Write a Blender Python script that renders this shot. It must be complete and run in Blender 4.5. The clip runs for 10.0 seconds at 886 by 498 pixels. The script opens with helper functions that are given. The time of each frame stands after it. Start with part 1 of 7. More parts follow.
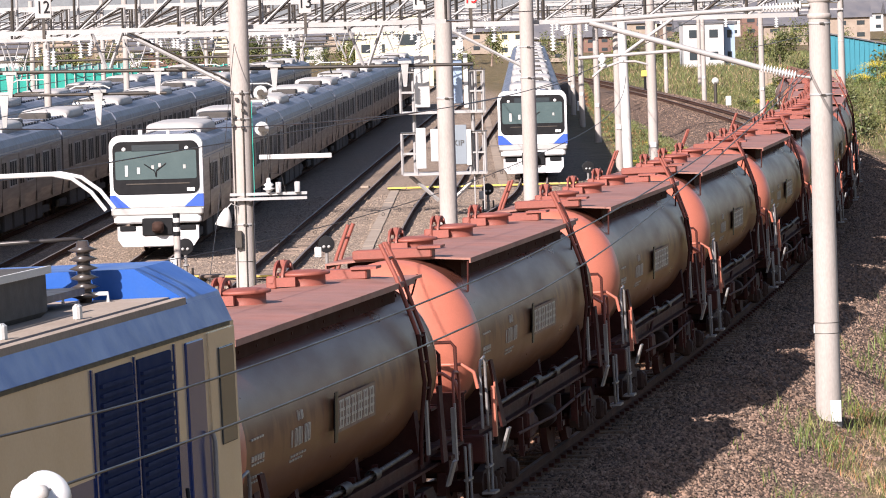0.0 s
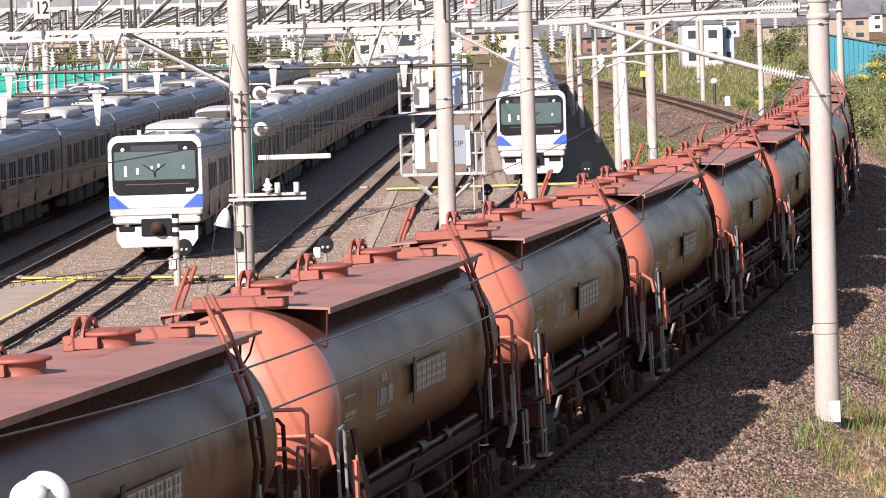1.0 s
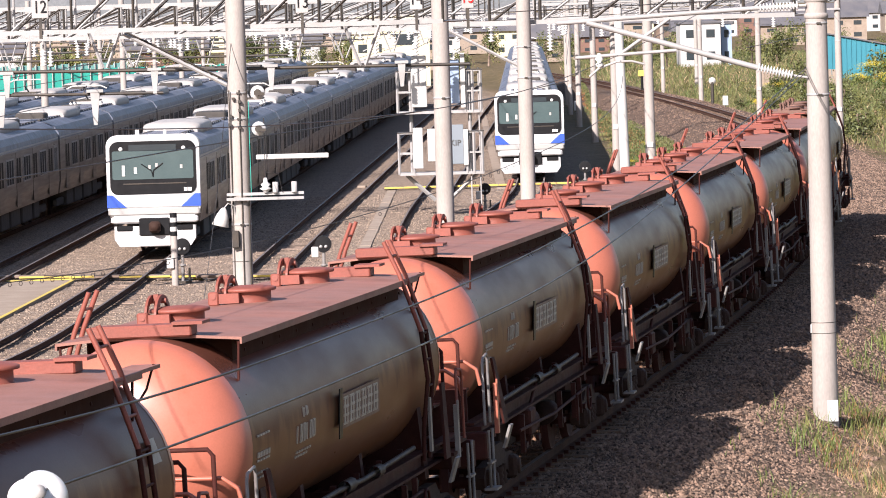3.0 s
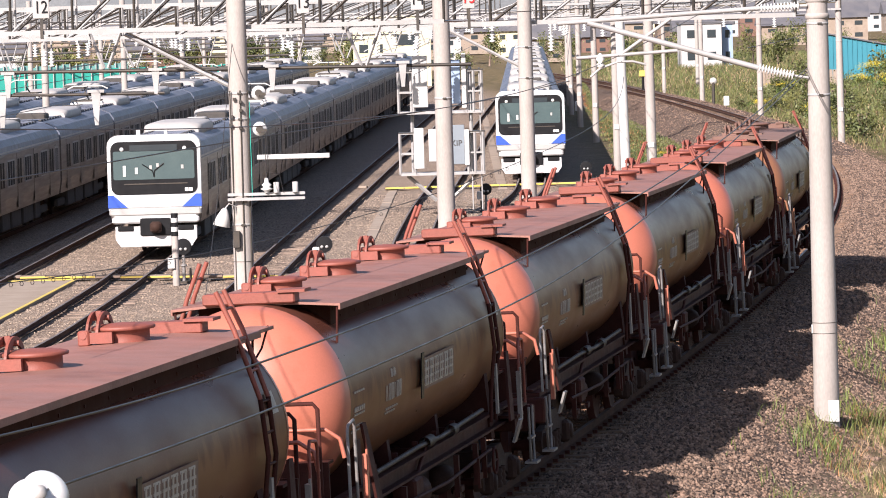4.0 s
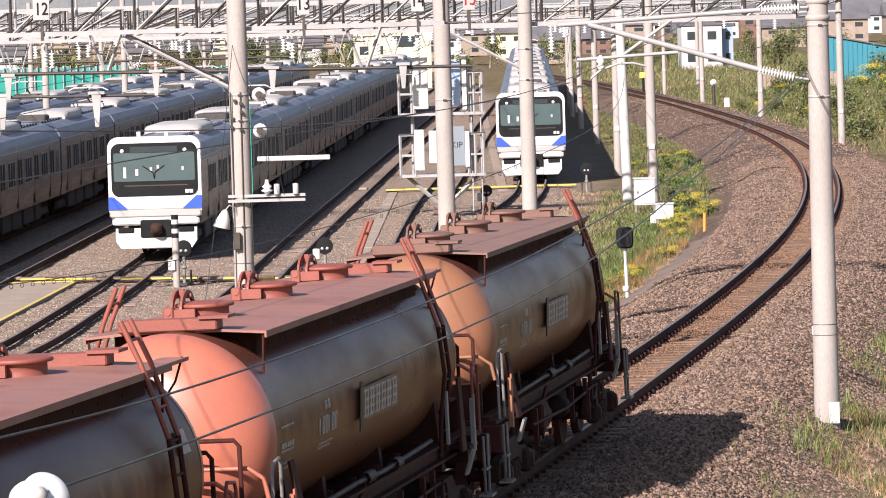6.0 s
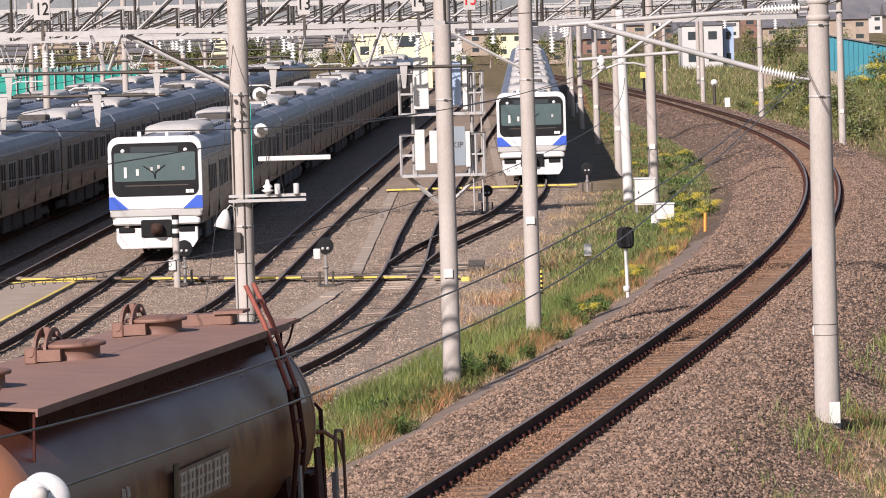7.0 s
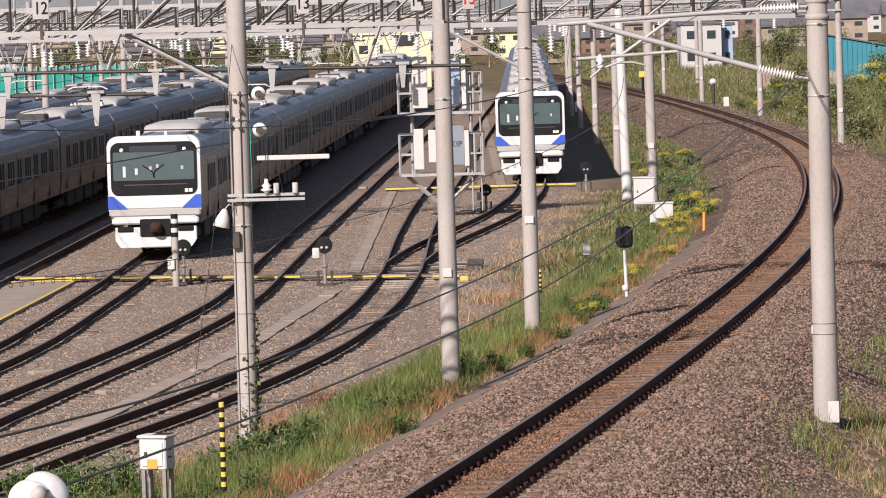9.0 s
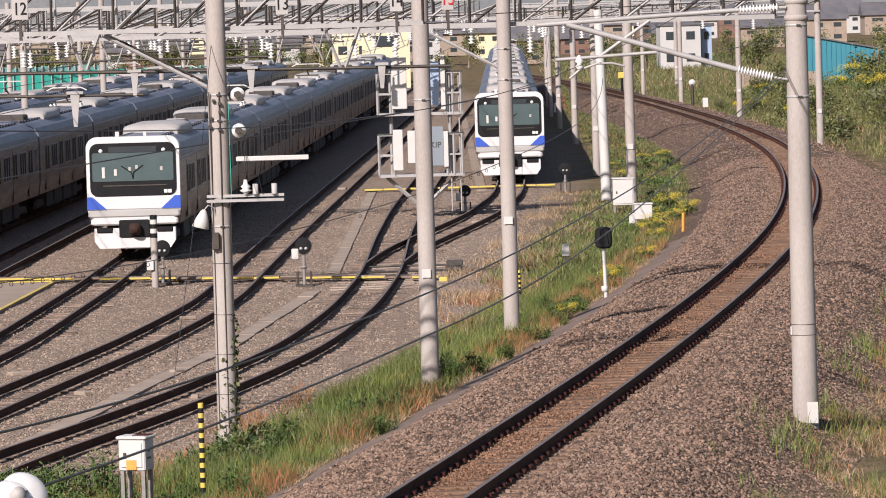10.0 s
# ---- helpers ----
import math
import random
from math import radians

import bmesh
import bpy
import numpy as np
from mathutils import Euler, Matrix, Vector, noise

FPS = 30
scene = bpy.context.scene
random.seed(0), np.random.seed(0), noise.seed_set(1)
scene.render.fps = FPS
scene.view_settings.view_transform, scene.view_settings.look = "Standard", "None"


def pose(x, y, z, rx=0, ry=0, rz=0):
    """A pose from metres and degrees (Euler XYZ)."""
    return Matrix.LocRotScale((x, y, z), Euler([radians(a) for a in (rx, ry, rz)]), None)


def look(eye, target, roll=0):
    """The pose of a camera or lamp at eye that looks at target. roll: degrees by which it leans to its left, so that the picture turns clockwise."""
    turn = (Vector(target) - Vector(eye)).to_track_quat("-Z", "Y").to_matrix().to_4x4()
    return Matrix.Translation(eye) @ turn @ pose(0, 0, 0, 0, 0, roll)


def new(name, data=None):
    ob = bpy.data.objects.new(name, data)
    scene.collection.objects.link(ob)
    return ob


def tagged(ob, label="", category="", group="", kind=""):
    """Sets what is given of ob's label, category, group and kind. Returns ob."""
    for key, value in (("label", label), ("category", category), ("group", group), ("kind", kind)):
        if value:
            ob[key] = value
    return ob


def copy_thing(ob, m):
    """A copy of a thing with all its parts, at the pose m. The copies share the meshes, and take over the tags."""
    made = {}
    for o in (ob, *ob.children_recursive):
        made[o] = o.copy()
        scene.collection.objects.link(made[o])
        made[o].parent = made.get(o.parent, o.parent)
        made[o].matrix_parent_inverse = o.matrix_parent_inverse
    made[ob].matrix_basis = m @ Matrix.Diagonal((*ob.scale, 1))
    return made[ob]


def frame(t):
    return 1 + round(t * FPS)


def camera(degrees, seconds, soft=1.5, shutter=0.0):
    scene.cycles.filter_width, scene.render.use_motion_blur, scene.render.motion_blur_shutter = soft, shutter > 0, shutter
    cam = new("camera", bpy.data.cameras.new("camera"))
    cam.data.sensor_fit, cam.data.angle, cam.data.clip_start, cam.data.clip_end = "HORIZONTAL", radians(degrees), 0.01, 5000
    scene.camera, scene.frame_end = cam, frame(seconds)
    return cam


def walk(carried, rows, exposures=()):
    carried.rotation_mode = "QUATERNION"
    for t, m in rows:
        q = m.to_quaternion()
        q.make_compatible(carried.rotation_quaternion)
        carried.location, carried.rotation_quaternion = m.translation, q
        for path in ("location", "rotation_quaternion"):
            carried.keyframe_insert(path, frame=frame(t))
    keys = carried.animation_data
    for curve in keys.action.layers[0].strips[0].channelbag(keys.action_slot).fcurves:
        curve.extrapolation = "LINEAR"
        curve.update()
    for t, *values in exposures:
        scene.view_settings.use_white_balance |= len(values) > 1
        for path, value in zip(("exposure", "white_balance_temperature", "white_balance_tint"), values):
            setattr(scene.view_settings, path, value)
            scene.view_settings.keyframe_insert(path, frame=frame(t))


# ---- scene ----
EYE = (0.0, 0.0, 7.735)
PITCH, ROLL, LENS = 3.1148, 1.6653, 11.0675
DEG = LENS / 1568.0 * 0.997   # degrees turned per small step of the shake


def aim(dx, dy):
    """The hand-held shake: the picture slides by (dx, dy)."""
    return Matrix.Translation(EYE) @ pose(0, 0, 0, 90 - PITCH, 0, 0) @ pose(0, 0, 0, dy * DEG, dx * DEG, 0) @ pose(0, 0, 0, 0, 0, -ROLL)


cam = camera(LENS, 10.0, soft=1.0)
SHAKE = [(0, 2, -1.5), (0.5, 2, -1.5), (1, 0.2, -0.7), (1.5, -1, -1.5), (2, -3, -2), (2.5, -4, -2), (4, -1.7, -1.5), (4.5, -1.5, -0.5),
         (5, -0.5, 1.2), (5.5, -1.5, 1.5), (7, 0, 1.5), (7.5, 0, 0), (8, -1.7, 0), (9, -2, 0), (9.5, -2, 0), (9.9, -2, 0), (10, -39, 0.4)]
walk(cam, [(t, aim(dx, dy)) for t, dx, dy in SHAKE], exposures=[(0, 1.08, 6420, 20), (5.7, 1.00, 6420, 20), (7.0, 0.66, 6480, 20), (10, 0.46, 6500, 20)])

# ---- light ----
SUN_WAY = Vector((2.7, 5.0, -3.65)).normalized()
ELEV = math.asin(-SUN_WAY.z)
world = bpy.data.worlds.new("sky")
scene.world = world
world.use_nodes = True
wn = world.node_tree
sky = wn.nodes.new("ShaderNodeTexSky")
sky.sky_type, sky.sun_disc = "NISHITA", False
sky.sun_elevation = ELEV
sky.sun_rotation = math.atan2(-SUN_WAY.x, -SUN_WAY.y)
wn.links.new(sky.outputs[0], wn.nodes["Background"].inputs[0])
wn.nodes["Background"].inputs[1].default_value = 0.07
sun = new("sun", bpy.data.lights.new("sun", "SUN"))
sun.data.energy, sun.data.angle, sun.data.color = 5.0, radians(0.55), (1.0, 0.95, 0.87)
sun.matrix_world = look((-60, -90, 90), Vector((-60, -90, 90)) + SUN_WAY)

# ---- the main line's course: curvature in even steps of length, heading, level ----
S0, S1 = -20.0, 260.0
KNOTS = [-0.00088, -0.00057, -0.00028, -0.00073, -0.00088, -0.00123, -0.00104, -0.00103, -0.00107, -0.00094, -0.00065, -0.00038, -0.00022, -0.0001]
SS = np.arange(-260.0, 420.01, 0.5)
CURV = np.where(SS < S0, 0.0, np.interp(SS, np.linspace(S0, S1, len(KNOTS)), KNOTS))
CURV = np.where(SS > S1, -0.0004, CURV)
i0 = int(np.argmin(abs(SS)))
TH = np.cumsum(CURV) * 0.5
TH = TH - TH[i0] + 0.17447
PX, PY = np.cumsum(np.sin(TH)) * 0.5, np.cumsum(np.cos(TH)) * 0.5
PX, PY = PX - PX[i0] - 2.4388, PY - PY[i0] + 45.4941
CANT = 0.027 / 1.13
SPEED, PITCH_LEN = 22.531, 13.57


def rail_z(s):
    return 1.312 - 0.0032 * np.clip(s, -60, 300)


def on_line(s, d=0.0):
    th = np.interp(s, SS, TH)
    return np.interp(s, SS, PX) + d * np.cos(th), np.interp(s, SS, PY) - d * np.sin(th), th


def line_pose(s, half=4.4):
    """The pose of a vehicle whose middle is at s: y along the line away from the eye, x to the outside of the bend."""
    xa, ya, _ = on_line(s - half)
    xb, yb, _ = on_line(s + half)
    th = math.atan2(xb - xa, yb - ya)
    z = float(rail_z(s)) + 0.566 * CANT
    pitch = math.atan2(float(rail_z(s + half) - rail_z(s - half)), 2 * half)
    return Matrix.Translation(((xa + xb) / 2, (ya + yb) / 2, z)) @ Matrix.Rotation(-th, 4, "Z") @ Matrix.Rotation(pitch, 4, "X") @ Matrix.Rotation(-CANT, 4, "Y")

# ---- materials ----
def mat(name, base, rough=0.6, metal=0.0, alt=None, scale=3.0, mix=0.6, fine=40.0, grain=0.25, bump=0.15, coords="Object", stretch=(1, 1, 1),
        rand=0.0, third=None, spots=8.0, amount=0.5, island=False, clear=0.0, spec=0.5):
    """A surface in two scales: broad patches from base to alt, fine grain, and stains of a third colour."""
    m = bpy.data.materials.new(name)
    m.use_nodes = True
    nt = m.node_tree
    n, l = nt.nodes, nt.links
    b = n["Principled BSDF"]
    b.inputs["Roughness"].default_value, b.inputs["Metallic"].default_value = rough, metal
    b.inputs["Coat Weight"].default_value = clear
    b.inputs["Specular IOR Level"].default_value = spec
    tc, mp = n.new("ShaderNodeTexCoord"), n.new("ShaderNodeMapping")
    mp.inputs["Scale"].default_value = stretch
    l.new(tc.outputs[coords], mp.inputs[0])

    def nz(sc, detail=4.0):
        t = n.new("ShaderNodeTexNoise")
        t.inputs["Scale"].default_value, t.inputs["Detail"].default_value = sc, detail
        l.new(mp.outputs[0], t.inputs["Vector"])
        return t.outputs["Fac"]

    def ramp(src, lo, hi, top=1.0):
        r = n.new("ShaderNodeMapRange")
        r.inputs[1].default_value, r.inputs[2].default_value, r.inputs[4].default_value = lo, hi, top
        l.new(src, r.inputs[0])
        return r.outputs[0]

    def blend(kind, fac, a, c):
        x = n.new("ShaderNodeMix")
        x.data_type, x.blend_type = "RGBA", kind
        for sock, v in ((x.inputs[0], fac), (x.inputs[6], a), (x.inputs[7], c)):
            if hasattr(v, "links") or hasattr(v, "is_linked"):
                l.new(v, sock)
            else:
                sock.default_value = v if isinstance(v, (int, float)) else (*v, 1)
        return x.outputs[2]

    col = blend("MIX", ramp(nz(scale), 0.35, 0.68, mix), base, alt or [c * 0.75 for c in base])
    if third:
        col = blend("MIX", ramp(nz(spots, 6.0), 0.52, 0.7, amount), col, third)
    g = nz(fine, 3.0)
    col = blend("OVERLAY", grain, col, g)
    if rand:
        info = n.new("ShaderNodeNewGeometry" if island else "ShaderNodeObjectInfo")
        v = info.outputs["Random Per Island" if island else "Random"]
        hsv = n.new("ShaderNodeHueSaturation")
        l.new(ramp(v, 0, 1, 2 * rand), hsv.inputs["Value"])
        add = n.new("ShaderNodeMath")
        add.inputs[1].default_value = 1 - rand
        l.new(hsv.inputs["Value"].links[0].from_socket, add.inputs[0])
        l.new(add.outputs[0], hsv.inputs["Value"])
        l.new(col, hsv.inputs["Color"])
        col = hsv.outputs[0]
    l.new(col, b.inputs["Base Color"])
    if bump:
        bp = n.new("ShaderNodeBump")
        bp.inputs["Strength"].default_value, bp.inputs["Distance"].default_value = bump, 0.02
        l.new(g, bp.inputs["Height"])
        l.new(bp.outputs[0], b.inputs["Normal"])
    rr = ramp(nz(scale * 2.3), 0.2, 0.8, 1.0)
    ma = n.new("ShaderNodeMath")
    ma.operation = "MULTIPLY_ADD"
    ma.inputs[1].default_value, ma.inputs[2].default_value = 0.2, max(rough - 0.1, 0.03)
    l.new(rr, ma.inputs[0])
    l.new(ma.outputs[0], b.inputs["Roughness"])
    return m


M = {}
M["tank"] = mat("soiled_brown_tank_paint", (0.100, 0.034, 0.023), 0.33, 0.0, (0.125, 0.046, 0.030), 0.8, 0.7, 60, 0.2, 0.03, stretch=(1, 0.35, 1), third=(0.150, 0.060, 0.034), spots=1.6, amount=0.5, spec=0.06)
M["dome"] = mat("red_oxide_paint", (0.430, 0.135, 0.085), 0.38, 0.0, (0.380, 0.118, 0.074), 1.2, 0.6, 50, 0.12, 0.03, third=(0.290, 0.085, 0.046), spots=3, amount=0.35)
M["deckred"] = mat("dusty_red_oxide_deck", (0.285, 0.120, 0.086), 0.6, 0.0, (0.215, 0.108, 0.084), 1.1, 0.9, 45, 0.3, 0.08, third=(0.165, 0.064, 0.042), spots=1.7, amount=0.75)
M["hatchred"] = mat("worn_red_oxide_paint", (0.237, 0.062, 0.041), 0.6, 0.0, (0.176, 0.055, 0.037), 4, 0.7, 60, 0.25, 0.1)
M["frame"] = mat("grimy_underframe_paint", (0.062, 0.018, 0.014), 0.7, 0.0, (0.034, 0.012, 0.010), 3, 0.8, 50, 0.3, 0.15, third=(0.060, 0.030, 0.020), spots=7, amount=0.4, spec=0.12)
M["grime"] = mat("black_brake_dust", (0.034, 0.018, 0.014), 0.8, 0.1, (0.052, 0.028, 0.020), 4, 0.7, 40, 0.3, 0.2, spec=0.2)
M["greyrail"] = mat("grey_painted_handrail", (0.230, 0.221, 0.214), 0.5, 0.0, (0.153, 0.131, 0.115), 6, 0.7, 60, 0.2, 0.05)
M["whitepaint"] = mat("weathered_white_paint", (0.505, 0.498, 0.476), 0.5, 0.0, (0.468, 0.453, 0.414), 2, 0.6, 40, 0.12, 0.04)
M["lettering"] = mat("soiled_white_lettering", (0.450, 0.405, 0.342), 0.6, 0.0, (0.306, 0.252, 0.189), 8, 0.7, 60, 0.2, 0.0)
# dark brown for the web plates and for the shade sheets under the walkway
M["web"] = mat("dark_web_plate_and_shade", (0.050, 0.019, 0.013), 0.85, 0.0, (0.036, 0.015, 0.011), 2, 0.7, 40, 0.2, 0.05, spec=0.08)
M["pipe"] = mat("dusty_brake_pipe", (0.070, 0.054, 0.045), 0.6, 0.0, (0.040, 0.029, 0.023), 3, 0.7, 40, 0.2, 0.05, spec=0.2)
M["plate"] = mat("soiled_name_board", (0.14, 0.075, 0.052), 0.55, 0.0, (0.18, 0.11, 0.075), 5, 0.7, 60, 0.2, 0.05)
M["concrete"] = mat("pale_concrete_pole", (0.354, 0.319, 0.289), 0.85, 0.0, (0.298, 0.264, 0.238), 1.5, 0.7, 35, 0.2, 0.12, stretch=(1, 1, 0.35), third=(0.259, 0.233, 0.190), spots=4, amount=0.25)
M["slab"] = mat("trodden_concrete", (0.306, 0.246, 0.192), 0.9, 0.0, (0.226, 0.173, 0.133), 1.2, 0.7, 25, 0.25, 0.12)
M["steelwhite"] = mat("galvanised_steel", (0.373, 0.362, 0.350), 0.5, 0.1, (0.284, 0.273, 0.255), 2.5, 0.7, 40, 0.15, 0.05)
# real dark steel fittings, and the painted shade on bars of the white gantries
M["steeldark"] = mat("dull_dark_and_shaded_steel", (0.06, 0.055, 0.05), 0.5, 0.5, (0.10, 0.08, 0.06), 3, 0.7, 40, 0.2, 0.05)
M["wire"] = mat("tarnished_wire", (0.055, 0.05, 0.05), 0.45, 0.6, (0.09, 0.08, 0.07), 1, 0.5, 20, 0.1, 0.0)
M["railtop"] = mat("polished_rail_head", (0.165, 0.135, 0.120), 0.5, 0.2, (0.115, 0.088, 0.076), 1.0, 0.6, 30, 0.15, 0.03, spec=0.2)
M["railweb"] = mat("rusty_rail_web", (0.058, 0.032, 0.025), 0.9, 0.0, (0.105, 0.052, 0.033), 2.0, 0.7, 40, 0.3, 0.15, spec=0.1)
M["stone"] = mat("crushed_brown_stone", (0.140, 0.088, 0.061), 0.92, 0.0, (0.186, 0.130, 0.095), 2.5, 0.8, 25, 0.3, 0.2, rand=0.78, island=True)
M["ruststone"] = mat("rust_stained_stone", (0.164, 0.088, 0.050), 0.92, 0.0, (0.206, 0.118, 0.072), 0.3, 0.8, 25, 0.3, 0.2, rand=0.5, island=True)
M["yardstone"] = mat("crushed_grey_brown_stone", (0.215, 0.160, 0.118), 0.92, 0.0, (0.275, 0.213, 0.162), 2.5, 0.8, 25, 0.3, 0.2, rand=0.5, island=True)
M["sleeper"] = mat("ballast_stained_sleeper", (0.124, 0.068, 0.039), 0.9, 0.0, (0.165, 0.104, 0.066), 2, 0.7, 30, 0.3, 0.2, rand=0.25)
M["timber"] = mat("sun_bleached_timber", (0.120, 0.084, 0.063), 0.9, 0.0, (0.205, 0.153, 0.119), 2, 0.8, 30, 0.3, 0.2, stretch=(0.3, 1, 1), rand=0.5)
M["yellow"] = mat("yellow_edge_paint", (0.60, 0.45, 0.07), 0.6, 0.0, (0.42, 0.33, 0.12), 3, 0.6, 40, 0.2, 0.05)
M["black"] = mat("black_enamel", (0.012, 0.012, 0.013), 0.4, 0.0, (0.02, 0.02, 0.021), 3, 0.5, 40, 0.1, 0.02, spec=0.15)
M["stainless"] = mat("brushed_stainless_car_side", (0.175, 0.152, 0.138), 0.34, 0.4, (0.120, 0.100, 0.090), 1.2, 0.6, 60, 0.1, 0.03, spec=0.3, stretch=(1, 0.15, 3))
M["roofgrey"] = mat("sooty_grey_roof", (0.120, 0.138, 0.185), 0.5, 0.0, (0.078, 0.086, 0.110), 1.2, 0.8, 40, 0.25, 0.05, third=(0.060, 0.055, 0.052), spots=2.5, amount=0.5)
M["acunit"] = mat("cream_cooler_housing", (0.388, 0.374, 0.355), 0.6, 0.0, (0.307, 0.289, 0.271), 1.5, 0.7, 40, 0.15, 0.04)
M["trainwhite"] = mat("white_cab_paint", (0.560, 0.560, 0.553), 0.35, 0.0, (0.510, 0.503, 0.490), 1.0, 0.5, 40, 0.06, 0.0, clear=0.3)
M["trainblue"] = mat("blue_cab_band", (0.035, 0.09, 0.42), 0.35, 0.0, (0.03, 0.08, 0.36), 1.0, 0.5, 40, 0.06, 0.0, clear=0.3)
M["cabgrey"] = mat("silver_grey_valance", (0.42, 0.41, 0.39), 0.45, 0.3, (0.36, 0.35, 0.33), 2, 0.5, 40, 0.1, 0.0)
M["screen"] = mat("dark_tinted_glass", (0.035, 0.045, 0.05), 0.06, 0.0, (0.03, 0.035, 0.04), 1.0, 0.5, 30, 0.0, 0.0)
M["cabin"] = mat("cab_interior_behind_glass", (0.072, 0.104, 0.104), 0.12, 0.0, (0.052, 0.078, 0.081), 1.2, 0.6, 30, 0.1, 0.0)
M["underfloor"] = mat("dusty_black_underfloor", (0.045, 0.04, 0.036), 0.8, 0.0, (0.07, 0.06, 0.05), 3, 0.7, 40, 0.2, 0.1)
M["locoblue"] = mat("bright_blue_loco_paint", (0.015, 0.080, 0.310), 0.35, 0.0, (0.015, 0.070, 0.270), 1.5, 0.6, 40, 0.1, 0.02, third=(0.030, 0.090, 0.250), spots=3, amount=0.3, spec=0.3)
M["loconavy"] = mat("navy_loco_paint", (0.011, 0.031, 0.136), 0.14, 0.0, (0.013, 0.034, 0.126), 1.5, 0.6, 40, 0.1, 0.0, spec=0.5)
M["grille"] = mat("matt_navy_louvre", (0.012, 0.022, 0.075), 0.85, 0.0, (0.015, 0.024, 0.065), 2, 0.6, 40, 0.1, 0.02, spec=0.15)
M["dirt"] = mat("trodden_grey_earth", (0.165, 0.118, 0.090), 0.95, 0.0, (0.110, 0.078, 0.060), 1.3, 0.9, 22, 0.45, 0.4, third=(0.225, 0.172, 0.130), spots=4, amount=0.5)
M["olddome"] = mat("dirty_brown_end_paint", (0.288, 0.120, 0.060), 0.5, 0.0, (0.224, 0.100, 0.052), 1.2, 0.7, 50, 0.15, 0.04)
M["oldhatch"] = mat("dirty_brown_hatch_paint", (0.17, 0.085, 0.06), 0.65, 0.0, (0.12, 0.065, 0.048), 4, 0.7, 60, 0.25, 0.1)
M["olddeck"] = mat("dirty_brown_deck_paint", (0.21, 0.115, 0.085), 0.75, 0.0, (0.16, 0.09, 0.07), 2, 0.7, 45, 0.25, 0.1)
M["lococream"] = mat("champagne_loco_paint", (0.600, 0.504, 0.375), 0.12, 0.3, (0.528, 0.432, 0.300), 1.5, 0.6, 40, 0.1, 0.02)
M["porcelain"] = mat("white_porcelain_insulator", (0.620, 0.612, 0.590), 0.25, 0.0, (0.630, 0.621, 0.585), 5, 0.4, 40, 0.08, 0.0)
M["brownporcelain"] = mat("dark_brown_porcelain", (0.045, 0.036, 0.032), 0.3, 0.0, (0.06, 0.05, 0.045), 5, 0.4, 40, 0.08, 0.0)
M["grass"] = mat("green_grass_blades", (0.058, 0.094, 0.016), 0.6, 0.0, (0.135, 0.160, 0.032), 0.45, 0.9, 6, 0.3, 0.0, rand=0.5, island=True, third=(0.250, 0.205, 0.070), spots=0.8, amount=0.55)
M["drygrass"] = mat("dry_straw_grass", (0.266, 0.112, 0.051), 0.8, 0.0, (0.228, 0.140, 0.051), 0.5, 0.9, 6, 0.3, 0.0, rand=0.4, island=True, third=(0.323, 0.091, 0.038), spots=0.9, amount=0.5)
M["palestraw"] = mat("bleached_straw", (0.330, 0.240, 0.140), 0.8, 0.0, (0.250, 0.165, 0.088), 0.7, 0.9, 6, 0.3, 0.0, rand=0.45, island=True)
M["meadow"] = mat("olive_meadow_grass", (0.062, 0.088, 0.024), 0.7, 0.0, (0.145, 0.145, 0.046), 0.16, 0.9, 4, 0.3, 0.0, rand=0.5, island=True, third=(0.230, 0.165, 0.075), spots=0.3, amount=0.5)
M["weed"] = mat("broad_green_weed_leaves", (0.048, 0.088, 0.018), 0.55, 0.0, (0.105, 0.150, 0.032), 0.6, 0.9, 8, 0.3, 0.0, rand=0.5, island=True, third=(0.190, 0.185, 0.045), spots=1.2, amount=0.5)
M["goldenrod"] = mat("yellow_flower_heads", (0.55, 0.42, 0.03), 0.8, 0.0, (0.42, 0.34, 0.04), 1.0, 0.8, 10, 0.2, 0.0, rand=0.3, island=True)
M["leaf"] = mat("shrub_leaves", (0.060, 0.078, 0.024), 0.6, 0.0, (0.155, 0.151, 0.041), 0.3, 0.9, 8, 0.3, 0.0, rand=0.5, island=True, third=(0.228, 0.202, 0.046), spots=0.7, amount=0.6)
M["sidewindow"] = mat("dark_side_window", (0.006, 0.006, 0.007), 0.5, 0.0, (0.010, 0.010, 0.011), 1.0, 0.5, 30, 0.1, 0.0, spec=0.04)
M["fencegreen"] = mat("green_mesh_sheeting", (0.030, 0.430, 0.330), 0.7, 0.0, (0.040, 0.340, 0.280), 0.5, 0.7, 20, 0.15, 0.05)
M["fencepale"] = mat("pale_green_sheeting", (0.200, 0.437, 0.398), 0.7, 0.0, (0.164, 0.382, 0.345), 0.5, 0.7, 20, 0.15, 0.05)
M["teal"] = mat("teal_corrugated_cladding", (0.026, 0.188, 0.240), 0.55, 0.0, (0.022, 0.158, 0.210), 0.4, 0.6, 25, 0.12, 0.05)
M["creamwall"] = mat("cream_rendered_wall", (0.576, 0.528, 0.352), 0.8, 0.0, (0.528, 0.472, 0.320), 0.3, 0.6, 25, 0.1, 0.05)
M["whitewall"] = mat("white_rendered_wall", (0.435, 0.427, 0.413), 0.8, 0.0, (0.375, 0.367, 0.352), 0.3, 0.6, 25, 0.1, 0.05)
M["rooftile"] = mat("dark_grey_roof_tiles", (0.09, 0.09, 0.10), 0.7, 0.0, (0.14, 0.13, 0.13), 0.5, 0.7, 20, 0.2, 0.1)
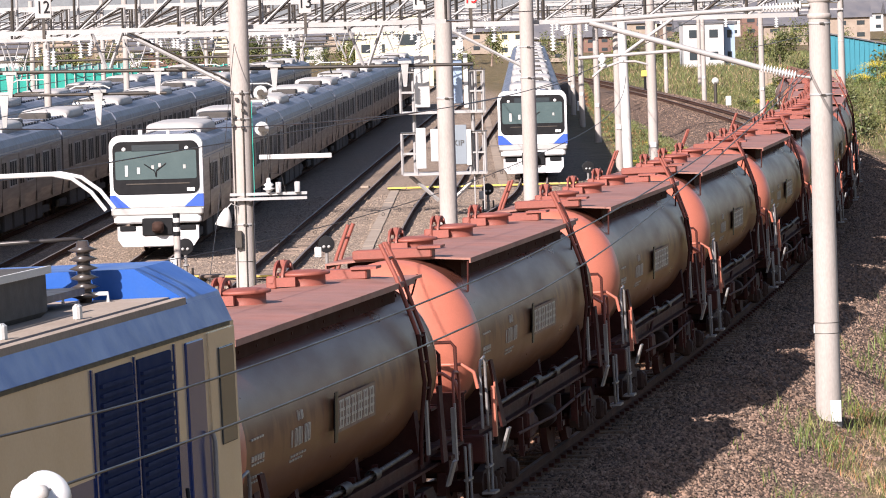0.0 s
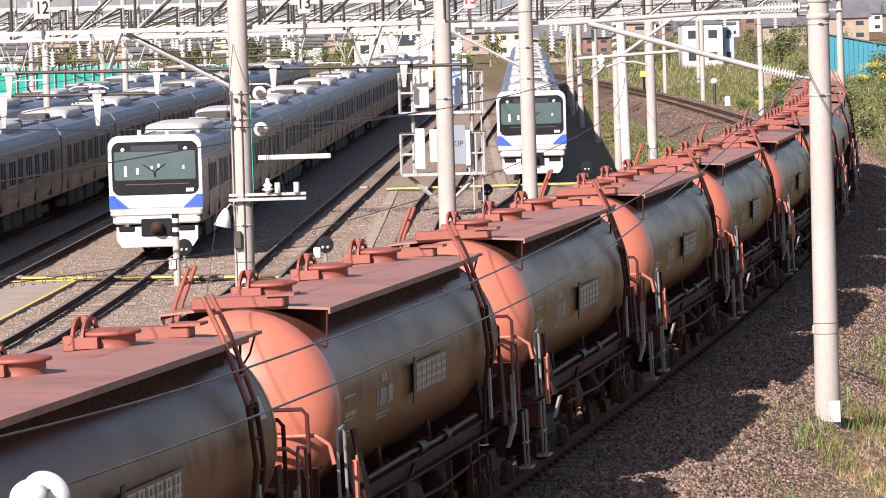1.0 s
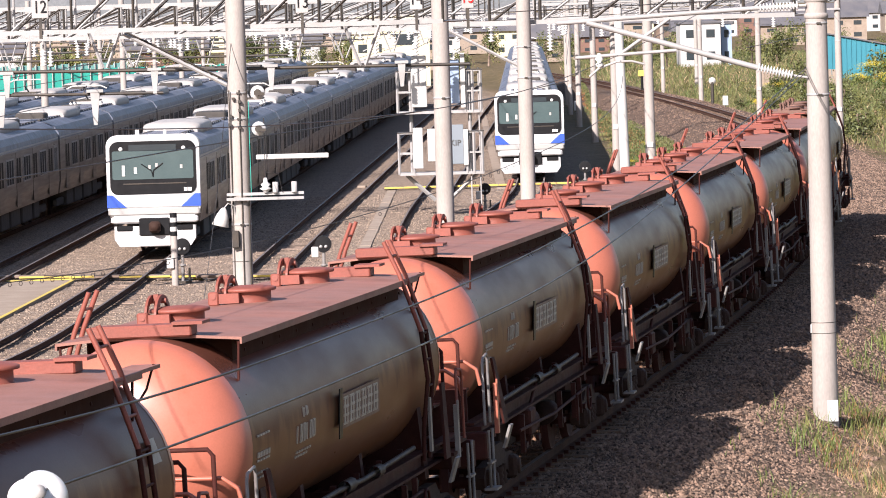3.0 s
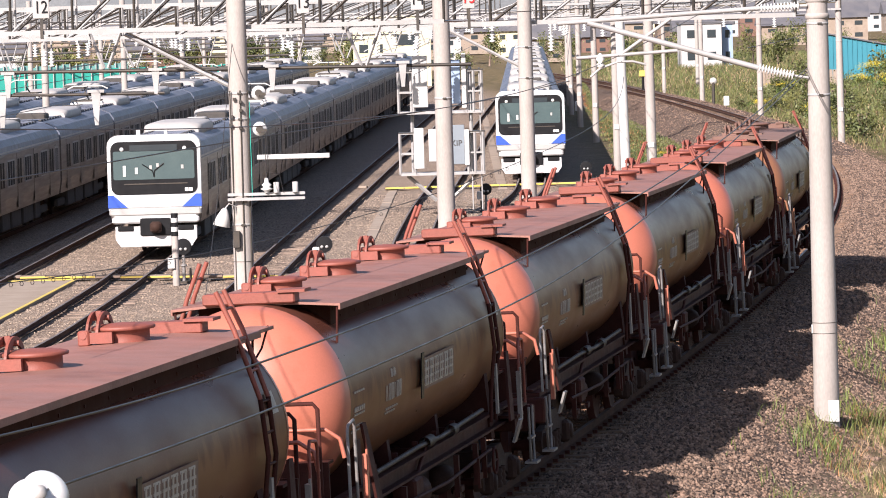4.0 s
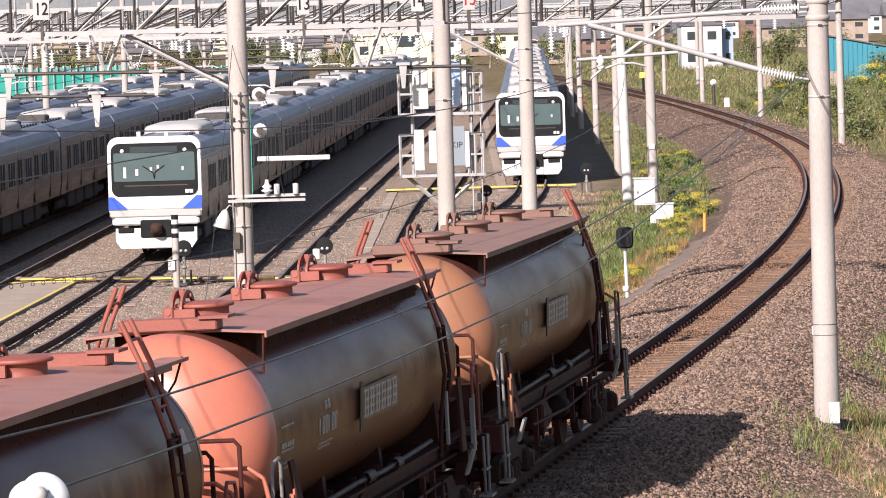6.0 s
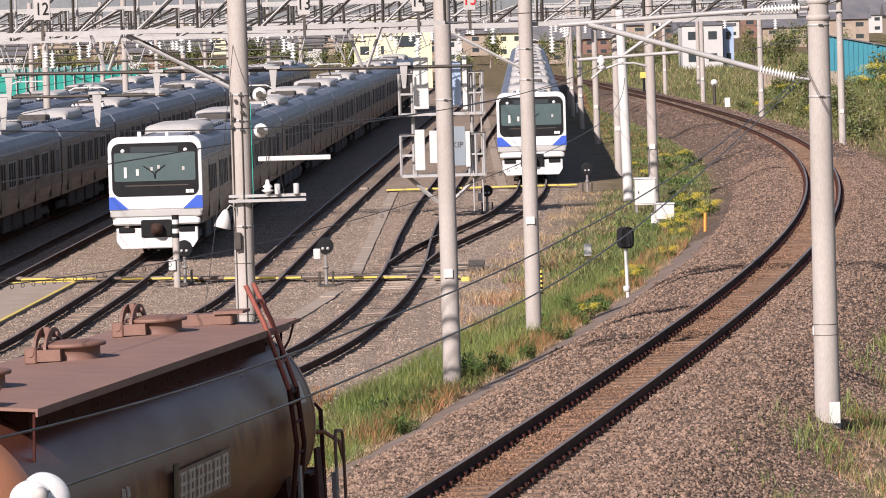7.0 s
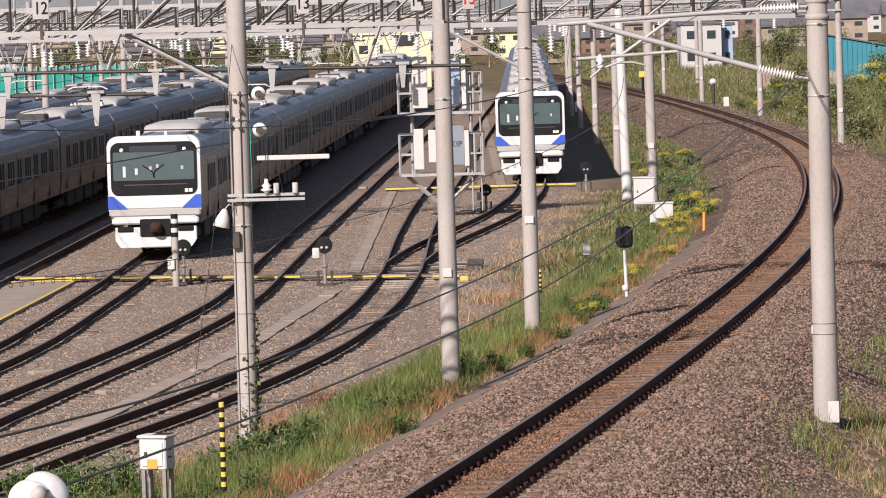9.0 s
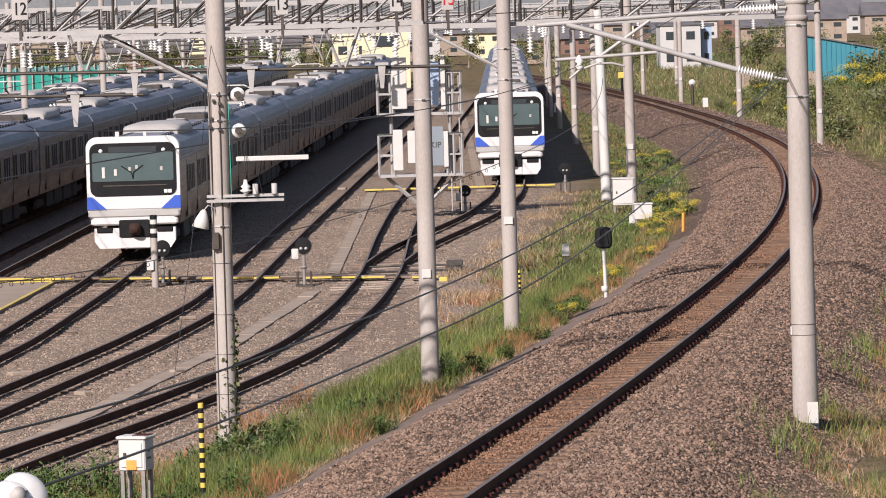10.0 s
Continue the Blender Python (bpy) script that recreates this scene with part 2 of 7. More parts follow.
M["brickwall"] = mat("red_brown_wall", (0.175, 0.095, 0.070), 0.85, 0.0, (0.150, 0.090, 0.072), 0.4, 0.6, 25, 0.2, 0.05)
M["bluewall"] = mat("pale_blue_panel", (0.281, 0.365, 0.493), 0.5, 0.0, (0.238, 0.315, 0.425), 0.5, 0.5, 25, 0.1, 0.0)
M["hillgreen"] = mat("hazy_wooded_hill", (0.115, 0.125, 0.130), 0.95, 0.0, (0.155, 0.160, 0.160), 0.02, 0.8, 0.5, 0.3, 0.0)
M["panelgrey"] = mat("shaded_grey_blue_panel", (0.190, 0.220, 0.245), 0.6, 0.0, (0.160, 0.185, 0.205), 0.5, 0.5, 25, 0.1, 0.0)
M["orange"] = mat("orange_label", (0.75, 0.28, 0.05), 0.6)
M["redlamp"] = mat("red_lamp_lens", (0.5, 0.02, 0.02), 0.2)



def ochre_reflection(m, colour, low, high, amount):
    """Ochre reflection of the sunlit ground, painted over the lower part with a ragged upper edge and streaks."""
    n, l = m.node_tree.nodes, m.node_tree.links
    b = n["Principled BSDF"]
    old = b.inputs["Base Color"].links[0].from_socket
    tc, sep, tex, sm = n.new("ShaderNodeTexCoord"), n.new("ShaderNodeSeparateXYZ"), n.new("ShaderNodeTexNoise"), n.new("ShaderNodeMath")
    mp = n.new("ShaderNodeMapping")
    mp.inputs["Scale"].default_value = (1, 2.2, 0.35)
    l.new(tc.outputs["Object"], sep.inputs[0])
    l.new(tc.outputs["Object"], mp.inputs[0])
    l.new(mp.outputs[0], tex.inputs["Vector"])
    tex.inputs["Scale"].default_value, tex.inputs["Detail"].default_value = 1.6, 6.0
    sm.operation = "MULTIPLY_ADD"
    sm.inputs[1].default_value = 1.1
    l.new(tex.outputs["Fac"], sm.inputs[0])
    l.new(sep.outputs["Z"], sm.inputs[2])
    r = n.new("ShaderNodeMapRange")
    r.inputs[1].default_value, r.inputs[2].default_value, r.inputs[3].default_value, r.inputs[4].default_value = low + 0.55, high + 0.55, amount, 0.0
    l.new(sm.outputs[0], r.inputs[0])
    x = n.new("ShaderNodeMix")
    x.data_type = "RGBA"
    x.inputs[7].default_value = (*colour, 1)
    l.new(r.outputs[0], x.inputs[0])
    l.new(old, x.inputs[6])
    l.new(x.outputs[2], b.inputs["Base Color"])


# the barrel's lower half carries the sunlit ground's reflection as ochre colour
ochre_reflection(M["tank"], (0.235, 0.118, 0.060), -0.03, 0.14, 0.55)


# ---- mesh building ----
class Build:
    """Collects verts and faces for one mesh."""

    def __init__(self):
        self.v, self.f, self.smooth = [], [], []

    def add(self, verts, faces, smooth=False, m=None):
        o = len(self.v)
        self.v += [tuple(m @ Vector(p)) for p in verts] if m else [tuple(p) for p in verts]
        self.f += [tuple(i + o for i in q) for q in faces]
        self.smooth += [smooth] * len(faces)
        return self

    def box(self, c, size, m=None, bevel=0.0):
        x, y, z = (k / 2 for k in size)
        cx, cy, cz = c
        if not bevel:
            vs = [(cx + a * x, cy + b * y, cz + d * z) for a in (-1, 1) for b in (-1, 1) for d in (-1, 1)]
            return self.add(vs, [(0, 1, 3, 2), (4, 6, 7, 5), (0, 4, 5, 1), (2, 3, 7, 6), (0, 2, 6, 4), (1, 5, 7, 3)], False, m)
        e, vs = bevel, []
        for zz, ins in ((-z, e), (-z + e, 0), (z - e, 0), (z, e)):
            a, b = x - ins, y - ins
            vs += [(cx + i, cy + j, cz + zz) for i, j in ((-a + e, -b), (a - e, -b), (a, -b + e), (a, b - e), (a - e, b), (-a + e, b), (-a, b - e), (-a, -b + e))]
        fs = [tuple(range(7, -1, -1)), tuple(range(24, 32))]
        for k in range(3):
            fs += [(k * 8 + i, k * 8 + (i + 1) % 8, k * 8 + 8 + (i + 1) % 8, k * 8 + 8 + i) for i in range(8)]
        return self.add(vs, fs, False, m)

    def tube(self, pts, r, n=8, m=None, ends=True, taper=None):
        pts = [Vector(q) for q in pts]
        vs, fs = [], []
        up = None
        for i, q in enumerate(pts):
            d = (pts[min(i + 1, len(pts) - 1)] - pts[max(i - 1, 0)]).normalized()
            if up is None:
                up = Vector((0, 0, 1)) if abs(d.z) < 0.9 else Vector((1, 0, 0))
            side = d.cross(up).normalized()
            up = side.cross(d).normalized()
            rr = r if taper is None else r + (taper - r) * i / (len(pts) - 1)
            vs += [q + (side * math.cos(2 * math.pi * k / n) + up * math.sin(2 * math.pi * k / n)) * rr for k in range(n)]
        for i in range(len(pts) - 1):
            fs += [(i * n + k, i * n + (k + 1) % n, (i + 1) * n + (k + 1) % n, (i + 1) * n + k) for k in range(n)]
        self.add(vs, fs, n > 4, m)
        if ends:
            self.add(vs[:n], [tuple(range(n - 1, -1, -1))], False, m)
            self.add(vs[-n:], [tuple(range(n))], False, m)
        return self

    def lathe(self, prof, axis="Z", n=24, m=None, smooth=True):
        """prof: (radius, height) pairs turned round the axis."""
        vs, fs = [], []
        for r, h in prof:
            for k in range(n):
                a = 2 * math.pi * k / n
                c, s = r * math.cos(a), r * math.sin(a)
                vs.append({"Z": (c, s, h), "Y": (s, h, c), "X": (h, c, s)}[axis])
        for i in range(len(prof) - 1):
            fs += [(i * n + k, i * n + (k + 1) % n, (i + 1) * n + (k + 1) % n, (i + 1) * n + k) for k in range(n)]
        return self.add(vs, fs, smooth, m)

    def prism(self, outline, y0, y1, m=None, smooth=False):
        """An outline in x, z drawn along y."""
        n = len(outline)
        vs = [(x, y0, z) for x, z in outline] + [(x, y1, z) for x, z in outline]
        fs = [(i, (i + 1) % n, n + (i + 1) % n, n + i) for i in range(n)]
        self.add(vs, fs, smooth, m)
        return self.add(vs, [tuple(range(n - 1, -1, -1)), tuple(range(n, 2 * n))], False, m)

    def mesh(self, name, material):
        me = bpy.data.meshes.new(name)
        me.from_pydata(self.v, [], self.f)
        me.polygons.foreach_set("use_smooth", self.smooth)
        me.materials.append(M[material] if isinstance(material, str) else material)
        me.update()
        return me


def part(name, b, material, parent, label="", at=None):
    ob = new(name, b.mesh(name, material) if isinstance(b, Build) else b)
    if parent:
        ob.parent = parent
    if at is not None:
        ob.matrix_basis = at
    if label:
        ob["label"] = label
    return ob


def thing(name, label, category, at=None, group="", kind=""):
    ob = tagged(new(name), label, category, group, kind)
    if at is not None:
        ob.matrix_basis = at
    return ob


def solid(name, b, material, label, category, group="", kind="", at=None):
    return tagged(part(name, b, material, None, at=at), label, category, group, kind)


def arc(cx, cz, r, a0, a1, n):
    return [(cx + r * math.cos(radians(a0 + (a1 - a0) * i / n)), cz + r * math.sin(radians(a0 + (a1 - a0) * i / n))) for i in range(n + 1)]

# ---- the ground: one sheet, the main line on its bank ----
def smooth01(a, lo, hi):
    t = np.clip((a - lo) / (hi - lo), 0, 1)
    return t * t * (3 - 2 * t)


def line_coords(x, y):
    """Arc length and offset from the main line for arrays of places."""
    shape = np.shape(x)
    x, y = np.ravel(x), np.ravel(y)
    s, d = np.empty(len(x)), np.empty(len(x))
    cx, cy = PX[::4], PY[::4]
    for i in range(0, len(x), 20000):
        a, b = x[i:i + 20000, None], y[i:i + 20000, None]
        j = np.argmin((a - cx) ** 2 + (b - cy) ** 2, axis=1) * 4
        th = TH[j]
        dx, dy = a[:, 0] - PX[j], b[:, 0] - PY[j]
        s[i:i + 20000] = SS[j] + dx * np.sin(th) + dy * np.cos(th)
        d[i:i + 20000] = dx * np.cos(th) - dy * np.sin(th)
    return s.reshape(shape), d.reshape(shape)


YARD = -0.22          # level of the yard's ballast between the rails


def wave(x, y):
    return (np.sin(x * 1.7 + y * 0.31) * np.sin(y * 0.9 - x * 0.4) + 0.6 * np.sin(x * 4.1 + 1.3) * np.sin(y * 2.7 + x)) * 0.02


def ground_z(x, y):
    s, d = line_coords(x, y)
    bed = rail_z(s) - 0.20
    right = bed - 0.95 * smooth01(d, 2.0, 4.6) + 0.25 * smooth01(d, 5.0, 9.0) + 0.5 * smooth01(d, 8, 22) * smooth01(s, 120, 190)
    left = bed - 0.75 * smooth01(-d, 1.8, 4.1)
    left = left + (YARD - left) * smooth01(-d, 4.1, 6.4)
    z = np.where(d > 0, right, left)
    far = smooth01(np.abs(d), 30, 80)
    z = z * (1 - far) + (YARD - 0.1) * far
    z = np.where(y < 0, np.minimum(z, YARD + 0.5), z)
    return z + wave(x, y) * (1 + 2.5 * smooth01(np.abs(d), 3.4, 5.0) * (d > 0) + 1.5 * ((d < -3.2) & (d > -6.5)))


def spaced(lo, hi, a, b, step, grow):
    """Coordinates with even steps from a to b and growing ones out to lo and hi."""
    mid = list(np.arange(a, b + 1e-6, step))
    up, st = [], step
    while not up or up[-1] < hi:
        st *= grow
        up.append((up[-1] if up else mid[-1]) + st)
    down, st = [], step
    while not down or down[-1] > lo:
        st *= grow
        down.append((down[-1] if down else mid[0]) - st)
    return np.array(down[::-1] + mid + up)


def ground_material():
    m = bpy.data.materials.new("ballast_earth_and_turf")
    m.use_nodes = True
    n, l = m.node_tree.nodes, m.node_tree.links
    b = n["Principled BSDF"]
    b.inputs["Roughness"].default_value = 0.95
    b.inputs["Specular IOR Level"].default_value = 0.2
    tc = n.new("ShaderNodeTexCoord")
    at = n.new("ShaderNodeAttribute")
    at.attribute_name = "cover"

    def nz(sc, det=5.0):
        t = n.new("ShaderNodeTexNoise")
        t.inputs["Scale"].default_value, t.inputs["Detail"].default_value = sc, det
        l.new(tc.outputs["Object"], t.inputs["Vector"])
        return t.outputs["Fac"]

    def ramp(src, *stops):
        r = n.new("ShaderNodeValToRGB")
        while len(r.color_ramp.elements) < len(stops):
            r.color_ramp.elements.new(0.5)
        for e, (p, c) in zip(r.color_ramp.elements, stops):
            e.position, e.color = p, (*c, 1)
        l.new(src, r.inputs[0])
        return r.outputs[0]

    def mixc(f, a, c, kind="MIX"):
        x = n.new("ShaderNodeMix")
        x.data_type, x.blend_type = "RGBA", kind
        for sock, v in ((x.inputs[0], f), (x.inputs[6], a), (x.inputs[7], c)):
            if isinstance(v, (int, float)):
                sock.default_value = v
            else:
                l.new(v, sock)
        return x.outputs[2]

    vor = n.new("ShaderNodeTexVoronoi")
    vor.inputs["Scale"].default_value = 19
    l.new(tc.outputs["Object"], vor.inputs["Vector"])
    sep = n.new("ShaderNodeSeparateColor")
    l.new(vor.outputs["Color"], sep.inputs[0])
    stones = ramp(sep.outputs[0], (0.0, (0.036, 0.024, 0.018)), (0.5, (0.098, 0.065, 0.048)), (1.0, (0.225, 0.160, 0.122)))
    yard = ramp(sep.outputs[1], (0.0, (0.120, 0.088, 0.066)), (0.5, (0.250, 0.188, 0.142)), (1.0, (0.400, 0.317, 0.248)))
    rust = ramp(nz(5), (0.3, (0.106, 0.059, 0.034)), (0.7, (0.175, 0.107, 0.065)))
    turf = ramp(nz(1.3), (0.3, (0.081, 0.075, 0.033)), (0.55, (0.150, 0.110, 0.057)), (0.75, (0.225, 0.156, 0.094)))
    sepa = n.new("ShaderNodeSeparateColor")
    l.new(at.outputs["Color"], sepa.inputs[0])
    col = mixc(sepa.outputs[2], yard, stones)
    col = mixc(sepa.outputs[0], col, rust)
    col = mixc(sepa.outputs[1], col, turf)
    col = mixc(0.2, col, nz(0.45), "OVERLAY")
    l.new(col, b.inputs["Base Color"])
    bp = n.new("ShaderNodeBump")
    bp.inputs["Strength"].default_value, bp.inputs["Distance"].default_value = 0.8, 0.05
    l.new(vor.outputs["Distance"], bp.inputs["Height"])
    l.new(bp.outputs[0], b.inputs["Normal"])
    return m


def tracks_near(x, y):
    """How far each place is from the nearest yard track's middle."""
    best = np.full(np.shape(x), 99.0)
    for t in YARD_TRACKS:
        best = np.minimum(best, np.abs(x - np.interp(y, t[:, 1], t[:, 0])))
    return best


def bend(pts, n=60):
    """A smooth line through a few places, by y."""
    pts = np.array(pts, float)
    y = np.linspace(pts[0, 1], pts[-1, 1], n)
    x = np.interp(y, pts[:, 1], pts[:, 0])
    for _ in range(8):
        x[1:-1] = (x[:-2] + 2 * x[1:-1] + x[2:]) / 4
    return np.stack([x, y], 1)


TURN_D = 0.0195          # heading of the track of the train parked nearest the bend
SLOPE = math.tan(0.0305)    # the yard's tracks run a little to the right
T_A = bend([(-12.4, 80), (-10.9, 95), (-9.85, 107), (-9.22, 129), (-9.0, 145), (-9.0 + 60 * SLOPE, 205), (-9.0 + 270 * SLOPE, 415)], 200)
T_B = bend([(-11.0, 68), (-9.6, 83), (-8.2, 95), (-6.75, 106), (-5.45, 121), (-5.0, 140), (-4.45, 160), (-4.45 + 250 * SLOPE, 410)], 200)
T_C = bend([(-9.6, 64), (-7.5, 79), (-5.6, 87), (-4.2, 94.5), (-2.75, 104), (-1.75, 117), (-1.15, 132), (-0.95, 150), (-0.55, 170), (-0.55 + 240 * SLOPE, 410)], 200)
T_D = bend([(-1.1, 136), (-0.45, 145), (0.85, 154.5), (2.3, 166), (3.5, 182), (3.95, 195), (4.2, 210), (4.2 + 205 * TURN_D, 415)], 160)
T_E = bend([(-14.6, 82), (-13.25, 135), (-12.35, 172), (-12.35 + 240 * SLOPE, 412)], 200)
T_F = bend([(-17.9, 95), (-17.35, 110), (-17.35 + 300 * SLOPE, 410)], 200)
YARD_TRACKS = [T_A, T_B, T_C, T_D, T_E, T_F]

gx = spaced(-2500, 2500, -24, 26, 0.4, 1.16)
gy = spaced(-1200, 4000, 38, 330, 0.6, 1.18)
GX, GY = np.meshgrid(gx, gy)
GZ = ground_z(GX, GY)
nx, ny = len(gx), len(gy)
me = bpy.data.meshes.new("ground")
idx = np.arange(nx * ny).reshape(ny, nx)
quads = np.stack([idx[:-1, :-1], idx[:-1, 1:], idx[1:, 1:], idx[1:, :-1]], -1).reshape(-1, 4)
me.from_pydata(np.stack([GX, GY, GZ], -1).reshape(-1, 3).tolist(), [], quads.tolist())
sg, dg = line_coords(GX, GY)
near_yard = tracks_near(GX, GY)
rust = np.maximum(0.85 * (np.abs(dg) < 0.95), 0.12 * (near_yard < 0.8))
turf = np.where(dg > 0, smooth01(dg, 3.5, 4.7), smooth01(-dg - 0.9 * smooth01(sg, 180, 230), 3.6, 4.2) * (1 - smooth01(-dg, 6.7 + 0.6 * smooth01(GY, 110, 150), 7.7 + 3.4 * smooth01(GY, 110, 160))))
turf = np.maximum(turf, 0.8 * smooth01(GX - (GY - 150) * 0.0235, 6.2, 7.0) * (dg < -6.3) * smooth01(GY, 150, 165))
turf = np.maximum(turf, 1.0 * (GY > 420))
me.color_attributes.new("cover", "FLOAT_COLOR", "POINT")
me.color_attributes["cover"].data.foreach_set("color", np.stack([rust, turf, smooth01(-dg, -40, -39) * (dg > -4.2), np.ones_like(rust)], -1).ravel().astype(np.float32))
me.polygons.foreach_set("use_smooth", [True] * len(me.polygons))
me.materials.append(ground_material())
tagged(new("ground", me), "brown ballast, trodden earth and rough turf of a railway yard", "ground", kind="structure")

# ---- rails and sleepers ----
RAIL = [(-0.032, 0), (0.032, 0), (0.034, -0.03), (0.01, -0.045), (0.008, -0.12), (0.062, -0.138), (0.062, -0.152), (-0.062, -0.152), (-0.062, -0.138), (-0.008, -0.12), (-0.01, -0.045), (-0.034, -0.03)]


def rail_mesh(pts, ths, zs, name):
    """A rail drawn along a line: rust-dark foot and web, bright running face."""
    n = len(RAIL)
    vs, fs, mi = [], [], []
    for (x, y), th, z in zip(pts, ths, zs):
        c, s = math.cos(th), math.sin(th)
        vs += [(x + a * c, y - a * s, z + h) for a, h in RAIL]
    for i in range(len(pts) - 1):
        for k in range(n):
            fs.append((i * n + k, i * n + (k + 1) % n, (i + 1) * n + (k + 1) % n, (i + 1) * n + k))
            mi.append(0 if k == 0 else 1)
    me = bpy.data.meshes.new(name)
    me.from_pydata(vs, [], fs)
    me.materials.append(M["railtop"])
    me.materials.append(M["railweb"])
    me.polygons.foreach_set("material_index", mi)
    return me


main_track = thing("main_track", "single main line on brown ballast, curving through the cutting", "railway track", kind="structure")
sr = np.arange(-60, 400, 1.0)
for side in (-1, 1):
    x, y, th = on_line(sr, side * 0.566)
    ob = new("rail", rail_mesh(list(zip(x, y)), th, rail_z(sr) + (0.027 if side > 0 else 0), "rail"))
    ob.parent = main_track
    ob["label"] = "steel rail with bright worn head and rusty web"

yard_names = []
for t in YARD_TRACKS:
    tr = thing("yard_track", "storage track with rusty rails on grey-brown ballast", "railway track", group="yard tracks", kind="structure")
    yard_names.append(tr)
    th = np.arctan2(np.gradient(t[:, 0]), np.gradient(t[:, 1]))
    for side in (-1, 1):
        pts = np.stack([t[:, 0] + side * 0.566 * np.cos(th), t[:, 1] - side * 0.566 * np.sin(th)], 1)
        ob = new("rail", rail_mesh(pts.tolist(), th, [0.0] * len(t), "rail"))
        ob.parent = tr

# ---- the tank wagons ----
TR, TC = 1.05, 2.20      # tank radius and height of its axis
HALF = 5.2               # half the barrel's length


def wagon():
    w = thing("tank_wagon", "soiled red-brown tank wagon with orange dished ends, rolling on the curve", "tank wagon", group="wagons of the goods train")
    at = Matrix.Translation((0, 0, TC))
    part("tank_barrel", Build().lathe([(TR, -HALF), (TR, -HALF + 0.5), (TR + 0.004, -1.8), (TR + 0.004, 1.8), (TR, HALF - 0.5), (TR, HALF)], "Y", 48), "tank", w, "glossy stained brown barrel with ochre ground reflection painted on its lower half", at)
    for sg in (-1, 1):
        prof = [(TR * math.cos(a) ** 0.75, sg * (HALF + 0.62 * math.sin(a))) for a in np.linspace(0, math.pi / 2 - 0.01, 14)]
        part("tank_end", Build().lathe([(TR + 0.004, sg * (HALF - 0.03))] + prof, "Y", 48), "dome", w, "bright orange-red dished end", at)
    # walkway on the crown
    dz = TC + TR + 0.0
    top = [(-0.92, dz - 0.03), (-0.5, dz + 0.0), (-0.15, dz + 0.015), (0.15, dz + 0.015), (0.5, dz + 0.0), (0.92, dz - 0.03)]
    b = Build().prism(top + [(0.92, dz - 0.095), (0.90, dz - 0.095), (0.90, dz - 0.055), (0.5, dz - 0.025), (-0.5, dz - 0.025), (-0.90, dz - 0.055), (-0.90, dz - 0.095), (-0.92, dz - 0.095)], -4.8, 4.8)
    zt = TC + math.sqrt(TR ** 2 - 0.71 ** 2)
    for e in (-1, 1):
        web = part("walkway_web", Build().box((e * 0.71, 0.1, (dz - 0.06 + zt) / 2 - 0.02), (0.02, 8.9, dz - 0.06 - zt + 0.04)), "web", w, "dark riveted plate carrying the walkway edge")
        bolts = Build()
        for y in np.linspace(-4.2, 4.2, 11):
            bolts.box((e * 0.723, y, dz - 0.12), (0.014, 0.035, 0.035)).box((e * 0.723, y + 0.4, zt + 0.06), (0.014, 0.03, 0.03))
        part("bolt", bolts, "frame", web)["kind"] = "stuff"
    for y in (-4.33, 4.5):
        # dark sheets added to fill the shaded gap between walkway ends and barrel
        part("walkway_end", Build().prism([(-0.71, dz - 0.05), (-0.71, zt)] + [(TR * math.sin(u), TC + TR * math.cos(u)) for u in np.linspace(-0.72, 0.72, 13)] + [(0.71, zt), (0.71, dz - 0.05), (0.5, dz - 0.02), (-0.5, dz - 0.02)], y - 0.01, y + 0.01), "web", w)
    part("walkway", b, "deckred", w, "dusty brown walkway plate over the barrel")
    for sg in (-1, 1):
        part("walkway_tongue", Build().box((sg * 0.66, 5.35, dz - 0.075), (0.26, 1.25, 0.035)), "deckred", w)
        for y in (-4.76, 4.6):
            part("walkway_strut", Build().tube([(sg * 0.88, y, dz - 0.06), (sg * 0.86, y, TC + 0.60)], 0.014, 5), "frame", w)
        part("tongue_strut", Build().tube([(sg * 0.76, 5.85, dz - 0.05), (sg * 0.70, 5.78, TC + 0.78), (sg * 0.66, 5.40, TC + 0.62)], 0.012, 5), "frame", w)
    # hatches
    for y in (-3.0, 0.2, 3.4):
        h = part("hatch", Build().lathe([(0.40, 0), (0.36, 0.03), (0.36, 0.17), (0.385, 0.18)], "Z", 24), "hatchred", w, "round loading hatch with clamped lid", pose(-0.1, y, dz) @ Matrix.Diagonal((0.70, 0.70, 0.74, 1)))
        part("lid", Build().lathe([(0.43, 0.175), (0.44, 0.185), (0.44, 0.215), (0.42, 0.225), (0.25, 0.25), (0.001, 0.26)], "Z", 24), "hatchred", h)
        for e in (-0.05, 0.09):
            arch = [(-0.34 + e, -0.42 + 0.42 * (1 - math.cos(a)), 0.10 + 0.27 * math.sin(a)) for a in np.linspace(0.05, math.pi - 0.25, 12)]
            vs, fs = [], []
            for k, q in enumerate(arch):
                d = (Vector(arch[min(k + 1, 11)]) - Vector(arch[max(k - 1, 0)])).normalized()
                up = Vector((0, -d.z, d.y)) * 0.045
                vs += [Vector(q) + Vector((s, 0, 0)) + up * t for s, t in ((-0.018, -1), (0.018, -1), (0.018, 1), (-0.018, 1))]
                if k:
                    fs += [(k * 4 - 4 + a, k * 4 - 4 + (a + 1) % 4, k * 4 + (a + 1) % 4, k * 4 + a) for a in range(4)]
            lever = Build().add(vs, fs + [(3, 2, 1, 0), (44, 45, 46, 47)])
            part("yoke", lever, "hatchred", h)
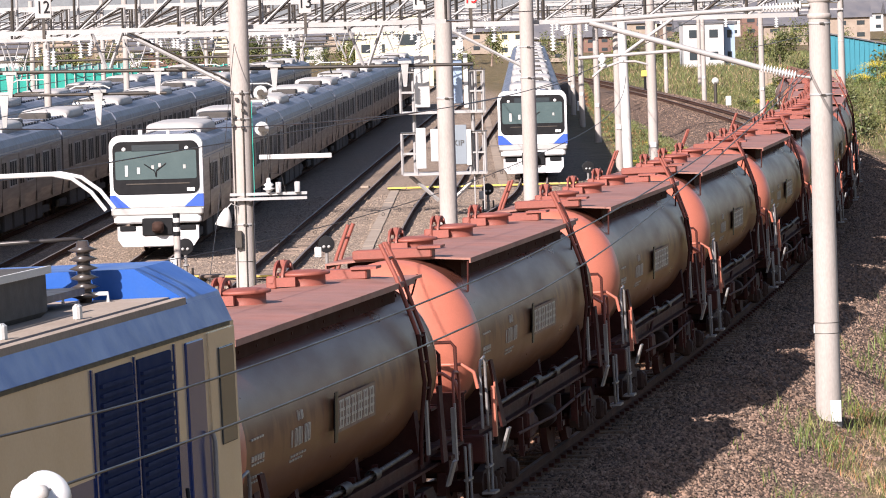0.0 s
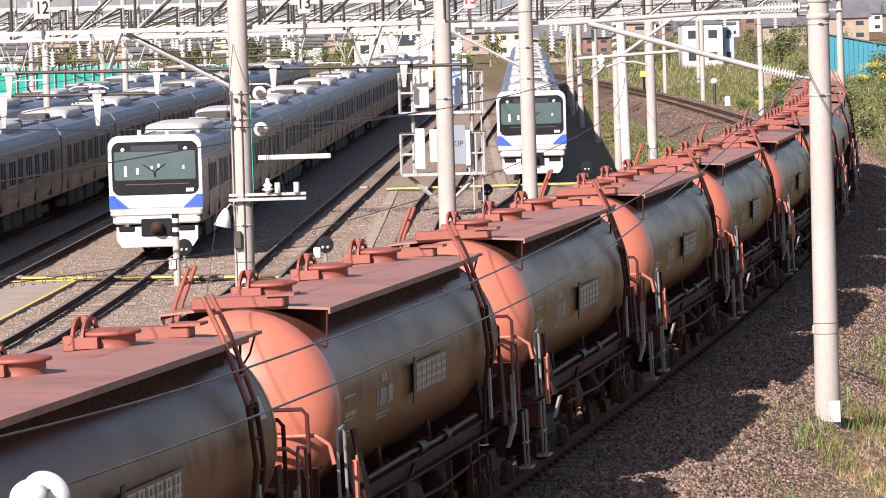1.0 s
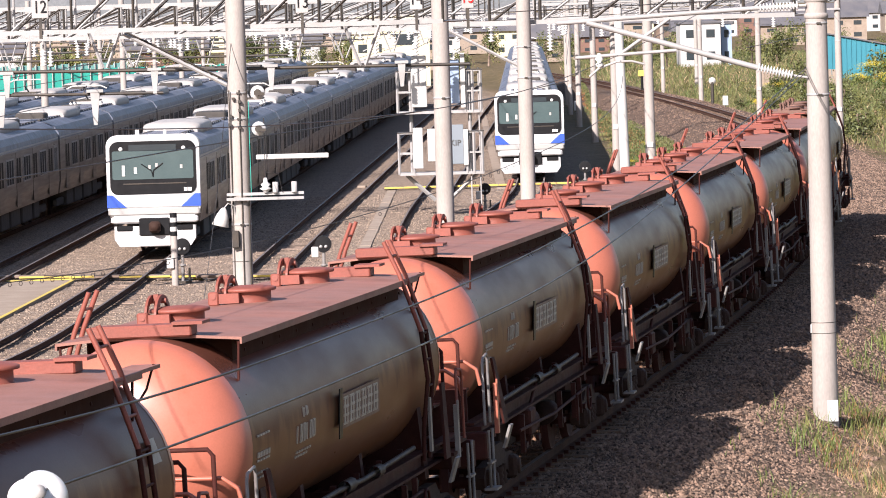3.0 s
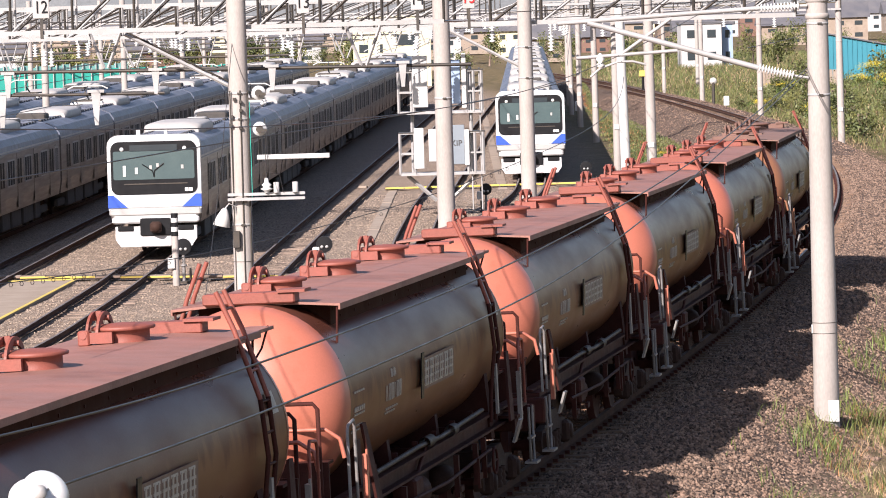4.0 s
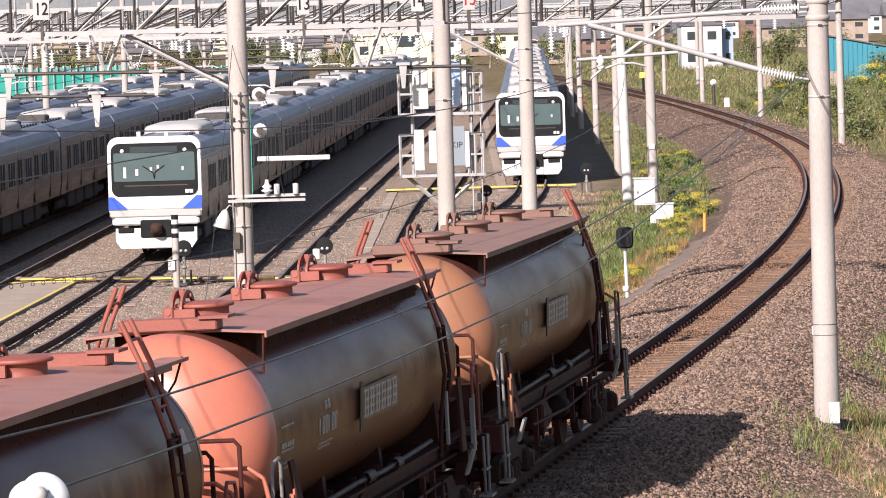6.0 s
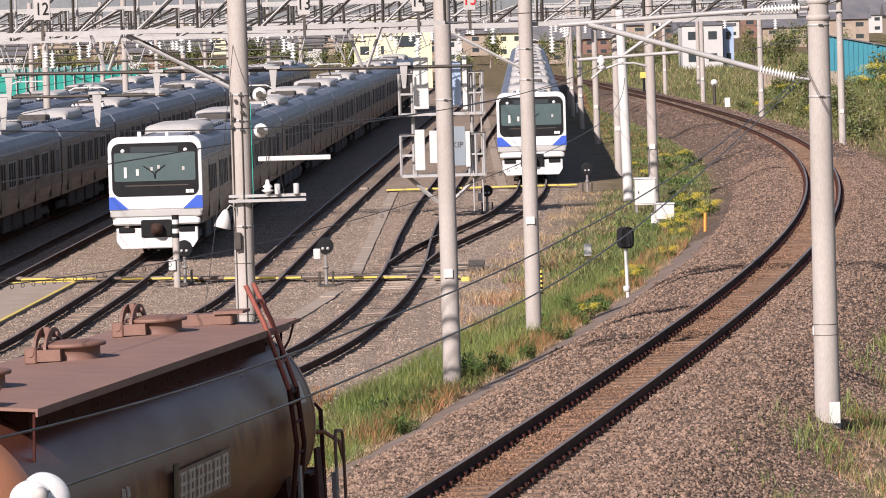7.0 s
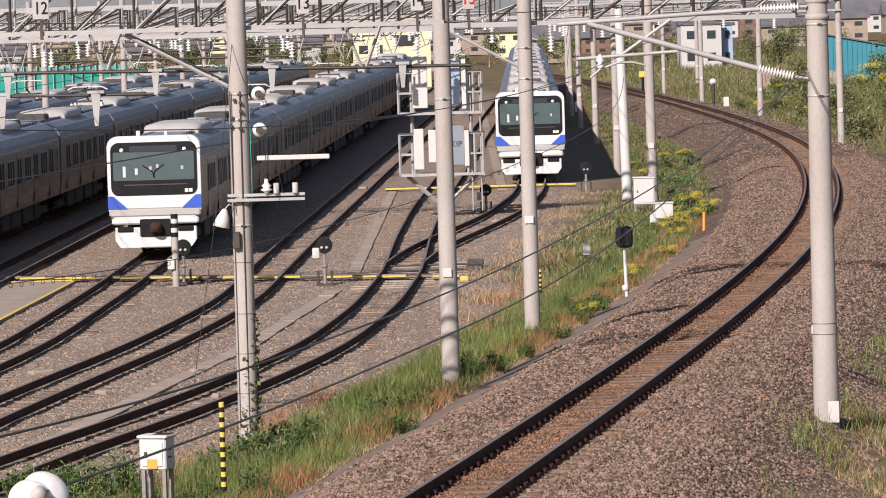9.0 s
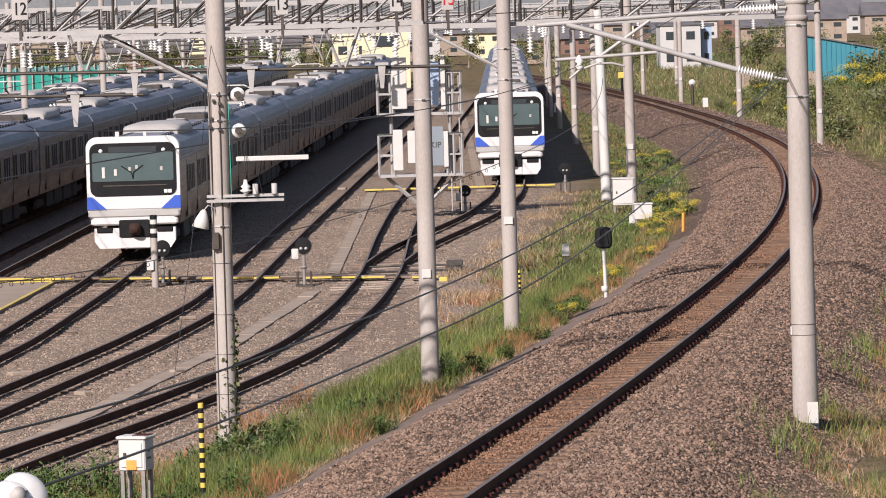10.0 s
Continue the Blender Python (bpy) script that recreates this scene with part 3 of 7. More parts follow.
        part("yoke_pin", Build().tube([(-0.46, 0.0, 0.33), (-0.18, 0.0, 0.33)], 0.035, 8).box((-0.32, 0.0, 0.33), (0.07, 0.1, 0.18)), "hatchred", h)
        part("clamp", Build().box((-0.42, -0.45, 0.10), (0.16, 0.18, 0.2), bevel=0.02).tube([(-0.42, -0.55, 0.14), (-0.42, -0.25, 0.12)], 0.05, 8).box((-0.23, -0.46, 0.10), (0.40, 0.10, 0.14)), "hatchred", h)
        part("clamp_bar", Build().box((0.0, 0.42, 0.2), (0.3, 0.12, 0.05), bevel=0.01), "hatchred", h)
    for y in (-4.75, 4.45):
        part("vent_box", Build().box((-0.05, y, dz + 0.06), (1.0, 0.28, 0.12), bevel=0.015).box((0.42, y, dz + 0.13), (0.3, 0.34, 0.03)), "hatchred", w, "low valve box on the crown")
    # ladders
    for sg in (1, -1):
        yl = sg * 3.98
        la = thing("ladder", "", "")
        la.parent = w
        for k in ("label", "category"):
            if k in la:
                del la[k]
        out = [(sg * 0.72, 0, dz + 0.42), (sg * 0.88, 0, dz + 0.05), (sg * 1.10, 0, TC + 0.43), (sg * 1.15, 0, TC - 0.12), (sg * 1.08, 0, TC - 0.67), (sg * 1.06, 0, 1.15)]
        for e in (-0.17, 0.17):
            part("stile", Build().tube([(x, yl + e, z) for x, _, z in out[:3]], 0.026, 6), "hatchred", la)
            part("lower_stile", Build().tube([(x, yl + e, z) for x, _, z in out[2:]], 0.026, 6), "frame", la)
        for z in np.arange(1.4, dz + 0.35, 0.3):
            zs = [q[2] for q in out][::-1]
            xs = [q[0] for q in out][::-1]
            x = float(np.interp(z, zs, xs))
            part("rung", Build().tube([(x, yl - 0.17, z), (x, yl + 0.17, z)], 0.016, 5), "hatchred" if z > TC + 0.4 else "frame", la)
    # underframe
    part("centre_sill", Build().box((0, 0, 0.90), (0.62, 12.5, 0.42)), "frame", w)
    for e in (-1, 1):
        part("side_sill", Build().box((e * 0.93, 0, 1.13), (0.05, 12.3, 0.20)).box((e * 0.98, 0, 1.23), (0.14, 12.3, 0.03)).box((e * 0.98, 0, 1.04), (0.14, 12.3, 0.03)), "frame", w, "dark channel side sill")
        part("brake_beam", Build().box((e * 0.66, 0.2, 0.70), (0.2, 5.2, 0.34), bevel=0.02), "grime", w)
    for sg in (-1, 1):
        part("saddle", Build().prism([(-1.0, 0.9), (1.0, 0.9)] + [(TR * math.sin(a), TC - TR * math.cos(a) * 1.0) for a in np.linspace(1.1, -1.1, 14)], sg * 4.3 - 0.12, sg * 4.3 + 0.12), "frame", w)
        part("saddle", Build().prism([(-0.8, 0.95), (0.8, 0.95)] + [(TR * math.sin(a), TC - TR * math.cos(a)) for a in np.linspace(0.8, -0.8, 10)], sg * 1.6 - 0.08, sg * 1.6 + 0.08), "frame", w)
        part("headstock", Build().box((0, sg * 6.28, 0.98), (2.45, 0.16, 0.34), bevel=0.02), "frame", w)
        part("end_platform", Build().box((0, sg * 5.85, 1.18), (2.3, 0.75, 0.05)), "frame", w)
        part("end_apron", Build().box((0, sg * 6.0, 1.42), (1.9, 0.05, 0.46)).box((0, sg * 5.75, 1.62), (1.8, 0.5, 0.03)), "frame", w)
        # coupler
        part("coupler", Build().box((0, sg * 6.55, 0.88), (0.16, 0.42, 0.2), bevel=0.03).box((0.05 * sg, sg * 6.72, 0.88), (0.3, 0.2, 0.28), bevel=0.05), "grime", w)
        part("air_hose", Build().tube([(0.35, sg * 6.35, 0.85), (0.38, sg * 6.5, 0.7), (0.36, sg * 6.62, 0.45), (0.33, sg * 6.7, 0.40)], 0.03, 6), "black", w)
        for e in (-1, 1):
            x = e * 1.16
            part("grab_rail", Build().tube([(x, sg * 6.0, 1.20), (x, sg * 6.0, 1.95), (x, sg * 5.95, 2.02), (x, sg * 5.65, 2.05), (x, sg * 5.6, 1.98), (x, sg * 5.6, 1.2)], 0.018, 6), "greyrail" if e > 0 and sg < 0 else "hatchred", w)
            part("stirrup", Build().tube([(x + e * 0.06, sg * 6.15, 1.15), (x + e * 0.06, sg * 6.15, 0.42), (x + e * 0.06, sg * 5.85, 0.42), (x + e * 0.06, sg * 5.85, 1.15)], 0.019, 6)
                 .box((x + e * 0.06, sg * 6.0, 0.43), (0.16, 0.34, 0.03)).box((x + e * 0.06, sg * 6.0, 0.75), (0.06, 0.34, 0.025)), "greyrail", w, "pale grey step irons")
        part("end_rail", Build().tube([(-0.9, sg * 6.2, 1.2), (-0.9, sg * 6.2, 2.22), (-0.85, sg * 6.2, 2.28), (0.85, sg * 6.2, 2.28), (0.9, sg * 6.2, 2.22), (0.9, sg * 6.2, 1.2)], 0.024, 6), "frame", w, "sooty red-brown end handrail")
        part("end_rail_bright", Build().tube([(0.2, sg * 6.1, 2.0), (0.95, sg * 6.1, 2.0), (1.1, sg * 6.1, 1.9), (1.14, sg * 6.1, 1.7)], 0.024, 6), "dome", w)
        part("signal_bracket", Build().box((1.2, sg * 5.3, 1.35), (0.05, 0.10, 0.62)).box((1.22, sg * 5.3, 1.6), (0.02, 0.05, 0.22)), "dome" if sg < 0 else "greyrail", w)
        part("tilted_plate", Build().box((0, 0, 0), (0.03, 0.22, 0.3)), "greyrail", w, "pale tilted label plate", pose(1.24, sg * 4.75, 0.95, 0, 18, 0))
        part("gusset", Build().add([(1.1, sg * 5.0, 1.95), (1.1, sg * 4.8, 1.95), (1.18, sg * 4.45, 1.1), (1.18, sg * 4.75, 1.1), (1.13, sg * 5.0, 1.95), (1.13, sg * 4.8, 1.95), (1.21, sg * 4.45, 1.1), (1.21, sg * 4.75, 1.1)],
             [(0, 1, 2, 3), (4, 7, 6, 5), (0, 4, 5, 1), (1, 5, 6, 2), (2, 6, 7, 3), (3, 7, 4, 0)]), "frame", w)
        # bogie
        yb = sg * 4.3
        bg = new("bogie")
        bg.parent = w
        part("bolster", Build().box((0, yb, 0.62), (2.0, 0.36, 0.26), bevel=0.03), "grime", bg)
        for e in (-1, 1):
            side = [(-1.25, 0.50), (-1.1, 0.62), (-0.55, 0.66), (-0.3, 0.82), (0.3, 0.82), (0.55, 0.66), (1.1, 0.62), (1.25, 0.50), (1.2, 0.36), (0.8, 0.36), (0.5, 0.48), (0.3, 0.26), (-0.3, 0.26), (-0.5, 0.48), (-0.8, 0.36), (-1.2, 0.36)]
            fr = Build().prism(side, -0.06, 0.06, Matrix.Translation((e * 0.98, yb, 0)) @ Matrix.Rotation(radians(90), 4, "Z"))
            part("side_frame", fr, "grime", bg, "cast bogie side frame caked in brake dust")
            part("spring_pack", Build().lathe([(0.09, 0.30), (0.10, 0.34), (0.08, 0.38), (0.10, 0.42), (0.08, 0.46), (0.10, 0.50), (0.09, 0.54)], "Z", 10, Matrix.Translation((e * 1.02, yb + 0.14, 0)))
                 .lathe([(0.09, 0.30), (0.10, 0.34), (0.08, 0.38), (0.10, 0.42), (0.08, 0.46), (0.10, 0.50), (0.09, 0.54)], "Z", 10, Matrix.Translation((e * 1.02, yb - 0.14, 0))), "grime", bg)
            for a in (-0.92, 0.92):
                part("axle_box", Build().box((e * 1.05, yb + a, 0.44), (0.18, 0.3, 0.3), bevel=0.04).lathe([(0.001, 1.17), (0.1, 1.165), (0.11, 1.12)], "X", 12, Matrix.Translation((0, yb + a, 0.44)) @ Matrix.Scale(e, 4, (1, 0, 0))), "grime", bg)
        for a in (-0.92, 0.92):
            ws = Build().tube([(-1.0, 0, 0), (1.0, 0, 0)], 0.075, 10)
            for e in (-1, 1):
                ws.lathe([(0.12, e * 0.60), (0.36, e * 0.59), (0.41, e * 0.60), (0.425, e * 0.605), (0.43, e * 0.53), (0.455, e * 0.525), (0.455, e * 0.50), (0.40, e * 0.49), (0.12, e * 0.50)], "X", 28)
            part("wheelset", ws, "frame", bg, "", pose(0, yb + a, 0.43))
    # brake gear
    for y in (-3.3, -2.0, -0.7, 0.6, 1.9, 3.2):
        part("cross_bearer", Build().box((0, y, 1.08), (1.9, 0.07, 0.16)).box((0.9, y, 1.2), (0.06, 0.06, 0.3)).box((-0.9, y, 1.2), (0.06, 0.06, 0.3)), "frame", w)
    part("brake_rod", Build().tube([(0.6, -3.4, 0.62), (0.65, -0.5, 0.58), (0.65, 3.2, 0.62)], 0.025, 6), "grime", w)
    part("side_rod", Build().tube([(1.12, -3.0, 0.85), (1.14, 0.0, 0.80), (1.12, 3.3, 0.86)], 0.022, 6), "frame", w)
    part("valve_box", Build().box((0.95, -1.6, 0.85), (0.3, 0.5, 0.36), bevel=0.03).tube([(1.0, -1.35, 0.95), (1.0, -0.9, 1.15), (1.0, -0.5, 1.3)], 0.025, 6), "frame", w)
    part("placard_post", Build().box((1.12, 4.0, 1.55), (0.03, 0.10, 0.62)), "greyrail", w)
    part("brake_platform", Build().box((0.95, 5.3, 1.1), (0.5, 0.6, 0.04)).box((1.15, 5.3, 1.0), (0.04, 0.6, 0.2)), "frame", w)
    part("brake_pipe", Build().tube([(1.0, -3.7, 1.30), (1.0, -1.0, 1.32), (1.02, 0.4, 1.30), (1.02, 3.4, 1.34)], 0.03, 6).lathe([(0.07, -0.6), (0.07, -0.2)], "Y", 10, Matrix.Translation((1.0, 0, 1.32)))
         .lathe([(0.07, 1.0), (0.07, 1.3)], "Y", 10, Matrix.Translation((1.02, 0, 1.31))), "pipe", w, "dusty brake pipe with couplings")
    part("air_tank", Build().lathe([(0.001, -1.3), (0.17, -1.22), (0.2, -1.1), (0.2, -0.2), (0.17, -0.08), (0.001, 0.0)], "Y", 16, Matrix.Translation((0.75, 0.2, 0.72))), "frame", w)
    part("brake_cylinder", Build().lathe([(0.001, 0.9), (0.16, 0.92), (0.16, 1.4), (0.08, 1.5), (0.03, 1.9), (0.001, 1.9)], "Y", 14, Matrix.Translation((0.85, 0, 0.72))), "grime", w)
    for y in (-2.6, -1.5, 0.9, 2.3, 3.1):
        part("hanger", Build().box((1.05 + 0.05 * math.sin(y * 9), y, 0.78), (0.06, 0.08, 0.5)).box((1.12, y + 0.12, 0.62), (0.04, 0.22, 0.07)), "frame", w)
    part("brake_wheel", Build().tube([(1.22, 3.0 + 0.16 * math.cos(a), 0.75 + 0.16 * math.sin(a)) for a in np.linspace(0, 2 * math.pi, 14)], 0.018, 5).tube([(1.22, 2.85, 0.75), (1.22, 3.15, 0.75)], 0.014, 5), "frame", w)
    part("release_lever", Build().box((1.22, 1.75, 0.72), (0.03, 0.06, 0.36)), "frame", w)
    for sg in (-1, 1):
        # name board of the owner, in bars, and stencilled data
        def on_tank(ang, y0, y1, h, lift, bld):
            a = radians(ang)
            c = (sg * (TR + lift) * math.cos(a), (y0 + y1) / 2, TC + (TR + lift) * math.sin(a))
            bld.box((0, 0, 0), (0.012, y1 - y0, h), Matrix.Translation(c) @ Matrix.Rotation(-a * sg, 4, "Y"))
        nb = Build()
        on_tank(-3, -1.0, 1.15, 0.36, 0.035, nb)
        boardp = part("name_board", nb, "plate", w, "soiled name board")
        lb = Build()
        for k in range(6):
            y0 = -0.88 + k * 0.33
            for ang in (4.0, -0.7, -5.4, -10.0):
                on_tank(ang, y0, y0 + 0.26, 0.028, 0.046, lb)
            on_tank(-3, y0 + 0.03, y0 + 0.085, 0.27, 0.044, lb)
            on_tank(-3, y0 + 0.17, y0 + 0.225, 0.27, 0.044, lb)
        part("lettering", lb, "lettering", boardp, "pale unreadable characters as bars")
        jb = Build()
        on_tank(-3, -1.2, -1.04, 0.52, 0.06, jb)
        part("board_frame", jb, "black", boardp)
        tb = Build()
        for k in range(6):
            y0 = -3.1 + k * 0.16
            on_tank(-5, y0, y0 + 0.028, 0.17, 0.006, tb)
            if k % 3:
                on_tank(-5, y0 + 0.075, y0 + 0.103, 0.17, 0.006, tb)
                on_tank(-9.4, y0, y0 + 0.10, 0.022, 0.006, tb)
                on_tank(-0.6, y0, y0 + 0.10, 0.022, 0.006, tb)
        for k in range(2):
            y0 = -2.75 + k * 0.16
            on_tank(6, y0, y0 + 0.025, 0.10, 0.006, tb)
            on_tank(6, y0 + 0.06, y0 + 0.085, 0.08, 0.006, tb)
        for row, ang in enumerate((-15, -17.5)):
            for k in range(6 - row):
                on_tank(ang, -3.05 + k * 0.13, -2.98 + k * 0.13, 0.022, 0.006, tb)
        for row, ang in enumerate((4, -6, -9, -16, -19)):
            for k in range(5):
                on_tank(ang, -4.95 + k * 0.12, -4.88 + k * 0.12, 0.02 + 0.03 * (row == 1), 0.006, tb)
        part("stencil", tb, "lettering", w, "pale stencilled number and data as bars")["kind"] = "stuff"
        wk = Build()
        on_tank(18, 4.45, 4.75, 0.22, 0.03, wk)
        part("white_tag", wk, "lettering", w)
    return w


WAGONS = [wagon()]
for k in range(11):
    WAGONS.append(copy_thing(WAGONS[0], pose(0, 0, 0)))
# the last wagon is dirtier and browner than the rest
for o in WAGONS[-1].children_recursive:
    for slot in o.material_slots:
        for old, dull in (("dome", "olddome"), ("hatchred", "oldhatch"), ("deckred", "olddeck")):
            if slot.material == M[old] and not (old == "hatchred" and o.parent != WAGONS[-1] and o.name.startswith(("stile", "rung"))):
                slot.link = "OBJECT"
                slot.material = M[dull]
                break
WAGONS[-1]["label"] = "last tank wagon, brown with grime over its ends and hatches"

# ---- the locomotive ----
def loco():
    w = thing("electric_locomotive", "blue electric locomotive with navy sides and champagne band, hauling the train", "locomotive")
    L2 = 9.5
    body = [(-1.42, 1.0), (1.42, 1.0), (1.46, 1.3), (1.46, 2.68), (-1.46, 2.68), (-1.46, 1.3)]
    part("body", Build().prism(body, -L2, L2), "loconavy", w, "navy lower body side")
    part("upper_body", Build().prism([(-1.46, 2.68), (1.46, 2.68), (1.46, 3.57), (-1.46, 3.57)], -L2, L2), "lococream", w, "champagne-coloured upper side")
    part("roof", Build().prism([(-1.46, 3.57), (1.46, 3.57), (1.36, 3.80), (1.2, 3.84), (-1.2, 3.84), (-1.36, 3.80)], -L2 + 0.15, L2 - 0.15), "locoblue", w, "bright blue cant rail and roof edge")
    part("roof_deck", Build().box((0, 0, 3.85), (2.4, 16.6, 0.03)), "slab", w)
    for sg in (-1, 1):
        part("gutter", Build().box((sg * 1.31, 0, 3.82), (0.10, 16.4, 0.08)), "slab", w)
        part("brow", Build().prism([(-1.45, 3.57), (1.45, 3.57), (1.34, 3.84), (0.9, 4.12), (-0.9, 4.12), (-1.34, 3.84)], sg * L2 - sg * 1.25, sg * L2), "locoblue", w, "raised blue cab roof")
        part("cab_end", Build().box((0, sg * (L2 + 0.02), 2.3), (2.7, 0.06, 2.9), bevel=0.02), "lococream", w)
        part("end_window", Build().box((0, sg * (L2 + 0.05), 2.75), (2.2, 0.03, 0.75)), "screen", w)
        for y in (-6.2, -4.9, -1.25, 0.0, 1.25, 5.25, 6.55):
            gr = part("grille", Build().box((sg * 1.465, y, 2.44), (0.03, 1.12, 2.1), bevel=0.01), "grille", w, "dark navy louvred filter")
            for z in np.arange(1.5, 3.44, 0.075) if y > 4 else ():
                part("slat", Build().box((0, 0, 0), (0.03, 1.02, 0.03)), "grille", gr, "", pose(sg * 1.492, y, float(z)))
        part("cab_door", Build().box((sg * 1.465, 7.95, 2.35), (0.03, 0.62, 2.3), bevel=0.01), "loconavy", w)
        part("door_rail", Build().tube([(sg * 1.52, 8.25, 1.2), (sg * 1.54, 8.25, 2.6), (sg * 1.52, 8.25, 2.7)], 0.02, 6), "greyrail", w)
        part("cab_handrail", Build().tube([(sg * 1.50, 7.2, 1.1), (sg * 1.54, 7.2, 2.2), (sg * 1.52, 7.25, 2.3)], 0.02, 6), "black", w)
        part("cab_side", Build().box((sg * 1.462, 8.95, 2.4), (0.03, 1.0, 2.25)), "lococream", w)
        part("cab_window", Build().box((sg * 1.482, 9.05, 2.95), (0.02, 0.55, 0.85), bevel=0.008), "screen", w, "dark cab side window")
        part("cant_groove", Build().box((sg * 1.468, 0, 3.56), (0.016, 18.6, 0.035)), "black", w)
        for y in (4.55, 5.9, 7.25):
            part("side_seam", Build().box((sg * 1.468, y, 2.35), (0.016, 0.04, 2.35)), "loconavy", w)
        part("side_frame", Build().box((sg * 1.1, 0, 0.62), (0.2, 17.0, 0.5)), "grime", w)
        for y in (-6.5, 0, 6.5):
            bg = new("bogie")
            bg.parent = w
            part("bogie_frame", Build().box((sg * 1.05, y, 0.55), (0.12, 3.2, 0.4), bevel=0.04), "grime", bg)
            for a in (-1.1, 1.1):
                part("wheel", Build().lathe([(0.1, 0.62), (0.5, 0.6), (0.56, 0.6), (0.56, 0.5), (0.1, 0.5)], "X", 24), "frame", bg, "", pose(0, y + a, 0.56, 0, 0, 0 if sg > 0 else 180))
        for y in (-3.0, 0.6, 3.4, 5.6):
            part("lifting_lug", Build().box((sg * 1.1, y, 3.92), (0.06, 0.12, 0.14), bevel=0.02), "whitepaint", w)
    for y, ln in ((-3.6, 3.0), (4.6, 3.2)):
        part("roof_box", Build().box((-0.1, y, 4.06), (1.6, ln, 0.42), bevel=0.06), "underfloor", w, "dark roof equipment box with white edge")
        part("box_edge", Build().box((0.72, y, 4.25), (0.03, ln, 0.06)), "whitepaint", w)
    for x, y in ((0.55, 7.9), (-0.5, 7.2), (-0.75, 7.9), (-0.3, 6.4)):
        st = Build()
        prof = [(0.05, 3.86)]
        for k in range(6):
            prof += [(0.06, 3.90 + k * 0.08), (0.13, 3.92 + k * 0.08), (0.06, 3.95 + k * 0.08)]
        st.lathe(prof + [(0.05, 4.40), (0.001, 4.40)], "Z", 14, Matrix.Translation((x, y, 0)))
        part("roof_insulator", st, "brownporcelain", w, "ribbed grey-brown insulator")
        part("insulator_stool", Build().tube([(x - 0.2, y, 3.84), (x - 0.2, y, 3.94), (x + 0.2, y, 3.94), (x + 0.2, y, 3.84)], 0.02, 6), "whitepaint", w)
    pn = new("pantograph")
    pn.parent = w
    part("base_frame", Build().box((0, 6.9, 3.98), (1.2, 1.6, 0.06)), "steeldark", pn)
    part("lower_arm", Build().tube([(0, 7.5, 4.0), (0, 6.0, 4.4)], 0.05, 6), "steeldark", pn)
    part("upper_arm", Build().tube([(0, 6.0, 4.4), (0, 7.2, 4.95)], 0.035, 6), "steeldark", pn)
    for dy in (-0.15, 0.15):
        part("collector", Build().tube([(-1.0, 7.2 + dy, 4.72), (-0.85, 7.2 + dy, 4.9), (-0.6, 7.2 + dy, 5.0), (0.55, 7.2 + dy, 5.0), (0.72, 7.2 + dy, 4.96), (0.88, 7.2 + dy, 4.84), (1.0, 7.2 + dy, 4.68)], 0.018, 8), "whitepaint", pn, "white collector strip with turned-down horns")
    part("busbar", Build().tube([(0.55, 7.9, 4.42), (-0.5, 7.2, 4.42), (-0.75, 7.9, 4.42), (-0.3, 6.4, 4.42)], 0.02, 6), "wire", w)
    part("buffer_beam", Build().box((0, 9.6, 0.95), (2.5, 0.15, 0.4), bevel=0.03).box((0, 9.85, 0.88), (0.3, 0.5, 0.25), bevel=0.05), "grime", w)
    return w


LOCO = loco()

# ---- masts ----
def mast(x, y, z, height, r0=0.19, r1=0.165, lean=(0.0, 0.0), label="tapered grey concrete mast carrying the overhead line", bands=(), cap=False, tag=None, fine=False):
    w = thing("concrete_mast", label, "catenary mast", Matrix.Translation((x, y, z)), group="concrete masts")
    top = (lean[0] * height, lean[1] * height, height)
    b = Build().tube([(0, 0, -0.4), (top[0] * 0.5, top[1] * 0.5, height * 0.5), top], r0, 20, taper=r1)
    part("shaft", b, "concrete", w)
    for h in bands:
        k = h / height
        r = r0 + (r1 - r0) * k
        part("band", Build().lathe([(r - 0.002, h - 0.02), (r + 0.006, h - 0.018), (r + 0.006, h + 0.018), (r - 0.002, h + 0.02)], "Z", 20, Matrix.Translation((lean[0] * h, lean[1] * h, 0))), "steelwhite", w)
        if not fine:
            part("bolt", Build().box((lean[0] * h + 0.02, -r - 0.012, h), (0.07, 0.03, 0.03)), "steeldark", w)
    if cap:
        part("cap_plate", Build().box((0.1, 0, height + 0.02), (0.8, 0.4, 0.04)).box((0.1, 0, height - 0.06), (0.6, 0.5, 0.06)), "steeldark", w)
    if tag:
        part("tag", Build().box((lean[0] * tag[0] + tag[1], -r0 - 0.015, tag[0]), (tag[2], 0.012, tag[3])), "whitepaint", w, "small white tag, writing as none")
    return w


P1 = mast(-3.48, 80.0, 0.05, 8.15, 0.18, 0.17, bands=(3.85, 5.7, 6.15), cap=True)
P2 = mast(0.11, 89.7, 0.5, 7.37, 0.18, 0.165, bands=(5.3,), tag=(1.9, -0.02, 0.17, 0.17))
P3 = mast(2.02, 104, 0.6, 7.6, 0.18, 0.16, bands=(6.0, 5.3), tag=(2.1, -0.02, 0.2, 0.17))
P4 = mast(6.42, 77.0, 0.5, 7.5, 0.22, 0.175, bands=(5.45, 6.65), tag=(0.12, 0.1, 0.18, 0.36))
for z in (1.42, 1.60):
    part("tie_wire", Build().lathe([(0.211, z), (0.213, z + 0.006), (0.211, z + 0.012)], "Z", 20), "steeldark", P4)
part("side_tag", Build().box((-0.215, -0.02, 1.5), (0.02, 0.06, 0.14)), "whitepaint", P4)
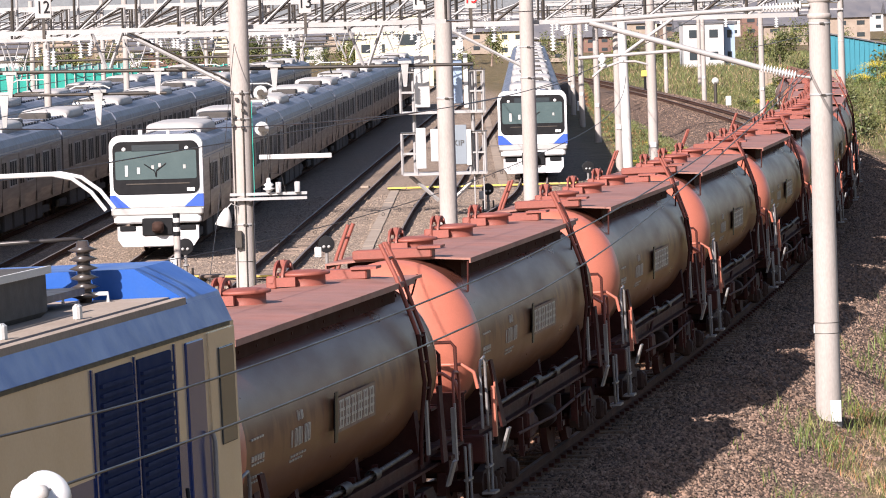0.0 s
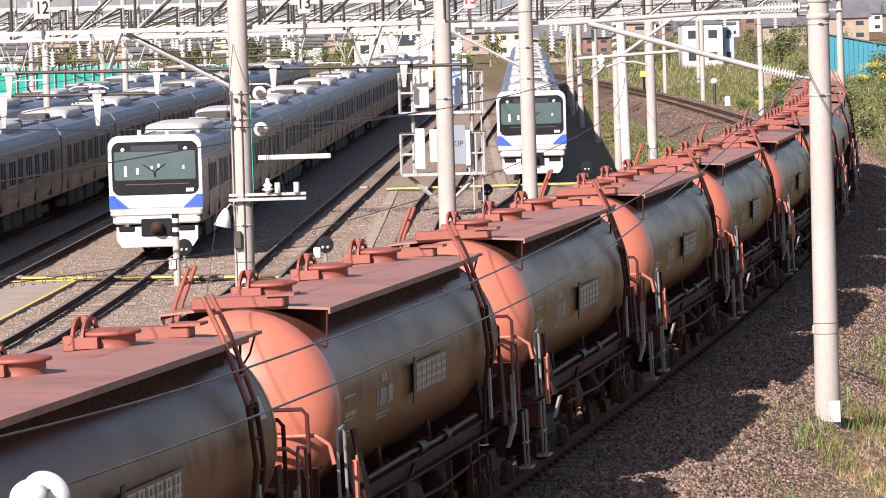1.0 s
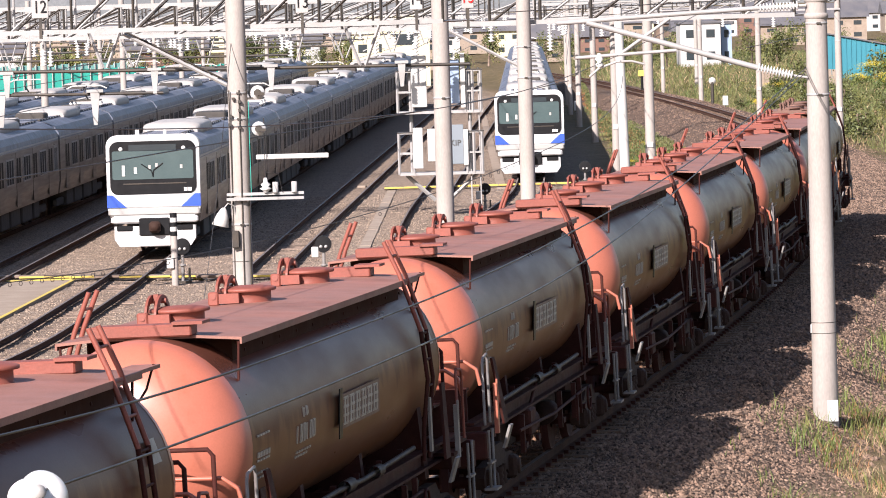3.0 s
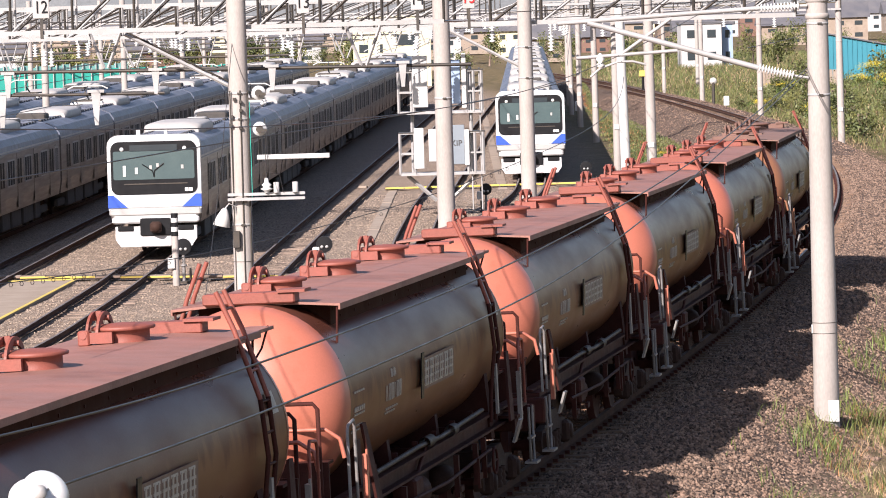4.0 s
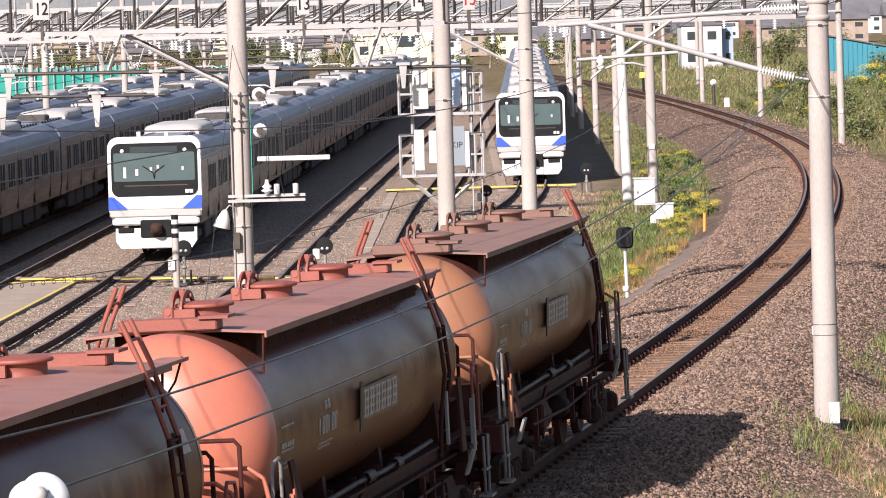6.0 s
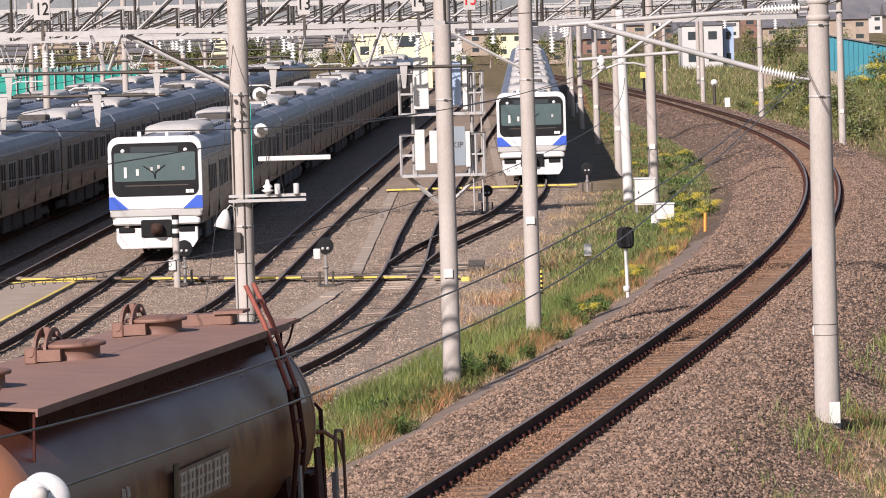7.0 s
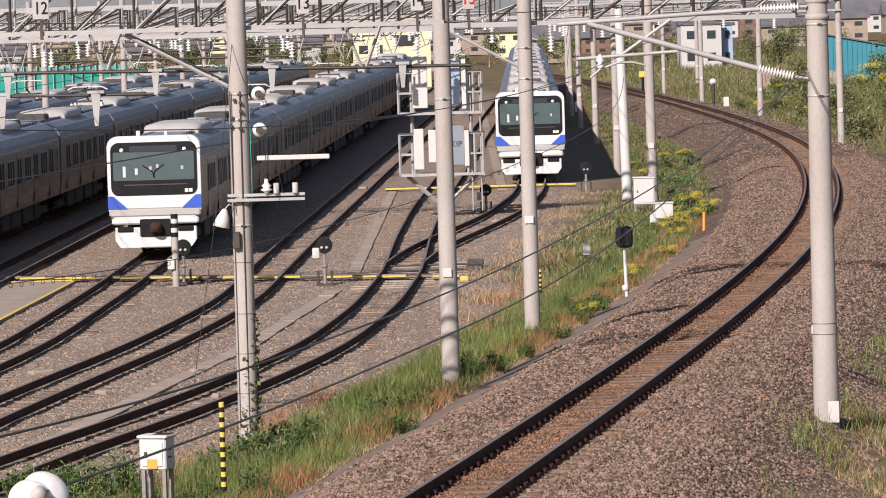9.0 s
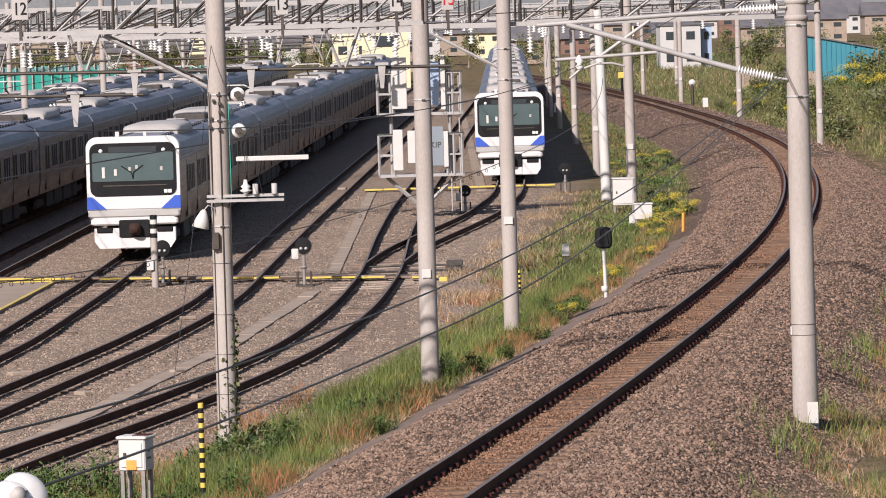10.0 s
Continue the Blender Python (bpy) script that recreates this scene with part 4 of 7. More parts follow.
for z in (6.72, 7.0):
    part("collar", Build().lathe([(0.178, z), (0.205, z + 0.02), (0.205, z + 0.08), (0.178, z + 0.1)], "Z", 20), "concrete", P4)

# ---- stabled electric trains ----
def rounded(x0, x1, z0, z1, r, n=5):
    out = []
    for cx, cz, a in ((x1 - r, z1 - r, 0), (x0 + r, z1 - r, 90), (x0 + r, z0 + r, 180), (x1 - r, z0 + r, 270)):
        out += arc(cx, cz, r, a, a + 90, n)
    return out[::-1]


SECT = [(-1.40, 0.95), (1.40, 0.95), (1.475, 1.45), (1.475, 2.95), (1.44, 3.2), (1.30, 3.42), (0.95, 3.58), (0.4, 3.66), (-0.4, 3.66), (-0.95, 3.58), (-1.30, 3.42), (-1.44, 3.2), (-1.475, 2.95), (-1.475, 1.45)]


def emu_car(panto=False, cab=False, label="stabled commuter train car with brushed steel sides"):
    w = thing("train_car", label, "train car", group="stabled commuter trains")
    y0 = 0.45 if cab else 0.0
    part("body", Build().prism(SECT[:4] + SECT[12:], y0, 19.5), "stainless", w)
    part("roof", Build().prism([(-1.475, 2.95), (1.475, 2.95)] + SECT[4:12], y0, 19.5), "roofgrey", w, "pale grey sooty roof")
    ac = [(-1.0, 3.55)] + [(0.98 * math.copysign(abs(math.cos(u)) ** 0.45, math.cos(u)), 3.70 + 0.24 * math.sin(u) ** 0.6) for u in np.linspace(math.pi, 0.0001, 13)] + [(1.0, 3.55)]
    ac = ac[::-1]
    b = Build()
    vs, fs, n = [], [], len(ac)
    ring = [(7.0, 0.88), (7.15, 0.97), (7.5, 1.0), (11.6, 1.0), (12.1, 0.97), (12.3, 0.88)]
    for y, k in ring:
        vs += [(x * k, y, 3.5 + (z - 3.5) * (1 - (1 - k) * 2.2)) for x, z in ac]
    for i in range(len(ring) - 1):
        fs += [(i * n + k, i * n + (k + 1) % n, (i + 1) * n + (k + 1) % n, (i + 1) * n + k) for k in range(n)]
    b.add(vs, fs, True)
    b.add(vs[:n], [tuple(range(n - 1, -1, -1))]).add(vs[-n:], [tuple(range(n))])
    part("cooler", b, "acunit", w, "cream roof-mounted air cooler")
    for sg in (-1, 1):
        part("cant_rail", Build().box((sg * 1.46, 9.75, 3.02), (0.05, 19.3, 0.05)), "acunit", w)
        for y in (2.35, 7.15, 11.95, 16.75) if not cab else (3.3, 7.6, 12.2, 16.75):
            d = part("door", Build().box((sg * 1.477, y, 1.98), (0.02, 1.3, 1.86), bevel=0.008), "stainless", w)
            for e in (-0.33, 0.33):
                part("pane", Build().box((sg * 1.488, y + e, 2.28), (0.012, 0.42, 0.85)), "sidewindow", d)
        for y in (4.75, 9.55, 14.35, 18.4):
            part("window", Build().box((sg * 1.478, y, 2.28), (0.018, 1.9 if y < 18 else 0.9, 0.82), bevel=0.008), "sidewindow", w)
        trim = Build()
        for y, half in ((4.75, 0.98), (9.55, 0.98), (14.35, 0.98), (18.4, 0.48)):
            for e in (-half, -half / 3, half / 3, half):
                trim.box((sg * 1.484, y + e, 2.28), (0.03, 0.06, 0.9))
            trim.box((sg * 1.484, y, 2.71), (0.03, 2 * half, 0.05)).box((sg * 1.484, y, 1.85), (0.03, 2 * half, 0.05))
        part("window_trim", trim, "acunit", w, "pale window frames")["kind"] = "stuff"
    for y, ln in ((4.9, 2.2), (7.8, 2.6), (11.2, 2.9), (14.0, 1.6)):
        part("underfloor_box", Build().box((0, y, 0.62), (2.5, ln, 0.6), bevel=0.04), "underfloor", w)
    for y in (2.9, 16.6):
        bg = new("bogie")
        bg.parent = w
        for sg in (-1, 1):
            part("bogie_frame", Build().box((sg * 1.05, y, 0.52), (0.14, 2.9, 0.28), bevel=0.04), "underfloor", bg)
        for a in (-1.05, 1.05):
            part("wheelset", Build().lathe([(0.08, -0.62), (0.40, -0.6), (0.43, -0.6), (0.43, -0.5), (0.08, -0.5), (0.08, 0.5), (0.43, 0.5), (0.43, 0.6), (0.40, 0.6), (0.08, 0.62)], "X", 20), "grime", bg, "", pose(0, y + a, 0.43))
    for y, ln, wd, mt in ((3.4, 1.3, 1.1, "underfloor"), (14.2, 1.6, 1.2, "acunit"), (16.6, 0.9, 0.7, "underfloor")) if not (cab or panto) else ((14.4, 1.5, 1.1, "underfloor"), (16.4, 0.8, 0.7, "acunit")):
        part("roof_case", Build().box((0.05, y, 3.74), (wd, ln, 0.26), bevel=0.05), mt, w, "low equipment case on the roof")
    ribs = Build()
    for y in np.arange(1.0, 19.3, 0.9):
        if not 6.9 < y < 12.4:
            ribs.box((0, y, 3.655), (1.5, 0.07, 0.05))
    part("roof_rib", ribs, "roofgrey", w)["kind"] = "stuff"
    part("roof_conduit", Build().box((-0.62, 9.75, 3.655), (0.10, 18.6, 0.05)).box((0.66, 9.75, 3.655), (0.10, 18.6, 0.05)), "underfloor", w)
    part("gangway", Build().box((0, 19.72, 2.1), (1.1, 0.45, 2.1)), "underfloor", w)
    if panto:
        p = new("pantograph")
        p.parent = w
        part("base_frame", Build().box((-0.55, 3.3, 3.9), (0.06, 1.8, 0.06)).box((0.55, 3.3, 3.9), (0.06, 1.8, 0.06)).box((0, 2.5, 3.9), (1.1, 0.06, 0.06)).box((0, 4.1, 3.9), (1.1, 0.06, 0.06)), "steeldark", p)
        part("lower_arm", Build().tube([(0, 4.0, 3.95), (0, 2.6, 4.25)], 0.04, 6), "steeldark", p)
        part("upper_arm", Build().tube([(0, 2.6, 4.25), (0, 3.7, 4.5)], 0.03, 6), "steeldark", p)
        part("collector", Build().tube([(-0.85, 3.7, 4.38), (-0.6, 3.7, 4.5), (0.6, 3.7, 4.5), (0.85, 3.7, 4.38)], 0.035, 6), "whitepaint", p)
        for e in (-0.55, 0.55):
            for y in (2.6, 4.0):
                part("insulator", Build().lathe([(0.05, 3.66), (0.1, 3.7), (0.05, 3.74), (0.1, 3.78), (0.05, 3.84)], "Z", 10, Matrix.Translation((e, y, 0))), "porcelain", p)
    if cab:
        F = 0.0
        face = rounded(-1.47, 1.47, 1.15, 3.74, 0.34, 6)
        part("cab_front", Build().prism(face, F + 0.1, F + 0.47), "trainwhite", w, "white cab front")
        part("cab_rim", Build().prism(face, F + 0.06, F + 0.12), "trainwhite", w)
        glass = rounded(-1.36, 1.36, 1.86, 3.54, 0.26, 5)
        part("windscreen", Build().prism(glass, F + 0.03, F + 0.09), "black", w, "wide black windscreen surround")
        part("pane", Build().prism(rounded(-1.28, 1.28, 2.34, 3.24, 0.06, 3), F + 0.015, F + 0.05), "cabin", w, "windscreen with the cab dimly seen behind")
        part("destination_screen", Build().box((0.0, F + 0.03, 3.33), (1.5, 0.03, 0.2)), "screen", w)
        for x in (-0.93, -0.55):
            part("cab_fitting", Build().box((x, F + 0.008, 2.62), (0.09, 0.014, 0.34 if x < -0.8 else 0.2)), "whitepaint", w)
        for x, z in ((-0.1, 2.72), (0.12, 2.78), (0.9, 2.72)):
            part("cab_fitting", Build().box((x, F + 0.008, z), (0.08, 0.014, 0.12)), "cabgrey", w)
        part("wiper", Build().tube([(0.0, F, 2.42), (0.02, F, 2.62), (0.32, F, 2.84)], 0.018, 5), "black", w)
        part("wiper", Build().tube([(0.0, F, 2.42), (-0.04, F, 2.60), (-0.36, F, 2.82)], 0.018, 5), "black", w)
        part("wiper_rail", Build().box((0.05, F + 0.015, 2.2), (2.0, 0.012, 0.035)), "steeldark", w)
        for x in (-1.0, 0.98):
            part("headlight", Build().lathe([(0.001, 0), (0.06, 0.005), (0.065, 0.03)], "Y", 16, Matrix.Translation((x, F + 0.0, 3.30))), "porcelain", w, "round white headlight")
        part("white_band", Build().box((0, F + 0.09, 1.66), (2.94, 0.12, 0.44), bevel=0.03), "trainwhite", w)
        for sg in (-1, 1):
            tri = [(sg * 1.475, 1.86), (sg * 1.30, 1.86), (sg * 0.86, 1.46), (sg * 1.475, 1.46)]
            part("blue_corner", Build().prism(tri[::sg], F + 0.015, F + 0.45), "trainblue", w, "blue corner panel")
            part("skirt_cheek", Build().prism([(sg * 0.45, 0.22), (sg * 1.12, 0.22), (sg * 1.28, 0.45), (sg * 1.28, 0.86), (sg * 0.45, 0.86)][::sg], F + 0.1, F + 0.5), "trainwhite", w, "white snow skirt")
            part("lamp_recess", Build().box((sg * 0.95, F + 0.09, 0.80), (0.5, 0.05, 0.16), bevel=0.02), "black", w)
        part("valance", Build().box((0, F + 0.12, 1.32), (2.9, 0.2, 0.26), bevel=0.05), "cabgrey", w, "silver-grey valance")
        part("lower_valance", Build().box((0, F + 0.14, 1.06), (2.75, 0.2, 0.22), bevel=0.05), "trainwhite", w)
        part("skirt_middle", Build().box((0, F + 0.22, 0.42), (1.0, 0.3, 0.42), bevel=0.03), "trainwhite", w)
        part("coupler_pocket", Build().box((0, F + 0.07, 0.84), (0.98, 0.12, 0.56), bevel=0.03), "black", w)
        part("coupler", Build().box((0.02, F - 0.08, 0.83), (0.36, 0.4, 0.36), bevel=0.07).lathe([(0.001, -0.32), (0.13, -0.31), (0.15, -0.25)], "Y", 14, Matrix.Translation((0.02, 0, 0.84))), "grime", w, "rusty tight-lock coupler")
        part("mark", Build().box((1.02, F + 0.012, 2.0), (0.11, 0.01, 0.11)).box((1.15, F + 0.012, 2.0), (0.11, 0.01, 0.11)), "porcelain", w, "plain white operator mark")
        part("roof_aerial", Build().box((-0.55, 1.0, 3.78), (0.12, 0.12, 0.2)).box((0.3, 1.3, 3.78), (0.1, 0.1, 0.18)), "whitepaint", w)
    return w


def train_pose(x, y, along, turn=0.0305):
    return Matrix.Translation((x + along * math.sin(turn), y + along * math.cos(turn), 0)) @ Matrix.Rotation(-turn, 4, "Z")


cab_car = emu_car(cab=True, label="stabled commuter train cab car, white and blue front, steel sides")
mid_car = emu_car()
mid_panto = emu_car(panto=True, label="stabled commuter train car with roof pantograph")
cab_car.matrix_basis = train_pose(-9.0, 143.9, 0)
mid_car.matrix_basis = train_pose(-9.0, 143.9, 20)
mid_panto.matrix_basis = train_pose(-9.0, 143.9, 40)
for k in range(3, 10):
    copy_thing(mid_panto if k in (5, 8) else mid_car, train_pose(-9.0, 143.9, 20.0 * k))
copy_thing(cab_car, train_pose(3.92, 194.9, 0, TURN_D))
for k in range(1, 10):
    copy_thing(mid_panto if k in (2, 5, 8) else mid_car, train_pose(3.92, 194.9, 20.0 * k, TURN_D))
for k in range(11):
    copy_thing(mid_panto if k in (2, 4, 7) else mid_car, train_pose(-17.35, 110.0, 20.0 * k))
for k in range(7):
    copy_thing(mid_panto if k in (0, 2, 5) else mid_car, train_pose(-20.6, 172.0, 20.0 * k))

# ---- overhead line: gantries, brackets, wires ----
def strut(b, a, c, w=0.06, m=None):
    """A square steel bar from a to c."""
    return b.tube([a, c], w * 0.6, 4, m)


def gantry(y, x0, x1, z0, z1, step, depth, label, bar=0.09, thin=0.045, masts=(), hang=(), vees=()):
    g = thing("gantry", label, "catenary gantry", group="steel gantries over the yard")
    for yy in (-depth / 2, depth / 2):
        for z in (z0, z1):
            part("chord", Build().box(((x0 + x1) / 2, y + yy, z), (x1 - x0, bar * 0.8, bar)), "steelwhite", g)
    n = max(2, int(round((x1 - x0) / step)))
    for i in range(n + 1):
        x = x0 + (x1 - x0) * i / n
        for yy in (-depth / 2, depth / 2):
            # near posts take the dark colour as painted shade, far ones stay white
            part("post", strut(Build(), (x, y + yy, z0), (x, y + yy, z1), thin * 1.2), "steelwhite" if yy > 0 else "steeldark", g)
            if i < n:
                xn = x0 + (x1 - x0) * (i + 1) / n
                # every other diagonal is coloured dark to paint it as shaded
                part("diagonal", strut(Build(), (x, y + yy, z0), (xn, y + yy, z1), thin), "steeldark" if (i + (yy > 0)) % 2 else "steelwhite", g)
        if y < 150:
            part("cross_tie", strut(Build(), (x, y - depth / 2, z0), (x + (x1 - x0) / n * 0.5, y + depth / 2, z0), thin), "steelwhite", g)
    for x, r, zb in masts:
        part("mast", Build().tube([(x, y, zb), (x, y, z1 + 0.5)], r, 14, taper=r * 0.85), "concrete", g, "grey concrete mast")
    for x, drop in hang:
        part("dropper", Build().tube([(x, y, z0), (x, y, z0 - drop)], 0.035, 6), "steelwhite", g)
        prof = []
        for k in range(5):
            prof += [(0.04, -0.12 * k), (0.13, -0.12 * k - 0.03), (0.05, -0.12 * k - 0.08)]
        part("insulator", Build().lathe(prof, "Z", 12, Matrix.Translation((x, y, z0 - drop))), "porcelain", g, "stacked white insulator")
    for x, drop, half in vees:
        for e in (-1, 1):
            part("vee_strut", strut(Build(), (x + e * half, y, z0), (x + e * half * 0.12, y, z0 - drop), 0.05), "steelwhite", g)
    return g


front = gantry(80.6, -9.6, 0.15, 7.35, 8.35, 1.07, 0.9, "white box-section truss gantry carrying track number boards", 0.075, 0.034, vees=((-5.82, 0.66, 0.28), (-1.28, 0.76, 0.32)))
part("lower_pipe", Build().tube([(-8.5, 80.6, 6.68), (-4.2, 80.6, 6.62), (0.6, 80.6, 6.58)], 0.030, 8), "steeldark", front, "thin dark pipe slung under the truss")
for x in (-7.55, -4.95, -2.9, -0.6):
    part("pipe_hanger", Build().prism([(x - 0.07, 0), (x + 0.07, 0), (x + 0.03, -0.42), (x - 0.03, -0.42)], 0, 0.06, Matrix.Translation((0, 80.5, 6.64))).box((x, 80.53, 6.65), (0.24, 0.10, 0.05)), "steelwhite", front, "tapered white steel hanger")
part("brace", strut(Build(), (-5.45, 80.3, 7.28), (-3.5, 80.1, 6.25), 0.055), "steelwhite", front, "raking brace to the mast")
# dark bar added next to the white brace, standing for its shaded side
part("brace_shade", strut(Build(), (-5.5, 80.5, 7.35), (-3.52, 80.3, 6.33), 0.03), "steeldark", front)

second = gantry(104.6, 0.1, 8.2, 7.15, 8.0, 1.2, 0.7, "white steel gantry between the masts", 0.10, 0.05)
part("brace", strut(Build(), (0.15, 104.3, 7.1), (2.0, 104.1, 6.1), 0.06), "steelwhite", second, "raking brace to the mast")

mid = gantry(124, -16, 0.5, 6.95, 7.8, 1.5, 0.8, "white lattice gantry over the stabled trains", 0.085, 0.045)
part("lower_pipe", Build().tube([(-15, 124, 5.52), (-10.5, 124, 5.45), (-7.4, 124, 5.42)], 0.04, 8), "steeldark", mid, "dark pipe slung over the tracks")
for x in (-9.25, -11.8):
    part("pipe_hanger", Build().prism([(x - 0.13, 0), (x + 0.13, 0), (x + 0.05, -0.9), (x - 0.05, -0.9)], 0, 0.10, Matrix.Translation((0, 123.9, 5.5))).box((x, 123.95, 5.52), (0.45, 0.14, 0.08)), "steelwhite", mid, "tapered white steel hanger")

rnd = random.Random(5)
for k, y in enumerate((165, 200, 235, 270, 305, 345, 385)):
    sh = (y - 145) * SLOPE
    masts = [(-23.6 + sh, 0.15, -0.3), (-18.8 + sh, 0.17, -0.3)]
    hangs = [(-22 + sh + rnd.uniform(0, 26), rnd.uniform(0.0, 0.5)) for _ in range(18)]
    vees = [(-20 + sh + j * 4.1 + rnd.uniform(-0.4, 0.4), rnd.uniform(1.0, 1.5), 0.5) for j in range(5)]
    g = gantry(y, -46, 3.2 + sh * 0.7, 6.75 - 0.1 * (k % 2), 7.75, 2.9, 0.9, "distant white lattice gantry over the storage tracks", 0.09, 0.055, masts, hangs, vees)
    part("lower_pipe", Build().tube([(-40, y, 5.6), (-8 + sh, y, 5.5)], 0.06, 6), "steeldark", g)

# track number boards
def board(x, z, text, w=0.32, colour="black"):
    t = thing("number_board", "white square board with black track number " + text, "sign", group="track number boards")
    part("clip", Build().box((x, 80.13, z - 0.1), (0.05, 0.1, 0.9)), "steeldark", t)
    part("panel", Build().box((x, 80.08, z), (w, 0.03, 0.38), bevel=0.008), "acunit", t)
    cu = bpy.data.curves.new("numeral", "FONT")
    cu.body, cu.size, cu.align_x, cu.align_y, cu.extrude = text, 0.31, "CENTER", "CENTER", 0.004
    tmp = bpy.data.objects.new("numeral", cu)
    me = bpy.data.meshes.new_from_object(tmp)
    me.materials.clear()
    me.materials.append(M[colour])
    bpy.data.objects.remove(tmp)
    ob = new("numeral", me)
    ob.parent = t
    ob.matrix_basis = Matrix.Translation((x, 80.055, z)) @ pose(0, 0, 0, 90, 0, 0) @ Matrix.Diagonal((0.8, 1, 1, 1))


for x, z, text, w, colour in ((-6.89, 7.79, "12", 0.29, "black"), (-2.31, 7.75, "13", 0.22, "black"), (-0.31, 7.75, "14", 0.22, "black"), (0.59, 7.75, "15", 0.21, "redlamp")):
    board(x, z, text, w, colour)

# fittings on the mast beside the yard
part("cross_arm", Build().box((0.93, -0.1, 5.02), (1.27, 0.08, 0.085), bevel=0.01), "whitepaint", P1, "white cross arm")
part("lower_arm", Build().box((0.44, -0.15, 4.38), (1.35, 0.05, 0.05)).box((0.44, -0.25, 4.30), (1.35, 0.05, 0.05)), "steelwhite", P1, "double steel arm with insulators")
for x in (0.62, 0.95):
    part("arm_insulator", Build().lathe([(0.05, 4.40), (0.05, 4.58), (0.001, 4.585)], "Z", 12, Matrix.Translation((x, -0.2, 0))), "acunit", P1, "pale yellow insulator")
part("pin_insulator", Build().lathe([(0.03, 4.40), (0.06, 4.44), (0.11, 4.47), (0.05, 4.50), (0.09, 4.54), (0.04, 4.58), (0.03, 4.66)], "Z", 12, Matrix.Translation((0.45, -0.2, 0))), "porcelain", P1)
part("drop_wire", Build().tube([(0.45, -0.2, 4.6), (0.45, -0.2, 5.7)], 0.008, 5).tube([(0.45, -0.2, 4.75), (0.68, -0.2, 4.72), (0.74, -0.2, 4.4)], 0.006, 5), "wire", P1)
for z in (6.15, 5.52):
    part("speaker_disc", Build().lathe([(0.001, -0.30), (0.05, -0.29), (0.06, -0.2), (0.062, -0.17), (0.122, -0.16), (0.125, -0.14), (0.06, -0.12), (0.05, 0.0)], "Y", 20, Matrix.Translation((0.36, -0.05, z))), "porcelain", P1, "round white disc insulator")
    part("disc_pin", Build().tube([(0.36, -0.36, z), (0.36, -0.2, z)], 0.064, 10).box((0.43, -0.36, z - 0.02), (0.12, 0.04, 0.05)), "steeldark", P1)
lamp = part("yard_lamp", Build().lathe([(0.03, 0.18), (0.06, 0.14), (0.11, 0.02), (0.15, -0.14), (0.145, -0.145), (0.1, 0.0), (0.03, 0.1)], "Z", 18), "whitepaint", P1, "bell-shaped white yard lamp", pose(-0.33, -0.2, 3.98, 0, 14, 0))
part("lamp_arm", Build().tube([(0, 0, 0.17), (0.05, 0, 0.27), (0.16, 0.02, 0.25), (0.22, 0.06, 0.1)], 0.014, 6), "steelwhite", lamp)
for dx in (-0.13, 0.03, 0.15):
    part("conduit", Build().tube([(dx, -0.17 if abs(dx) < 0.1 else -0.12, 0.3), (dx, -0.185 if abs(dx) < 0.1 else -0.12, 4.1), (dx * 1.1, -0.18, 6.2)], 0.013, 5), "steeldark", P1)
part("green_cable", Build().tube([(0.19, -0.02, 4.3), (0.185, -0.02, 6.0)], 0.007, 5), "fencegreen", P1)
part("junction_box", Build().box((-0.1, -0.22, 3.6), (0.12, 0.1, 0.3), bevel=0.01), "steeldark", P1)
for z in (6.0, 5.85, 5.75, 5.6, 5.55, 6.05):
    part("wire_clip", Build().box((-0.06 + 0.1 * math.sin(z * 40), -0.2, z), (0.05, 0.06, 0.05)), "steeldark", P1)
for z in (0.9, 1.6, 2.3, 3.2):
    part("tie_wire", Build().lathe([(0.182, z), (0.184, z + 0.005), (0.182, z + 0.01)], "Z", 20), "steeldark", P1)

# hinged bracket on the mast beside the main line
def insulator_string(name, a, c, n, r, parent):
    a, c = Vector(a), Vector(c)
    q = (c - a).to_track_quat("Z", "Y").to_matrix().to_4x4()
    L = (c - a).length
    prof = []
    for k in range(n):
        h = L * (k + 0.2) / n
        prof += [(r * 0.4, h), (r, h + L / n * 0.25), (r, h + L / n * 0.38), (r * 0.4, h + L / n * 0.62)]
    return part(name, Build().lathe(prof, "Z", 14, Matrix.Translation(a) @ q), "porcelain", parent, "ribbed white insulator")


br = thing("cantilever_bracket", "white tubular cantilever bracket with ribbed insulators over the main line", "catenary bracket")
part("top_tube", Build().tube([(2.05, 76.9, 7.27), (3.9, 76.9, 7.36), (5.45, 76.9, 7.43)], 0.04, 8), "steelwhite", br)
insulator_string("insulator", (5.45, 76.9, 7.43), (6.12, 76.9, 7.45), 12, 0.075, br)
part("stay_tube", Build().tube([(2.55, 76.9, 7.27), (5.4, 76.9, 6.43)], 0.048, 8), "steelwhite", br)
insulator_string("insulator", (5.4, 76.9, 6.43), (6.0, 76.9, 6.28), 12, 0.08, br)
part("clamp_end", Build().tube([(6.0, 76.9, 6.28), (6.25, 76.9, 6.24)], 0.025, 6).tube([(6.12, 76.9, 7.45), (6.25, 76.9, 7.45)], 0.03, 6), "steelwhite", br)
part("steady_tube", Build().tube([(2.35, 76.9, 6.68), (4.05, 76.9, 6.76)], 0.03, 8), "steelwhite", br)
part("strut_tube", Build().tube([(3.1, 76.9, 6.72), (3.95, 76.9, 7.3)], 0.03, 8), "steelwhite", br)
